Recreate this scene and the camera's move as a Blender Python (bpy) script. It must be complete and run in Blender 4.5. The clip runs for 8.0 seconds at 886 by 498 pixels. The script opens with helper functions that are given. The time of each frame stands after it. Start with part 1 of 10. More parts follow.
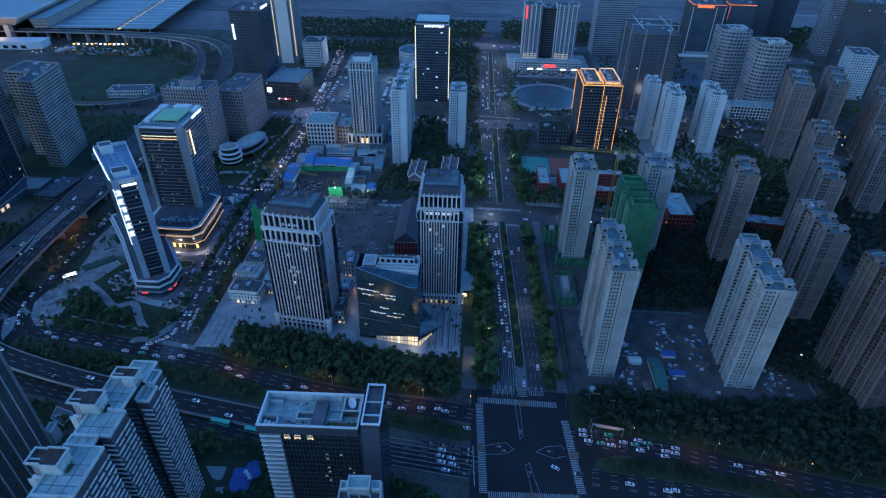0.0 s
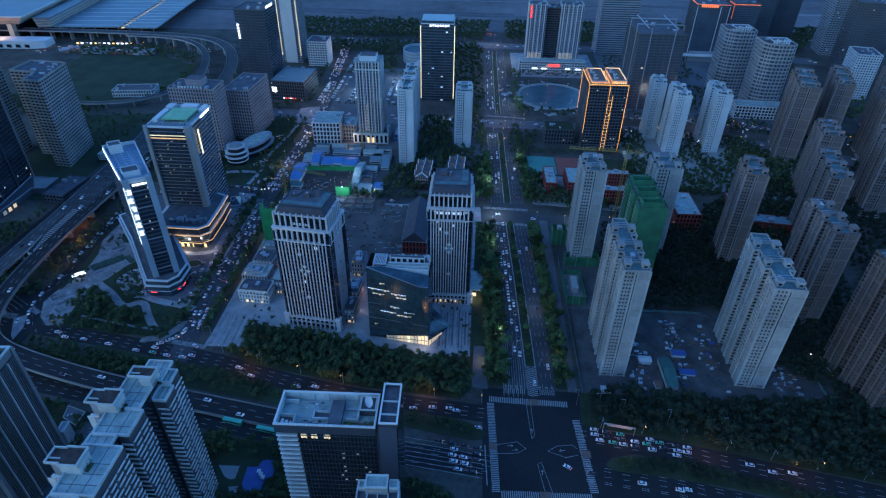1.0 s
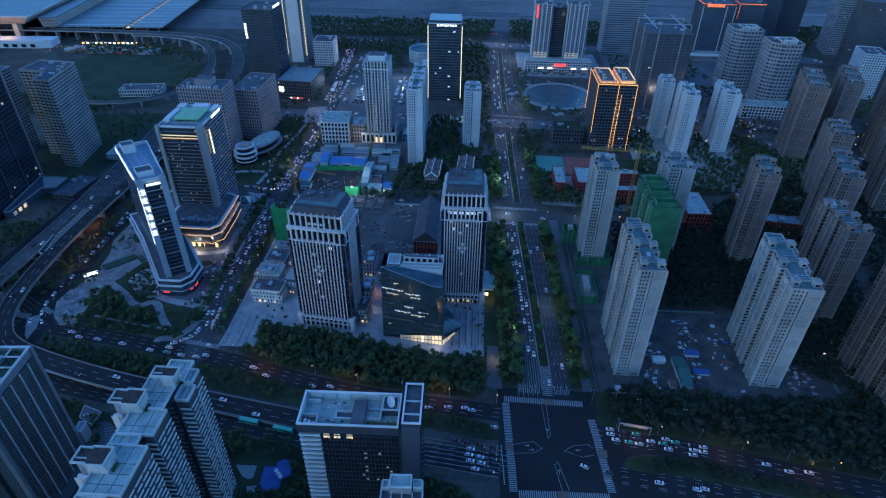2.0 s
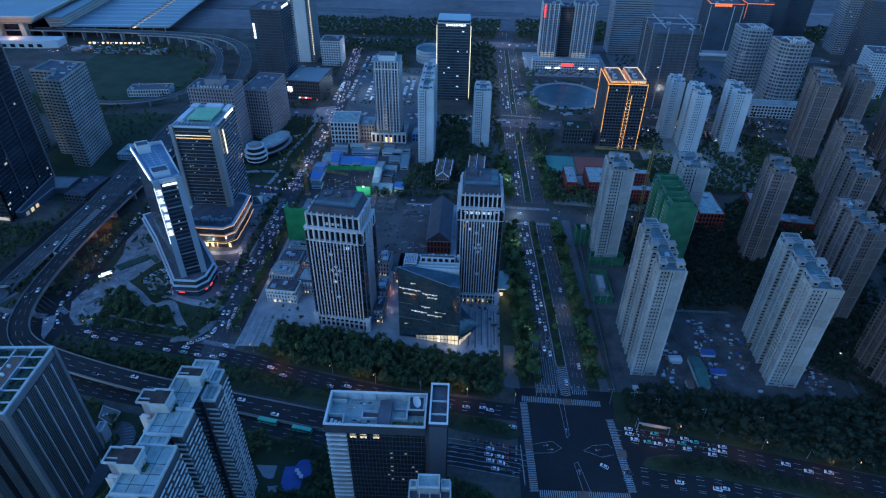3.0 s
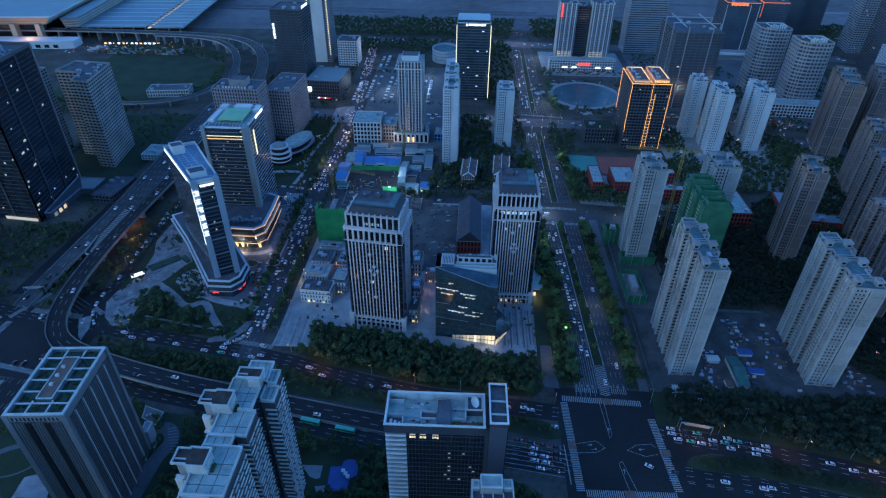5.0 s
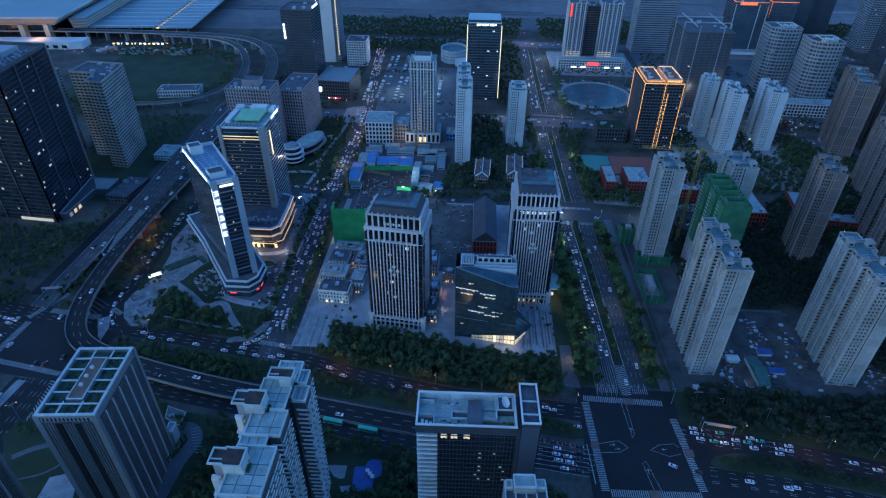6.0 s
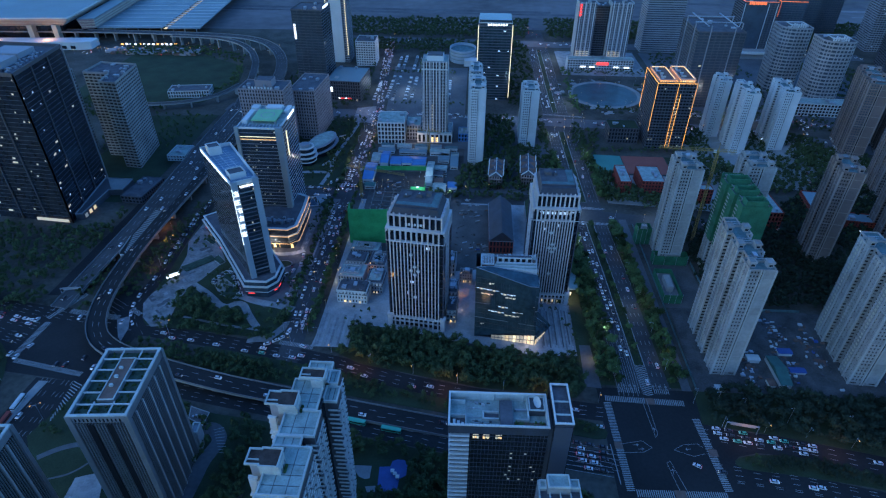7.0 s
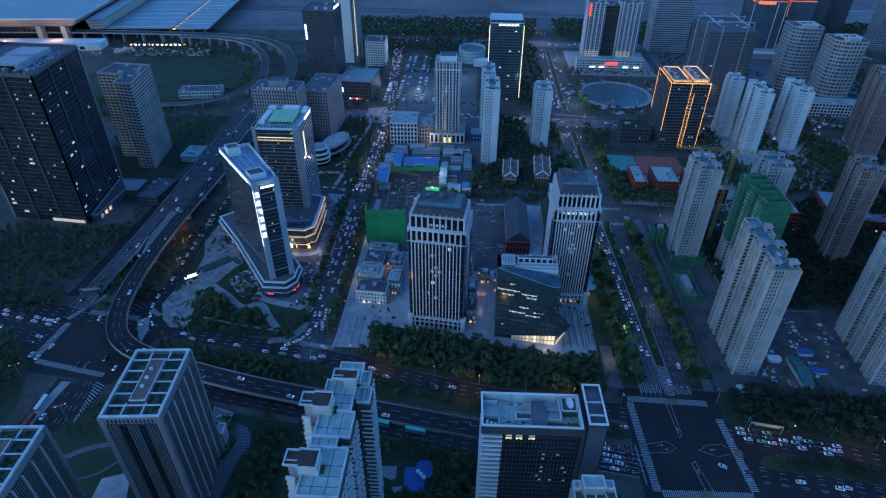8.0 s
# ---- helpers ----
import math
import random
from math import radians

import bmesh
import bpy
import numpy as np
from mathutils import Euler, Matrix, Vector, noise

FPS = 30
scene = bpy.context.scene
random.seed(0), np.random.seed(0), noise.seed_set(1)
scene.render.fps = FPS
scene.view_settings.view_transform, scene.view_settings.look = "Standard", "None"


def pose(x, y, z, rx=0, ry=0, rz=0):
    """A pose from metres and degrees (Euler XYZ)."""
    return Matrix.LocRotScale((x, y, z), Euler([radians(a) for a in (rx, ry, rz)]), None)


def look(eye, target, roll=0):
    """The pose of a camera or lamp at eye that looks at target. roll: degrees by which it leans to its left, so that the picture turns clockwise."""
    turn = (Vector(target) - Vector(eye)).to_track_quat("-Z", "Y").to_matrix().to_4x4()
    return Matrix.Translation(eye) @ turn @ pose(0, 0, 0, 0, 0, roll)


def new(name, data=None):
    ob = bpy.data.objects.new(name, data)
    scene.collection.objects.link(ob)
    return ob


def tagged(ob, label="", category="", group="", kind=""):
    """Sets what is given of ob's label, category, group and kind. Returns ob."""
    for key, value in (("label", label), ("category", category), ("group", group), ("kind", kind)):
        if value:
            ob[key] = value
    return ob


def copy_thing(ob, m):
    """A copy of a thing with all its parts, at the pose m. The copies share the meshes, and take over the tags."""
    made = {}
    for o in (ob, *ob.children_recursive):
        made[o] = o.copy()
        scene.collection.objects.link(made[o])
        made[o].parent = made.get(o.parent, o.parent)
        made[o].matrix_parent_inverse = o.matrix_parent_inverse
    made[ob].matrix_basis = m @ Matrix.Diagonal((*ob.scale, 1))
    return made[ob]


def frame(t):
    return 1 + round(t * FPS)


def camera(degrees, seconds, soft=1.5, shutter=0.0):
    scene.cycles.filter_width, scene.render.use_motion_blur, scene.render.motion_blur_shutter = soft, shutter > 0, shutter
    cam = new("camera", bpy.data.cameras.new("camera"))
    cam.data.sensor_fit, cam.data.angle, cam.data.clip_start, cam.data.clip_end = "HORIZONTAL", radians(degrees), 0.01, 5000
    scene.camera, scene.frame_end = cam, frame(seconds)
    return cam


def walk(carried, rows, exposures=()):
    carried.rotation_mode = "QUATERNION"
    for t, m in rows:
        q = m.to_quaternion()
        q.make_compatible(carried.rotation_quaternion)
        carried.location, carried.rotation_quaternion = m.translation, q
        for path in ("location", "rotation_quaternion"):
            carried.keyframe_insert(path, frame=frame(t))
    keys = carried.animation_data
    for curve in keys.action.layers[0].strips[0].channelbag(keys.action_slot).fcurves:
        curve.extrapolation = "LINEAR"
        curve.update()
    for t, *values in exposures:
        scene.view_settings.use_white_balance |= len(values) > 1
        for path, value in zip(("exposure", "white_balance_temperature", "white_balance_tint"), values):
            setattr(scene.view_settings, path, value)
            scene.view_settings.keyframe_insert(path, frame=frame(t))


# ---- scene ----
# the flight: seconds, eye, yaw to the left of the avenue, pitch, roll
cam = camera(73.89, 8.0, 1.22)
ROWS = [
    (0.0, (-31.63, -0.02, 289.95), 2.662, -34.688, 0.865),
    (0.5, (-34.94, -0.36, 290.00), 2.625, -34.716, 0.896),
    (1.0, (-38.95, -0.68, 290.09), 2.600, -34.742, 0.914),
    (1.5, (-43.52, -0.99, 290.19), 2.585, -34.767, 0.920),
    (3.0, (-59.73, -1.95, 290.54), 2.593, -34.832, 0.878),
    (3.5, (-65.70, -2.30, 290.65), 2.611, -34.850, 0.848),
    (4.0, (-71.85, -2.65, 290.75), 2.634, -34.868, 0.811),
    (4.5, (-78.13, -3.02, 290.85), 2.662, -34.883, 0.768),
    (6.0, (-97.55, -4.18, 291.10), 2.764, -34.920, 0.618),
    (6.5, (-104.18, -4.56, 291.20), 2.802, -34.930, 0.564),
    (7.0, (-110.90, -4.93, 291.32), 2.839, -34.938, 0.509),
    (7.5, (-117.74, -5.27, 291.48), 2.875, -34.944, 0.456),
    (8.0, (-124.74, -5.57, 291.68), 2.909, -34.949, 0.405),
]


def aim(eye, yaw, pitch, roll):
    a, b = radians(yaw), radians(pitch)
    ahead = Vector((-math.sin(a) * math.cos(b), math.cos(a) * math.cos(b), math.sin(b)))
    return look(eye, Vector(eye) + ahead * 100, roll)


walk(cam, [(t, aim(eye, yaw, pitch, roll)) for t, eye, yaw, pitch, roll in ROWS], exposures=((0.0, 2.60), (8.0, 2.60)))

# ---- light: dusk under an open blue sky, the sun just gone in the west ----
world = bpy.data.worlds.new("dusk")
scene.world = world
world.use_nodes = True
wn = world.node_tree.nodes
sky = wn.new("ShaderNodeTexSky")
sky.sky_type, sky.sun_disc = "NISHITA", False
sky.sun_elevation, sky.sun_rotation = radians(2.0), radians(250)
sky.altitude, sky.air_density, sky.dust_density, sky.ozone_density = 100, 1.0, 0.6, 2.5
dusk = wn.new("ShaderNodeMix")          # the sky's blue after sundown
dusk.data_type, dusk.blend_type = "RGBA", "MULTIPLY"
dusk.inputs[0].default_value = 1.0
dusk.inputs[7].default_value = (0.54, 1.0, 1.72, 1)
world.node_tree.links.new(sky.outputs[0], dusk.inputs[6])
world.node_tree.links.new(dusk.outputs[2], wn["Background"].inputs[0])
wn["Background"].inputs[1].default_value = 0.15

sun = new("sun", bpy.data.lights.new("sun", "SUN"))
sun.data.energy, sun.data.angle, sun.data.color = 0.10, radians(40), (0.45, 0.75, 1.0)
sun.matrix_world = look((-400, -150, 420), (0, 300, 0))


# ---- materials ----
def shade(name, color, rough=0.8, metal=0.0, spread=0.25, coarse=0.05, fine=1.5, bump=0.0, each=0.0, tint=None):
    """A procedural surface: two scales of stain and grain, a bump, and a shift from object to object."""
    m = bpy.data.materials.new(name)
    m.use_nodes = True
    n, link = m.node_tree.nodes, m.node_tree.links.new
    p = n["Principled BSDF"]
    p.inputs["Roughness"].default_value, p.inputs["Metallic"].default_value = rough, metal
    p.inputs["Specular IOR Level"].default_value = 0.2 if rough >= 0.8 else 0.5
    place = n.new("ShaderNodeNewGeometry")
    big, small = n.new("ShaderNodeTexNoise"), n.new("ShaderNodeTexNoise")
    big.inputs["Scale"].default_value, small.inputs["Scale"].default_value = coarse, fine
    big.inputs["Detail"].default_value, small.inputs["Detail"].default_value = 4, 3
    for t in (big, small):
        link(place.outputs["Position"], t.inputs["Vector"])
    both = n.new("ShaderNodeMath")
    both.operation = "MULTIPLY_ADD"
    link(big.outputs["Fac"], both.inputs[0])
    both.inputs[1].default_value = 0.65
    half = n.new("ShaderNodeMath")
    half.operation = "MULTIPLY"
    half.inputs[1].default_value = 0.35
    link(small.outputs["Fac"], half.inputs[0])
    link(half.outputs[0], both.inputs[2])
    value = both.outputs[0]
    if each:
        own = n.new("ShaderNodeObjectInfo")
        shift = n.new("ShaderNodeMath")
        shift.operation = "MULTIPLY_ADD"
        shift.inputs[1].default_value = each
        link(own.outputs["Random"], shift.inputs[0])
        link(value, shift.inputs[2])
        less = n.new("ShaderNodeMath")
        less.operation = "SUBTRACT"
        less.inputs[1].default_value = each / 2
        link(shift.outputs[0], less.inputs[0])
        value = less.outputs[0]
    ramp = n.new("ShaderNodeValToRGB")
    lo = [c * (1 - spread) for c in color]
    hi = [min(1.0, c * (1 + spread)) for c in (tint or color)]
    ramp.color_ramp.elements[0].position, ramp.color_ramp.elements[1].position = 0.3, 0.7
    ramp.color_ramp.elements[0].color, ramp.color_ramp.elements[1].color = (*lo, 1), (*hi, 1)
    link(value, ramp.inputs[0])
    link(ramp.outputs[0], p.inputs["Base Color"])
    if bump:
        b = n.new("ShaderNodeBump")
        b.inputs["Strength"].default_value, b.inputs["Distance"].default_value = bump, 0.3
        link(small.outputs["Fac"], b.inputs["Height"])
        link(b.outputs[0], p.inputs["Normal"])
    return m


def glow(name, color, strength):
    m = bpy.data.materials.new(name)
    m.use_nodes = True
    p = m.node_tree.nodes["Principled BSDF"]
    p.inputs["Base Color"].default_value = (*color, 1)
    p.inputs["Emission Color"].default_value = (*color, 1)
    p.inputs["Emission Strength"].default_value = strength * 0.95
    return m


ASPHALT = shade("asphalt", (0.022, 0.022, 0.0225), 0.88, spread=0.35, coarse=0.03, fine=0.6, bump=0.1)
# lighter grey tar; on far roads and yards its tone stands in for haze
PALETAR = shade("lightened_grey_tar", (0.105, 0.107, 0.112), 0.85, spread=0.35, coarse=0.03, fine=0.4)
EARTH = shade("earth_and_grass", (0.042, 0.046, 0.034), 0.95, spread=0.5, coarse=0.03, fine=0.3, bump=0.3, tint=(0.075, 0.068, 0.058))
SOIL = shade("bare_soil", (0.09, 0.084, 0.08), 0.95, spread=0.45, coarse=0.06, fine=0.8, bump=0.4)
FIELD = shade("far_fields", (0.14, 0.125, 0.125), 0.95, spread=0.4, coarse=0.006, fine=0.05)
GRASS = shade("grass", (0.032, 0.046, 0.024), 0.95, spread=0.4, coarse=0.04, fine=1.0, bump=0.3)
PAVING = shade("stone_paving", (0.24, 0.24, 0.24), 0.8, spread=0.42, coarse=0.12, fine=0.8, each=0.25)
CONCRETE = shade("concrete", (0.26, 0.26, 0.25), 0.85, spread=0.25, coarse=0.07, fine=1.0)
SLATE = shade("dark_slate", (0.036, 0.041, 0.054), 0.75, spread=0.35, coarse=0.15, fine=1.5)
# middle tar tone, lifting farther roads and decks in place of haze
STREETTAR = shade("street_tar", (0.055, 0.055, 0.057), 0.85, spread=0.4, coarse=0.04, fine=0.5, bump=0.1)
FINSTONE = shade("mauve_grey_stone", (0.475, 0.455, 0.455), 0.75, spread=0.18, coarse=0.05, fine=1.0, each=0.14)
FLANKSTONE = shade("pinkish_flank_stone", (0.33, 0.295, 0.295), 0.75, spread=0.15, coarse=0.06, fine=1.2)
FIN = shade("grey_fin_metal", (0.165, 0.17, 0.175), 0.6, spread=0.2, coarse=0.05, fine=0.8, each=0.12)
PANEL = shade("smooth_slate_panel", (0.055, 0.064, 0.085), 0.55, spread=0.12, coarse=0.05, fine=0.6)
GARDEN = shade("roof_garden_planting", (0.045, 0.075, 0.055), 0.95, spread=0.6, coarse=0.35, fine=1.6, bump=0.4)
BLADESTONE = shade("grey_blade_stone", (0.19, 0.225, 0.24), 0.6, spread=0.18, coarse=0.05, fine=0.7)
BLADE = shade("pale_blue_blade_panel", (0.27, 0.33, 0.37), 0.45, spread=0.12, coarse=0.05, fine=0.6)
# near copies of PALE and WHITE, toned apart; COPING holds foreground dimness
COPING = shade("dimmed_pale_coping", (0.40, 0.435, 0.42), 0.8, spread=0.3, coarse=0.2, fine=2.2)
BALCONY = shade("near_tower_balcony_paint", (0.56, 0.565, 0.55), 0.8, spread=0.2, coarse=0.1, fine=1.5, each=0.15)
MUD = shade("dark_wet_mud", (0.055, 0.048, 0.045), 0.9, spread=0.5, coarse=0.1, fine=0.9, bump=0.4)
RAIL = shade("dull_concrete_parapet", (0.17, 0.17, 0.168), 0.85, spread=0.25, coarse=0.1, fine=0.8)
PLAZA = shade("worn_plaza_stone", (0.2, 0.2, 0.2), 0.85, spread=0.55, coarse=0.14, fine=0.7)
KERB = shade("kerbstone", (0.36, 0.36, 0.35), 0.8)
WHITE = shade("white_stone", (0.56, 0.555, 0.53), 0.7, spread=0.15, coarse=0.04, fine=1.0, each=0.1)
PALE = shade("pale_render", (0.475, 0.50, 0.50), 0.8, spread=0.18, coarse=0.03, fine=0.7, each=0.08)
# bare grey render; far slabs keep the lighter PALE, which carries their haze
BARE = shade("unpainted_render", (0.285, 0.28, 0.27), 0.9, spread=0.3, coarse=0.05, fine=0.5, each=0.16)
FALLOW = shade("dark_fallow_field", (0.10, 0.095, 0.10), 0.95, spread=0.5, coarse=0.008, fine=0.06)
SANDBANK = shade("pale_sandbank", (0.21, 0.19, 0.185), 0.95, spread=0.4, coarse=0.008, fine=0.06)
CREAM = shade("cream_render", (0.46, 0.43, 0.35), 0.8, spread=0.18, coarse=0.03, fine=0.7, each=0.08)
BROWNRIB = shade("brown_rib_stone", (0.21, 0.175, 0.165), 0.8, spread=0.2, coarse=0.04, fine=0.8, each=0.15)
# darker copy of BROWN; the two near slabs' dimness is put into its colour
BROWNDIM = shade("dimmed_brown_cladding", (0.088, 0.071, 0.068), 0.8, spread=0.25, coarse=0.04, fine=0.8, each=0.1)
BROWN = shade("brown_cladding", (0.135, 0.107, 0.10), 0.8, spread=0.2, coarse=0.04, fine=0.8, each=0.1)
PINK = shade("pinkish_granite", (0.30, 0.24, 0.235), 0.7, spread=0.2, coarse=0.04, fine=0.8, each=0.1)
GREY = shade("grey_cladding", (0.24, 0.25, 0.27), 0.7, spread=0.2, coarse=0.04, fine=0.8, each=0.1)
CLADDING = shade("weathered_pale_cladding", (0.25, 0.25, 0.255), 0.75, spread=0.25, coarse=0.05, fine=0.8, each=0.1)
DARK = shade("dark_cladding", (0.06, 0.063, 0.072), 0.6, spread=0.25, coarse=0.04, fine=0.8, each=0.1)
STEEL = shade("grey_metal", (0.35, 0.37, 0.40), 0.45, 0.6, spread=0.15)
ROOF = shade("pale_roof_membrane", (0.27, 0.335, 0.31), 0.8, spread=0.35, coarse=0.22, fine=1.4)
ROOFDARK = shade("dark_roof_felt", (0.09, 0.09, 0.10), 0.85, spread=0.4, coarse=0.15, fine=1.2)
ROOFBLUE = shade("blue_sheet_roof", (0.05, 0.17, 0.36), 0.5, spread=0.2, coarse=0.1, fine=1.0, each=0.2)
CANOPY = shade("blue_grey_standing_seam", (0.16, 0.22, 0.235), 0.5, 0.2, spread=0.15, coarse=0.02, fine=0.3)
NET = shade("green_netting", (0.035, 0.29, 0.10), 0.8, spread=0.3, coarse=0.12, fine=0.8, bump=0.4)
NETDARK = shade("dusty_green_netting", (0.03, 0.13, 0.07), 0.85, spread=0.4, coarse=0.15, fine=0.9, bump=0.4)
RED = shade("red_brick", (0.24, 0.05, 0.04), 0.85, spread=0.2, coarse=0.1, fine=1.5)
TRACK = shade("red_running_track", (0.28, 0.09, 0.07), 0.9, spread=0.15)
TEALROOF = shade("teal_roof_coating", (0.09, 0.15, 0.155), 0.8, spread=0.4, coarse=0.2, fine=1.0)
SHEDROOF = shade("dark_green_sheet_roof", (0.035, 0.11, 0.095), 0.7, spread=0.3, coarse=0.2, fine=1.0)
TURF = shade("teal_court", (0.06, 0.22, 0.19), 0.9, spread=0.15)
HELI = shade("green_painted_deck", (0.20, 0.42, 0.22), 0.7, spread=0.15, coarse=0.1)
POND = shade("still_water", (0.03, 0.085, 0.10), 0.35, spread=0.5, coarse=0.08, fine=0.5)
GLASS = shade("dark_window_glass", (0.014, 0.018, 0.024), 0.12, spread=0.5, coarse=0.15, fine=0.6, each=0.2)
# near-black matte surface: unlit interiors and recess shade painted as colour
SHADEBLACK = shade("painted_shade_black", (0.012, 0.013, 0.016), 0.9, spread=0.3)
# paler bluish glass; the far haze is put into its colour
HAZEGLASS = shade("haze_toned_far_glass", (0.11, 0.15, 0.19), 0.22, 0.55, spread=0.3, coarse=0.05, fine=0.3, each=0.2)
BLUEGLASS = shade("blue_curtain_glass", (0.075, 0.105, 0.13), 0.1, 0.5, spread=0.4, coarse=0.06, fine=0.4, each=0.2)
TEALGLASS = shade("teal_curtain_glass", (0.045, 0.085, 0.10), 0.16, 0.45, spread=0.5, coarse=0.1, fine=0.4)
LEAF = shade("foliage", (0.043, 0.076, 0.024), 0.9, spread=0.5, coarse=0.25, fine=2.0, each=0.5, tint=(0.07, 0.11, 0.04))
WOODS = shade("woodland_foliage", (0.031, 0.05, 0.021), 0.9, spread=0.5, coarse=0.1, fine=0.5, tint=(0.052, 0.077, 0.032))
# darker copy of WOODS: the eastern plots' dimness is in its colour
DIMWOODS = shade("dimmed_woodland_foliage", (0.015, 0.024, 0.016), 0.95, spread=0.4, coarse=0.06, fine=0.7, tint=(0.024, 0.036, 0.022))
BARK = shade("bark", (0.10, 0.08, 0.06), 0.95)
PAINT = shade("road_paint", (0.29, 0.29, 0.285), 0.8, spread=0.2, coarse=0.3, fine=3.0)
YELLOW = shade("yellow_steel", (0.32, 0.20, 0.05), 0.6)
RUBBER = shade("tyre_rubber", (0.02, 0.02, 0.02), 0.9)
CARWHITE = shade("white_car_paint", (0.58, 0.59, 0.60), 0.3, spread=0.08)
CARDARK = shade("dark_car_paint", (0.05, 0.055, 0.065), 0.3, spread=0.2, each=0.4)
CARGREEN = shade("green_car_paint", (0.06, 0.40, 0.28), 0.35, spread=0.1)
TILEBLUE = shade("blue_awning", (0.03, 0.08, 0.26), 0.6, spread=0.2, coarse=0.2)
YARD = shade("dusty_yard", (0.078, 0.075, 0.073), 0.95, spread=0.6, coarse=0.09, fine=0.9, bump=0.3)
DECKBLUE = shade("blue_roof_deck", (0.10, 0.18, 0.26), 0.6, spread=0.25, coarse=0.2)
WEATHERED = shade("weathered_brown_roof", (0.065, 0.045, 0.038), 0.9, spread=0.5, coarse=0.25, fine=1.6)
TERRACE = shade("brown_roof_tiles", (0.16, 0.10, 0.08), 0.85, spread=0.3, coarse=0.2, fine=2.0)

WARM = glow("warm_lamp", (1.0, 0.62, 0.25), 0.32)
WARMDIM = glow("warm_window_light", (1.0, 0.72, 0.38), 0.12)
COOL = glow("cool_window_light", (0.75, 0.88, 1.0), 0.1)
DIM = glow("dim_window_light", (1.0, 0.80, 0.52), 0.06)
GLIM = glow("faint_window_light", (1.0, 0.78, 0.5), 0.018)
SODIUM = glow("sodium_lamp", (1.0, 0.45, 0.12), 0.35)
SIGN = glow("white_sign_light", (0.80, 0.92, 1.0), 0.42)
ORANGE = glow("orange_line_light", (1.0, 0.55, 0.22), 0.2)
GOLD = glow("gold_line_light", (1.0, 0.42, 0.08), 0.38)
YLINE = glow("pale_yellow_line_light", (1.0, 0.85, 0.5), 0.2)
TAILL = glow("tail_lamp_light", (1.0, 0.06, 0.05), 0.2)
REDL = glow("red_light", (1.0, 0.05, 0.05), 0.35)
LETTER = glow("orange_red_letter_light", (1.0, 0.2, 0.07), 0.2)
HEAD = glow("headlamp_light", (0.85, 0.93, 1.0), 0.32)


# ---- building tools ----
class Form:
    """Corners and faces gathered for one mesh."""

    def __init__(self):
        self.v, self.f = [], []

    def box(self, x0, x1, y0, y1, z0, z1):
        k = len(self.v)
        self.v += [(x0, y0, z0), (x1, y0, z0), (x1, y1, z0), (x0, y1, z0), (x0, y0, z1), (x1, y0, z1), (x1, y1, z1), (x0, y1, z1)]
        self.f += [(k, k + 3, k + 2, k + 1), (k + 4, k + 5, k + 6, k + 7), (k, k + 1, k + 5, k + 4), (k + 1, k + 2, k + 6, k + 5), (k + 2, k + 3, k + 7, k + 6), (k + 3, k, k + 4, k + 7)]
        return self

    def beam(self, a, b, wide, z0, z1):
        """An upright slab along the line a-b on plan."""
        d = Vector((b[0] - a[0], b[1] - a[1]))
        if d.length < 1e-6:
            return self
        n = Vector((-d.y, d.x)).normalized() * wide / 2
        return self.prism([(a[0] - n.x, a[1] - n.y), (b[0] - n.x, b[1] - n.y), (b[0] + n.x, b[1] + n.y), (a[0] + n.x, a[1] + n.y)][::1], z0, z1)

    def prism(self, poly, z0, z1, top=1.0):
        n, k = len(poly), len(self.v)
        cx, cy = sum(p[0] for p in poly) / n, sum(p[1] for p in poly) / n
        self.v += [(x, y, z0) for x, y in poly] + [(cx + (x - cx) * top, cy + (y - cy) * top, z1) for x, y in poly]
        self.f += [tuple(k + i for i in reversed(range(n))), tuple(k + n + i for i in range(n))]
        self.f += [(k + i, k + (i + 1) % n, k + n + (i + 1) % n, k + n + i) for i in range(n)]
        return self

    def ring(self, outer, inner, z0, z1):
        n, k = len(outer), len(self.v)
        for poly, z in ((outer, z0), (outer, z1), (inner, z1), (inner, z0)):
            self.v += [(x, y, z) for x, y in poly]
        for i in range(n):
            j = (i + 1) % n
            for s in range(4):
                r = (s + 1) % 4
                self.f.append((k + s * n + i, k + s * n + j, k + r * n + j, k + r * n + i))
        return self

    def tube(self, a, b, r0, r1=None, sides=6):
        a, b = Vector(a), Vector(b)
        r1 = r0 if r1 is None else r1
        w = (b - a).normalized()
        u = w.orthogonal().normalized()
        s = w.cross(u)
        k = len(self.v)
        for p, r in ((a, r0), (b, r1)):
            for i in range(sides):
                t = 2 * math.pi * i / sides
                self.v.append(tuple(p + (u * math.cos(t) + s * math.sin(t)) * r))
        self.f += [(k + i, k + (i + 1) % sides, k + sides + (i + 1) % sides, k + sides + i) for i in range(sides)]
        self.f += [tuple(k + i for i in reversed(range(sides))), tuple(k + sides + i for i in range(sides))]
        return self

    def mesh(self, name, material):
        me = bpy.data.meshes.new(name)
        me.from_pydata(self.v, [], self.f)
        me.materials.append(material)
        me.update()
        return me


def part(name, form, material, parent, label="", at=None):
    """One mesh object under a thing or a part. form: a Form, or mesh data to share."""
    ob = new(name, form.mesh(name, material) if isinstance(form, Form) else form)
    ob.parent = parent
    if at is not None:
        ob.matrix_basis = at if isinstance(at, Matrix) else Matrix.Translation(at)
    return tagged(ob, label)


def thing(name, label, category, at=(0, 0, 0), turn=0.0, group="", kind=""):
    ob = new(name)
    ob.matrix_basis = pose(*at, 0, 0, turn)
    ob.empty_display_size = 0.5
    return tagged(ob, label, category, group, kind)


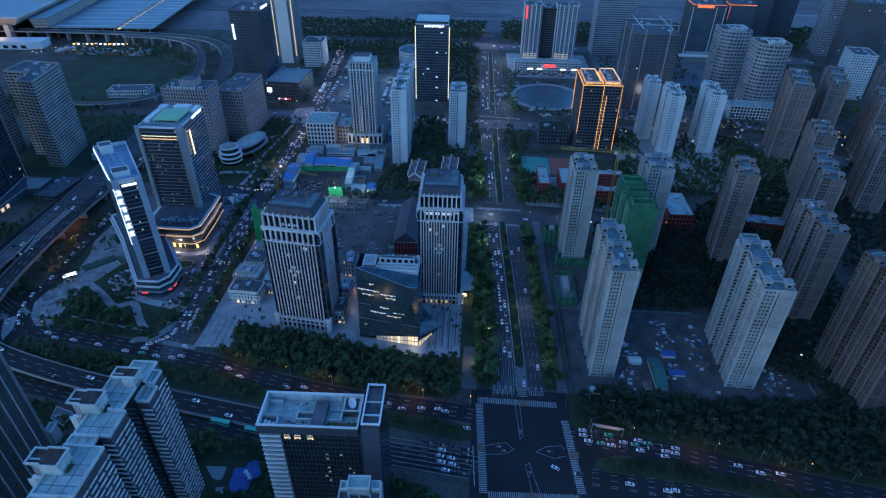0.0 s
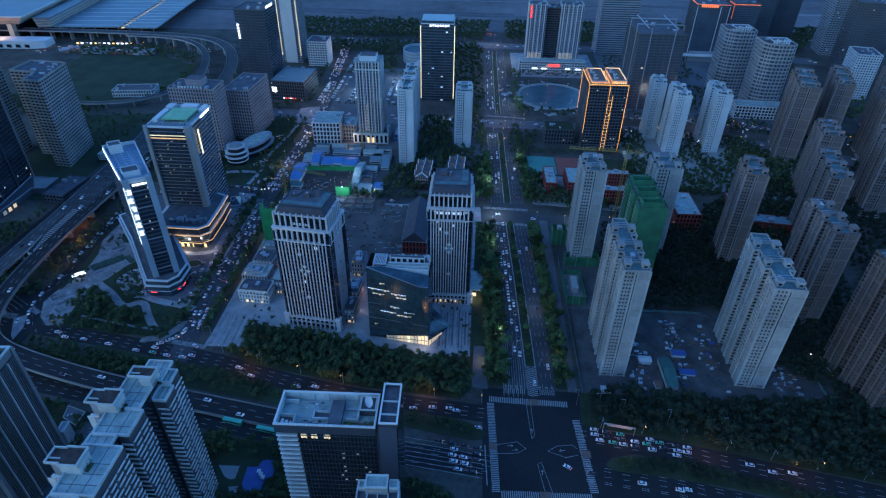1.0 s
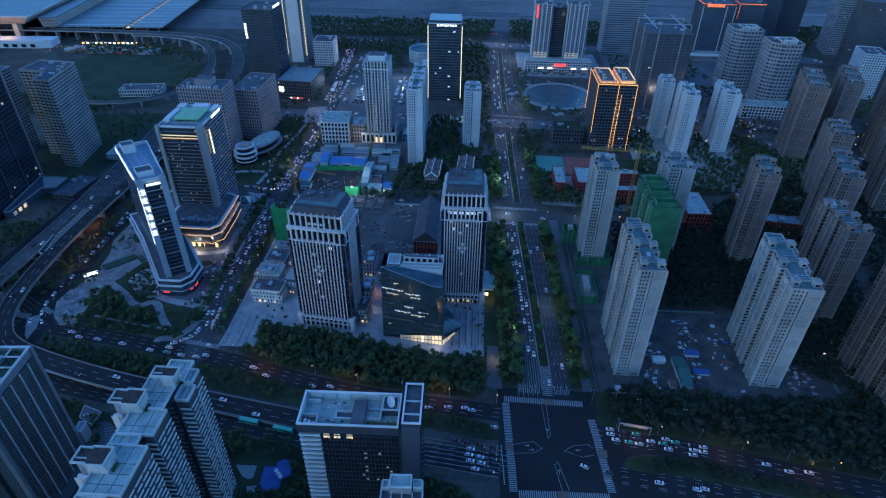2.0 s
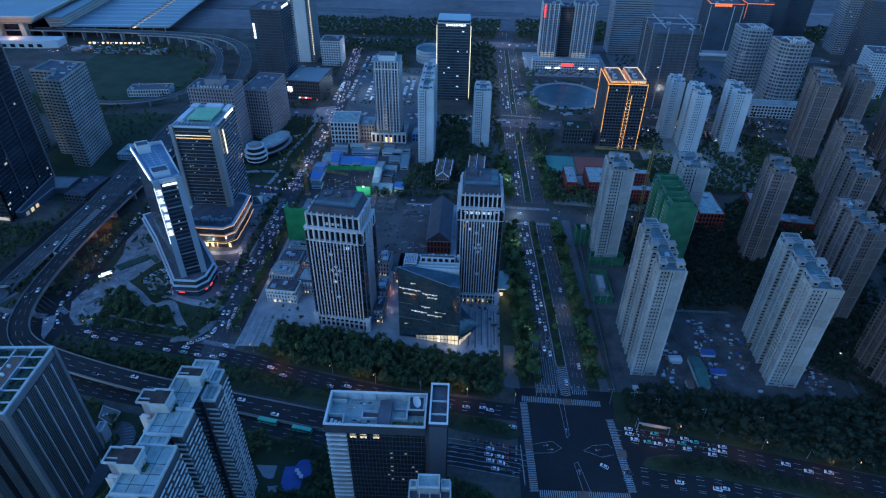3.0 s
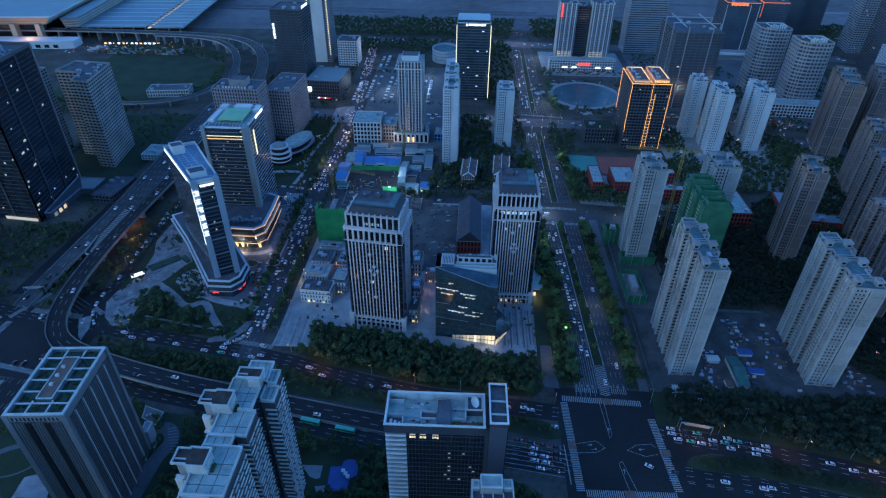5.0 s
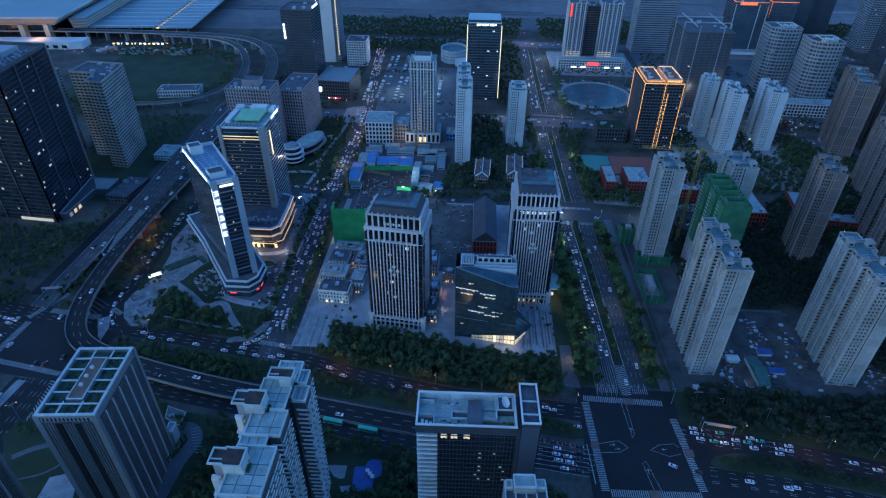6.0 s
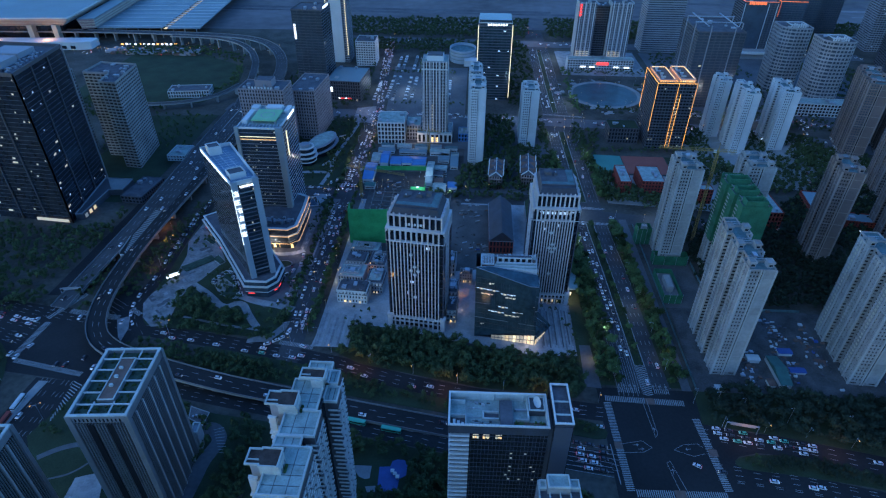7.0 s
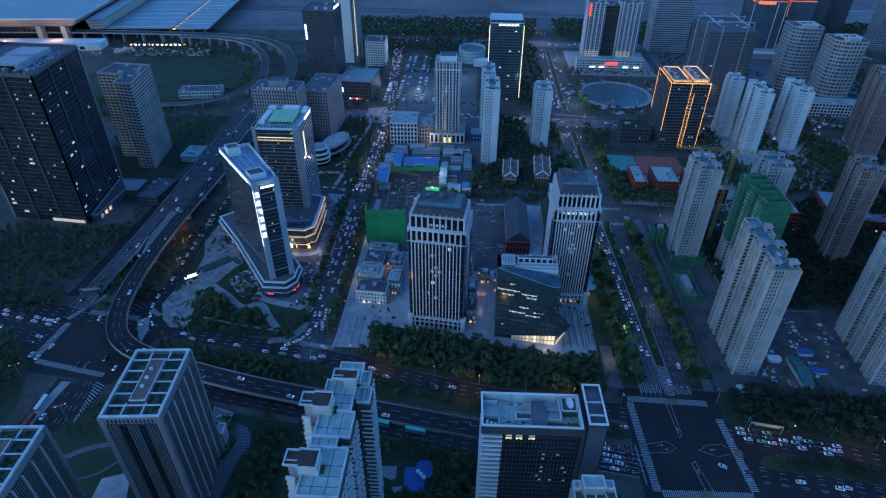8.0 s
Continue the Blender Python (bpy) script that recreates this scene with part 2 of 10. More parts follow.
def solid(name, form, material, label, category, group="", kind="", at=None):
    """A thing that is one mesh."""
    ob = new(name, form.mesh(name, material) if isinstance(form, Form) else form)
    if at is not None:
        ob.matrix_basis = at
    return tagged(ob, label, category, group, kind)


def rect(x0, x1, y0, y1):
    return [(x0, y0), (x1, y0), (x1, y1), (x0, y1)]


def inset(poly, d):
    """A counterclockwise outline moved inwards by d."""
    out, n = [], len(poly)
    for i in range(n):
        a, b, c = Vector(poly[i - 1]), Vector(poly[i]), Vector(poly[(i + 1) % n])
        e, f = (b - a).normalized(), (c - b).normalized()
        ne, nf = Vector((-e.y, e.x)), Vector((-f.y, f.x))
        m = ne + nf
        out.append(tuple(b + m * (d / max(0.2, m.dot(ne)))))
    return out


def edges(poly):
    return [(Vector(poly[i]), Vector(poly[(i + 1) % len(poly)])) for i in range(len(poly))]


def inside(p, poly):
    hit = False
    for (x0, y0), (x1, y1) in zip(poly, poly[1:] + poly[:1]):
        if (y0 > p[1]) != (y1 > p[1]) and p[0] < (x1 - x0) * (p[1] - y0) / (y1 - y0) + x0:
            hit = not hit
    return hit


def storey(poly, tall, sill, pitch, pier, deep, lintel=0.0):
    """One floor's wall: a sill band, piers between the windows, a lintel."""
    fm = Form()
    inner = inset(poly, deep)
    fm.ring(poly, inner, 0, sill)
    if lintel:
        fm.ring(poly, inner, tall - lintel, tall - 0.01)
    if pitch:
        for (a, b), (c, d) in zip(edges(poly), edges(inner)):
            run = (b - a).length
            count = max(1, round(run / pitch))
            way = (b - a) / run
            norm = Vector((-way.y, way.x))
            for i in range(count + 1):
                w = pier / 2
                s0, s1 = max(0, run * i / count - w), min(run, run * i / count + w)
                p, q = a + way * s0, a + way * s1
                lift = norm * (deep * 0.96)
                fm.prism([tuple(p + norm * 0.01), tuple(q + norm * 0.01), tuple(q + lift), tuple(p + lift)], sill, tall - lintel)
    return fm


def pierced(poly, tall, sill, lintel, deep, holes):
    """One floor's wall with chosen window holes: holes(length, way, start) gives (from, to) pairs along each side."""
    fm = Form()
    inner = inset(poly, deep)
    fm.ring(poly, inner, 0, sill)
    fm.ring(poly, inner, tall - lintel, tall - 0.01)
    for a, b in edges(poly):
        run = (b - a).length
        way = (b - a) / run
        norm = Vector((-way.y, way.x))
        at = 0.0
        for s0, s1 in [*holes(run, way, a), (run, run)]:
            if s0 - at > 0.05:
                p, q = a + way * at, a + way * s0
                fm.prism([tuple(p + norm * 0.005), tuple(q + norm * 0.005), tuple(q + norm * deep * 0.98), tuple(p + norm * deep * 0.98)], sill, tall - lintel)
            at = s1
    return fm


PANE = {}


def lit_panes(parent, poly, floors, tall, base, sill, pitch, deep, count, rng, material, only=None, size=1.0):
    """Some windows with the lamps on, each a pane of its own behind the wall."""
    sides = [e for e in edges(inset(poly, deep - 0.03)) if (e[1] - e[0]).length > pitch * 1.5]
    for _ in range(count):
        a, b = sides[only if only is not None else rng.randrange(len(sides))]
        run = (b - a).length
        slots = max(1, round(run / pitch))
        i = rng.randrange(slots)
        way = (b - a) / run
        mid = a + way * (run * (i + 0.5) / slots)
        wide = run / slots * 0.8 * rng.choice((size, size, size * 0.6))
        key = (round(wide, 1), round(tall - sill, 1), material.name)
        if key not in PANE:
            PANE[key] = Form().box(-wide / 2, wide / 2, -0.02, 0.02, 0, (tall - sill - 0.2) * min(1, size)).mesh("lit_window", material)
        k = rng.randrange(floors)
        ob = part("lit_window", PANE[key], material, parent, "", pose(mid.x, mid.y, base + k * tall + sill, 0, 0, math.degrees(math.atan2(way.y, way.x))))


def roof_plant(parent, poly, z, rng, count=4, material=None):
    """Plant rooms, tanks and ducts on a flat roof."""
    xs, ys = [p[0] for p in poly], [p[1] for p in poly]
    for _ in range(count):
        w, l, h = rng.uniform(1.5, 5), rng.uniform(1.5, 5), rng.uniform(1.0, 3.0)
        for _try in range(20):
            x, y = rng.uniform(min(xs) + 3, max(xs) - 3), rng.uniform(min(ys) + 3, max(ys) - 3)
            if all(inside((x + dx * w, y + dy * l), poly) for dx in (-0.6, 0.6) for dy in (-0.6, 0.6)):
                fm = Form().box(x - w / 2, x + w / 2, y - l / 2, y + l / 2, z, z + h)
                fm.box(x - w / 2 - 0.15, x + w / 2 + 0.15, y - l / 2 - 0.15, y + l / 2 + 0.15, z + h, z + h + 0.2)
                room = part("plant_room", fm, material or STEEL, parent)
                if rng.random() < 0.45:
                    part("vent", Form().box(x - 0.4, x + 0.4, y - 0.4, y + 0.4, z + h + 0.2, z + h + 0.9), STEEL, room)
                break


def tower(name, label, category, poly, high, floors, wall, glass, at=(0, 0, 0), turn=0.0, group="", sill=1.0, pitch=3.2, pier=1.4, deep=0.35, lintel=0.3,
          base=0.0, roof=None, parapet=1.2, plant=4, lit=0, seed=0, lamp=None, basewall=None, holes=None, dim=0.5, lift=1):
    """A tower of equal storeys: glass core, one wall part a storey, roof and parapet. Returns it."""
    rng = random.Random(seed * 7 + len(name))
    ob = thing(name, label, category, at, turn, group)
    tall = (high - base) / floors
    part("glazing", Form().prism(inset(poly, deep), 0, high - 0.1), glass, ob)
    if base:
        part("base", storey(poly, base, 1.0, pitch * 2, pier * 1.3, deep, base * 0.25), basewall or wall, ob)
    one = pierced(poly, tall, sill, lintel, deep, holes) if holes else storey(poly, tall, sill, pitch, pier, deep, lintel)

    def lifts(n):
        """n storeys of the wall in one piece."""
        fm = Form()
        for q in range(n):
            k = len(fm.v)
            fm.v += [(x, y, z + q * tall) for x, y, z in one.v]
            fm.f += [tuple(i + k for i in f) for f in one.f]
        return fm.mesh("storey_wall", wall)

    data = lifts(lift)
    for i in range(0, floors - floors % lift, lift):
        part("storey_wall", data, wall, ob, "", (0, 0, base + i * tall))
    if floors % lift:
        part("storey_wall", lifts(floors % lift), wall, ob, "", (0, 0, base + (floors - floors % lift) * tall))
    part("roof", Form().prism(inset(poly, 0.3), high - 0.1, high + 0.15), roof or ROOF, ob)
    part("parapet", Form().ring(poly, inset(poly, 0.35), high - 0.02, high + parapet), wall, ob)
    roof_plant(ob, poly, high + 0.15, rng, plant)
    if lit:
        lit_panes(ob, poly, floors, tall, base, sill, pitch, deep, lit, rng, lamp or WARMDIM, None, dim)
    return ob


def fins(parent, poly, z0, z1, pitch, wide, deep, material, name="fin", skip=(), out=0.0):
    """Upright fins round an outline, each a part."""
    for k, (a, b) in enumerate(edges(poly)):
        if k in skip:
            continue
        run = (b - a).length
        count = max(1, round(run / pitch))
        way = (b - a) / run
        norm = Vector((-way.y, way.x))
        data = Form().box(-wide / 2, wide / 2, -out, deep, z0, z1).mesh(name, material)
        for i in range(count + (1 if k == len(poly) - 1 else 1)):
            if i == count:
                continue
            p = a + way * (run * (i + 0.5) / count)
            part(name, data, material, parent, "", pose(p.x, p.y, 0, 0, 0, math.degrees(math.atan2(way.y, way.x))))


def slab_outline(wide, long, notch, units):
    """A slab block's plan with recesses along both long sides; x across, y along."""
    right, step = [], long / units
    w = wide / 2
    for u in range(units):
        y = u * step
        right += [(w, y), (w, y + step * 0.62), (w - notch, y + step * 0.62), (w - notch, y + step)]
    right[-1] = (w - notch, long)
    left = [(-x, y) for x, y in reversed(right)]
    return right + left


def ribbon(line, wide, z0, z1):
    """A strip of even width along a line on plan, as one band of quads with sides."""
    fm = Form()
    pts = [Vector(p[:2]) for p in line]
    zs = [(p[2] if len(p) > 2 else 0.0) for p in line]
    n = len(pts)
    for i in range(n):
        a, b = pts[max(0, i - 1)], pts[min(n - 1, i + 1)]
        w = (b - a).normalized()
        s = Vector((-w.y, w.x)) * wide / 2
        for q, z in ((pts[i] + s, zs[i] + z0), (pts[i] - s, zs[i] + z0), (pts[i] - s, zs[i] + z1), (pts[i] + s, zs[i] + z1)):
            fm.v.append((q.x, q.y, z))
    for i in range(n - 1):
        k = 4 * i
        for s in range(4):
            r = (s + 1) % 4
            fm.f.append((k + s, k + r, k + 4 + r, k + 4 + s))
    fm.f += [(0, 3, 2, 1), (4 * n - 4, 4 * n - 3, 4 * n - 2, 4 * n - 1)]
    return fm


def offset(line, d):
    """A line on plan moved to its right by d."""
    out, n = [], len(line)
    for i in range(n):
        a, b = Vector(line[max(0, i - 1)][:2]), Vector(line[min(n - 1, i + 1)][:2])
        w = (b - a).normalized()
        p = Vector(line[i][:2]) + Vector((w.y, -w.x)) * d
        out.append((p.x, p.y, *line[i][2:]))
    return out


def smooth(line, rounds=2):
    for _ in range(rounds):
        new_line = [line[0]]
        for a, b in zip(line, line[1:]):
            new_line += [tuple(p * 0.75 + q * 0.25 for p, q in zip(a, b)), tuple(p * 0.25 + q * 0.75 for p, q in zip(a, b))]
        line = new_line + [line[-1]]
    return line


def along(line, step, start=0.0):
    """Points and headings (degrees from +x) every step metres along a line on plan."""
    out, left = [], start
    for a, b in zip(line, line[1:]):
        run = math.dist(a[:2], b[:2])
        turn = math.degrees(math.atan2(b[1] - a[1], b[0] - a[0]))
        while left < run:
            s = left / run
            out.append((tuple(p + (q - p) * s for p, q in zip(a, b)), turn))
            left += step
        left -= run
    return out


# ---- ground, roads and pavements ----
def lay(name, poly, z, material, label, category, deep=0.3):
    return solid(name, Form().prism(poly, z - deep, z), material, label, category, kind="structure")


solid("ground", Form().prism(rect(-4500, 4500, -1500, 4800), -0.5, 0.0), EARTH, "dark ground of soil and rough grass reaching the horizon", "ground", kind="structure")
lay("far_fields", [(-700, 1090), (-330, 1100), (200, 1150), (900, 1200), (2500, 1300), (2500, 4500), (-2500, 4500), (-2500, 1250)], 0.06, FIELD, "dull brown fields and sandbanks beyond the city", "field")

far = random.Random(5)
for k in range(46):                      # long banks and ditches across the plain
    y = 1135 + 11 * k * (1 + k * 0.03)
    x = far.uniform(-1500, 900)
    run, bend = far.uniform(250, 1100), far.uniform(-25, 25)
    solid("field_strip", ribbon(smooth([(x, y), (x + run * 0.4, y + bend), (x + run, y + bend * 0.4)]), far.uniform(4, 12) * (1 + k * 0.06), 0.0, 0.10 + 0.004 * k), (FALLOW, SANDBANK, FALLOW)[k % 3], "long level strip of dull field", "field", kind="structure")
AVENUE = [(8.4, 262), (8, 290), (4.5, 390), (1.5, 450), (0, 530), (-2, 640), (-4, 773), (-4, 1013), (-6, 1112)]
NROAD = [(-470, 318), (-330, 296), (-240, 281), (-202, 274), (-168, 264), (-132, 255), (-98, 249), (-60, 245), (-20, 241), (30, 234)]
LOWER = [(-330, 252), (-282, 243), (-213, 231), (-164, 222), (-116, 213), (-69, 209), (-22, 205)]
EASTN = [(34, 229), (60, 224), (90, 222.5), (120, 214.5), (150, 208), (300, 176), (420, 150)]
EASTS = [(34, 203), (83, 197), (111, 191), (160, 181), (300, 152)]
STREET = [(-230, 270), (-231.5, 350), (-232.5, 450), (-232, 566), (-232, 710), (-246, 892), (-258, 1060)]
CROSS = [(-340, 492), (-271, 497), (-222, 500), (-143, 498), (-65, 490), (0, 476), (60, 468), (140, 464), (300, 450)]
FARX = [(-430, 720), (-240, 705), (-60, 700), (60, 694), (200, 690), (360, 640), (520, 560)]
FARXX = [(-330, 1050), (-60, 1040), (40, 1036), (300, 1030), (520, 1000)]
SOUTHRD = [(-372, 247), (-373, 230), (-376, 180), (-380, 100)]
WESTRD = [(-650, 330), (-520, 312), (-430, 292), (-417, 289)]
SIDE = [(210, 300), (235, 380), (262, 470), (340, 600), (420, 690)]

lay("verge", [(-33, 264), (-11, 264), (-12, 330), (-16, 455), (-30, 455)], 0.22, GRASS, "dark planted verge along the avenue", "verge")
lay("verge", [(23.5, 264), (31, 264), (29, 460), (17, 460), (20, 390)], 0.22, GRASS, "dark planted verge along the avenue", "verge")
pave = lay("pavement", [(-216, 300), (-217, 287.5), (-191, 288), (-191.5, 300), (-165, 303), (-110, 298), (-60, 288), (-28, 290), (-21, 350), (-24, 440), (-26, 490), (-60, 490), (-216, 492)], 0.15, PAVING, "pale stone paving round the office towers", "pavement")
lay("lawn", [(-345, 302), (-240, 292), (-236, 490), (-345, 490), (-354, 440), (-353, 350)], 0.14, GRASS, "dark park lawn before the hotel towers", "grass")
plaza = lay("pavement", [(-326, 301), (-337, 300), (-347, 309), (-354.5, 325), (-353, 337), (-349, 347), (-345, 365), (-347, 388), (-354, 408), (-352, 444), (-332, 418), (-318.6, 394), (-312, 383), (-322, 356), (-329, 345), (-328, 319)], 0.18, PLAZA, "worn stone plaza beside the road curve", "pavement")
lay("pavement", [(-352, 442), (-338, 428), (-300, 412), (-292, 345), (-262, 326), (-247, 330), (-238, 345), (-236, 490), (-345, 490)], 0.17, PALETAR, "dark tarred forecourt of the hotel and podium", "pavement")
for line, wide in (([(-242.5, 322), (-246, 336), (-247, 350), (-247.5, 372), (-247, 395)], 3.5), ([(-296, 398), (-276, 394), (-258, 396), (-250, 402)], 5), ([(-240.8, 380), (-240.5, 480)], 1.6)):
    solid("forecourt_walk", ribbon(smooth(line), wide, 0.0, 0.24), PAVING, "pale stone walk across the forecourt", "path", kind="structure")
for line, wide in (([(-326, 350), (-308, 338), (-292, 322), (-281, 333), (-269, 314), (-256, 299)], 5.5), ([(-284, 338), (-270, 332), (-257, 330), (-239, 325)], 6), ([(-318, 312), (-300, 308), (-280, 304), (-262, 302)], 2)):
    solid("park_path", ribbon(smooth(line), wide, 0.0, 0.19), PAVING, "pale winding park path", "path", kind="structure")
for poly in ([(-344, 371), (-326, 388), (-321, 383), (-338, 366)], [(-341, 412), (-331, 404), (-329, 408), (-339, 417)], [(-324, 384), (-314, 376), (-311, 381), (-320, 390)], [(-306, 360), (-296, 352), (-292, 362), (-304, 374)], [(-300, 338), (-288, 334), (-286, 346), (-296, 350)]):
    bed = lay("planting_bed", poly, 0.5, KERB, "low kerbed planting bed on the plaza", "planting bed")
    part("hedge", Form().prism(inset(poly, 0.6), 0.3, 0.9), GARDEN, bed)
plaza_rng = random.Random(12)
for k in range(90):                      # worn, relaid patches of plaza stone
    x, y = plaza_rng.uniform(-356, -312), plaza_rng.uniform(300, 442)
    a = plaza_rng.choice((0.8, 2.37))
    w, l = plaza_rng.uniform(1, 4), plaza_rng.uniform(2, 8)
    if inside((x, y), [(-326, 303), (-337, 302), (-346, 310), (-353, 325), (-344, 365), (-346, 388), (-352, 408), (-350, 438), (-332, 416), (-314, 383), (-324, 356), (-330, 345), (-330, 319)]):
        part("stone_patch", Form().beam((x, y), (x + l * math.cos(a), y + l * math.sin(a)), w, 0.1, 0.2 + 0.0002 * k), (PAVING, PLAZA, PALETAR)[k % 3], plaza)
walkway = lay("pavement", [(-264, 468.8), (-251, 475), (-246.8, 463.2), (-248.9, 440), (-249.4, 424), (-248.9, 402), (-254, 400), (-254.2, 412), (-255.2, 440)], 0.2, PAVING, "pale stone walk with tree pits beside the podium", "pavement")
for k in range(9):
    x, y = -252.2 + (k % 2) * 1.2 - k * 0.1, 405 + k * 7.2
    part("tree_pit", Form().ring([(x - 1.3, y), (x, y - 1.6), (x + 1.3, y), (x, y + 1.6)], [(x - 0.9, y), (x, y - 1.15), (x + 0.9, y), (x, y + 1.15)], 0.18, 0.4), KERB, walkway)
lay("lawn", [(-266, 494), (-252, 477), (-248, 470), (-246, 488), (-249, 494)], 0.21, GRASS, "small triangular lawn at the street corner", "grass")
lay("pavement", [(-264, 499), (-251.6, 499), (-250, 489), (-254.2, 479), (-256, 484)], 0.24, PAVING, "pale corner pavement with a path", "pavement")
lot = [(-314, 357), (-309, 368), (-284, 342), (-286, 334), (-304, 343)]
lay("parking_lot", lot, 0.2, CONCRETE, "small pale parking lot in the park", "parking")
lay("pavement", [(-263, 288), (-247, 290.5), (-239, 303), (-238, 312), (-241.5, 311), (-249, 297), (-263, 293)], 0.2, PAVING, "pale corner pavement at the street mouth", "pavement")
lay("traffic_island", [(-365, 306), (-357, 310), (-352, 297), (-351, 284), (-355, 288)], 0.3, PAVING, "paved triangular traffic island", "island")
FRONTAGE = [(-358, 490), (-360, 430), (-360, 395), (-356, 360), (-360, 330), (-355, 309), (-338, 291)]
solid("road", ribbon(smooth(FRONTAGE), 10, -0.2, 0.16), ASPHALT, "tarred slip road beside the plaza", "road", kind="structure")
lay("road", [(-386, 296), (-350, 290), (-360, 335), (-374, 348), (-388, 336)], 0.07, ASPHALT, "tarred bus lanes under the flyover", "road")
for x, y, r in ((-262, 381, 7), (-244, 383, 6)):
    c = lambda k: [(x + k * math.cos(i * math.pi / 10), y + k * 0.7 * math.sin(i * math.pi / 10)) for i in range(20)]
    isl = solid("turning_island", Form().ring(c(r), c(r - 0.6), 0.1, 0.5), KERB, "round kerbed planting island on the forecourt", "island", kind="structure")
    part("turf", Form().prism(c(r - 0.6), 0.1, 0.42), GRASS, isl)
lay("lawn", [(-356, 190), (-366, 203), (-358, 229), (-352, 237), (-300, 236), (-262, 226), (-228, 222), (-226, 176), (-245, 150), (-300, 120), (-350, 120), (-352, 180)], 0.16, GRASS, "dark garden lawn round the finned offices", "grass")
lay("lawn", [(-228, 222), (-120, 206), (-45, 190), (-45, 60), (-160, 60), (-226, 150)], 0.14, GRASS, "dark garden lawn below the flyover", "grass")
lay("lawn", [(-470, 300), (-446, 289), (-421, 267), (-412, 250), (-402, 225), (-402, 100), (-640, 100), (-640, 308)], 0.13, GRASS, "dark planted ground beside the junction", "grass")
lay("pavement", [(-322, 178), (-308, 183), (-300, 160), (-300, 120), (-318, 120)], 0.2, PAVING, "paved apron at the office's foot", "pavement")
for line, wide, text in (([(-351, 189), (-342, 196), (-331, 200), (-322, 201)], 3.6, "pale path across the office lawn"), ([(-344, 174), (-338, 176), (-326, 180), (-318, 190)], 1.2, "narrow curved garden path"), ([(-266, 213), (-260, 216), (-254.5, 212), (-251.5, 207), (-253.5, 200), (-256, 192), (-256.3, 182), (-257, 170), (-259, 150), (-262, 130)], 8.5, "curving paved garden drive")):
    solid("garden_path", ribbon(smooth(line), wide, 0.0, 0.2), PALETAR, text, "path", kind="structure")
bars = Form()
for k in range(9):
    bars.beam((-258 + k * 1.1, 214 - k * 1.9), (-252.6 + k * 1.0, 216 - k * 2.2), 0.3, 0.2, 0.26)
solid("parking_bays", bars, PAINT, "painted bays on the garden drive", "road marking", kind="structure")
lay("bus_platform", [(-390, 200), (-384, 200), (-379, 245), (-385, 245)], 0.5, CONCRETE, "long raised bus platform in the road", "platform")
lay("pavement", [(-31, 262), (-20.5, 261), (-22.5, 300), (-30, 300)], 0.24, PALETAR, "grey paved walk from the crossing to the plaza", "pavement")
lay("pavement", [(31, 262), (37, 262), (36, 470), (29, 470)], 0.16, PALETAR, "grey tarred walk behind the street trees", "pavement")
lay("pavement", [(40, 258), (205, 262), (200, 340), (140, 345), (75, 345), (44, 345)], 0.12, YARD, "dusty concrete yard of a building site", "pavement")
lay("pavement", [(40, 345), (74, 345), (74, 460), (40, 460)], 0.12, SOIL, "rough site ground beside the white towers", "pavement")
lay("building_site", [(-210, 405), (-172, 405), (-170, 370), (-72, 390), (-72, 488), (-118, 488), (-118, 612), (-212, 612)], 0.22, SOIL, "muddy brown floor of a building site", "ground")
lay("pit_floor", [(-209, 506), (-168, 502), (-157, 506), (-157, 552), (-209, 552)], 0.3, MUD, "dark muddy floor of the building pit", "ground")
lay("pavement", [(-215, 515), (-60, 512), (-20, 505), (-24, 690), (-215, 696)], 0.1, PALETAR, "dark tarred yard between the towers", "pavement")
lay("car_park", [(-222, 712), (-120, 712), (-120, 900), (-232, 900)], 0.1, PALETAR, "tarred open car park", "car park")
lay("square", [(-261, 726), (-237, 734), (-232, 678), (-258, 680)], 0.2, PAVING, "pale paved square at the street corner", "square")
lay("lawn", [(-365, 515), (-240, 515), (-246, 690), (-365, 690)], 0.12, GRASS, "dark planted grounds of the offices", "grass")
for line, wide in (([(-262, 518), (-258, 545), (-262, 580), (-256, 620), (-250, 680)], 4), ([(-340, 530), (-310, 536), (-285, 545), (-262, 545)], 5), ([(-318, 560), (-306, 590), (-282, 625), (-260, 640)], 3)):
    solid("garden_path", ribbon(smooth(line), wide, 0.0, 0.2), PAVING, "pale curving garden path by the pavilion", "path", kind="structure")
lay("pavement", [(25, 500), (150, 488), (150, 560), (25, 560)], 0.12, CONCRETE, "grey school yard", "pavement")
lay("pavement", [(135, 560), (300, 520), (330, 620), (230, 690), (135, 680)], 0.12, CONCRETE, "grey paved yard between pale towers", "pavement")
lay("pavement", [(22, 880), (150, 880), (150, 1000), (22, 1000)], 0.12, PAVING, "paved square before a tall office", "pavement")
lay("pavement", [(160, 730), (420, 690), (460, 1000), (160, 1000)], 0.1, PALETAR, "tarred yards between far offices", "pavement")
lay("lawn", [(-660, 720), (-540, 712), (-470, 730), (-445, 800), (-462, 880), (-540, 930), (-660, 940)], 0.12, GRASS, "wide dull green field", "grass")
lay("lawn", [(-520, 470), (-432, 470), (-432, 690), (-520, 680)], 0.12, GRASS, "rough dark grass beside the motorway", "grass")
lay("playing_field", [(105, 564), (142, 562), (142, 604), (105, 606)], 0.16, GRASS, "dark green school playing field", "field")
lay("sports_court", [(26, 566), (56, 564), (56, 606), (26, 608)], 0.16, TURF, "teal sports court", "court")
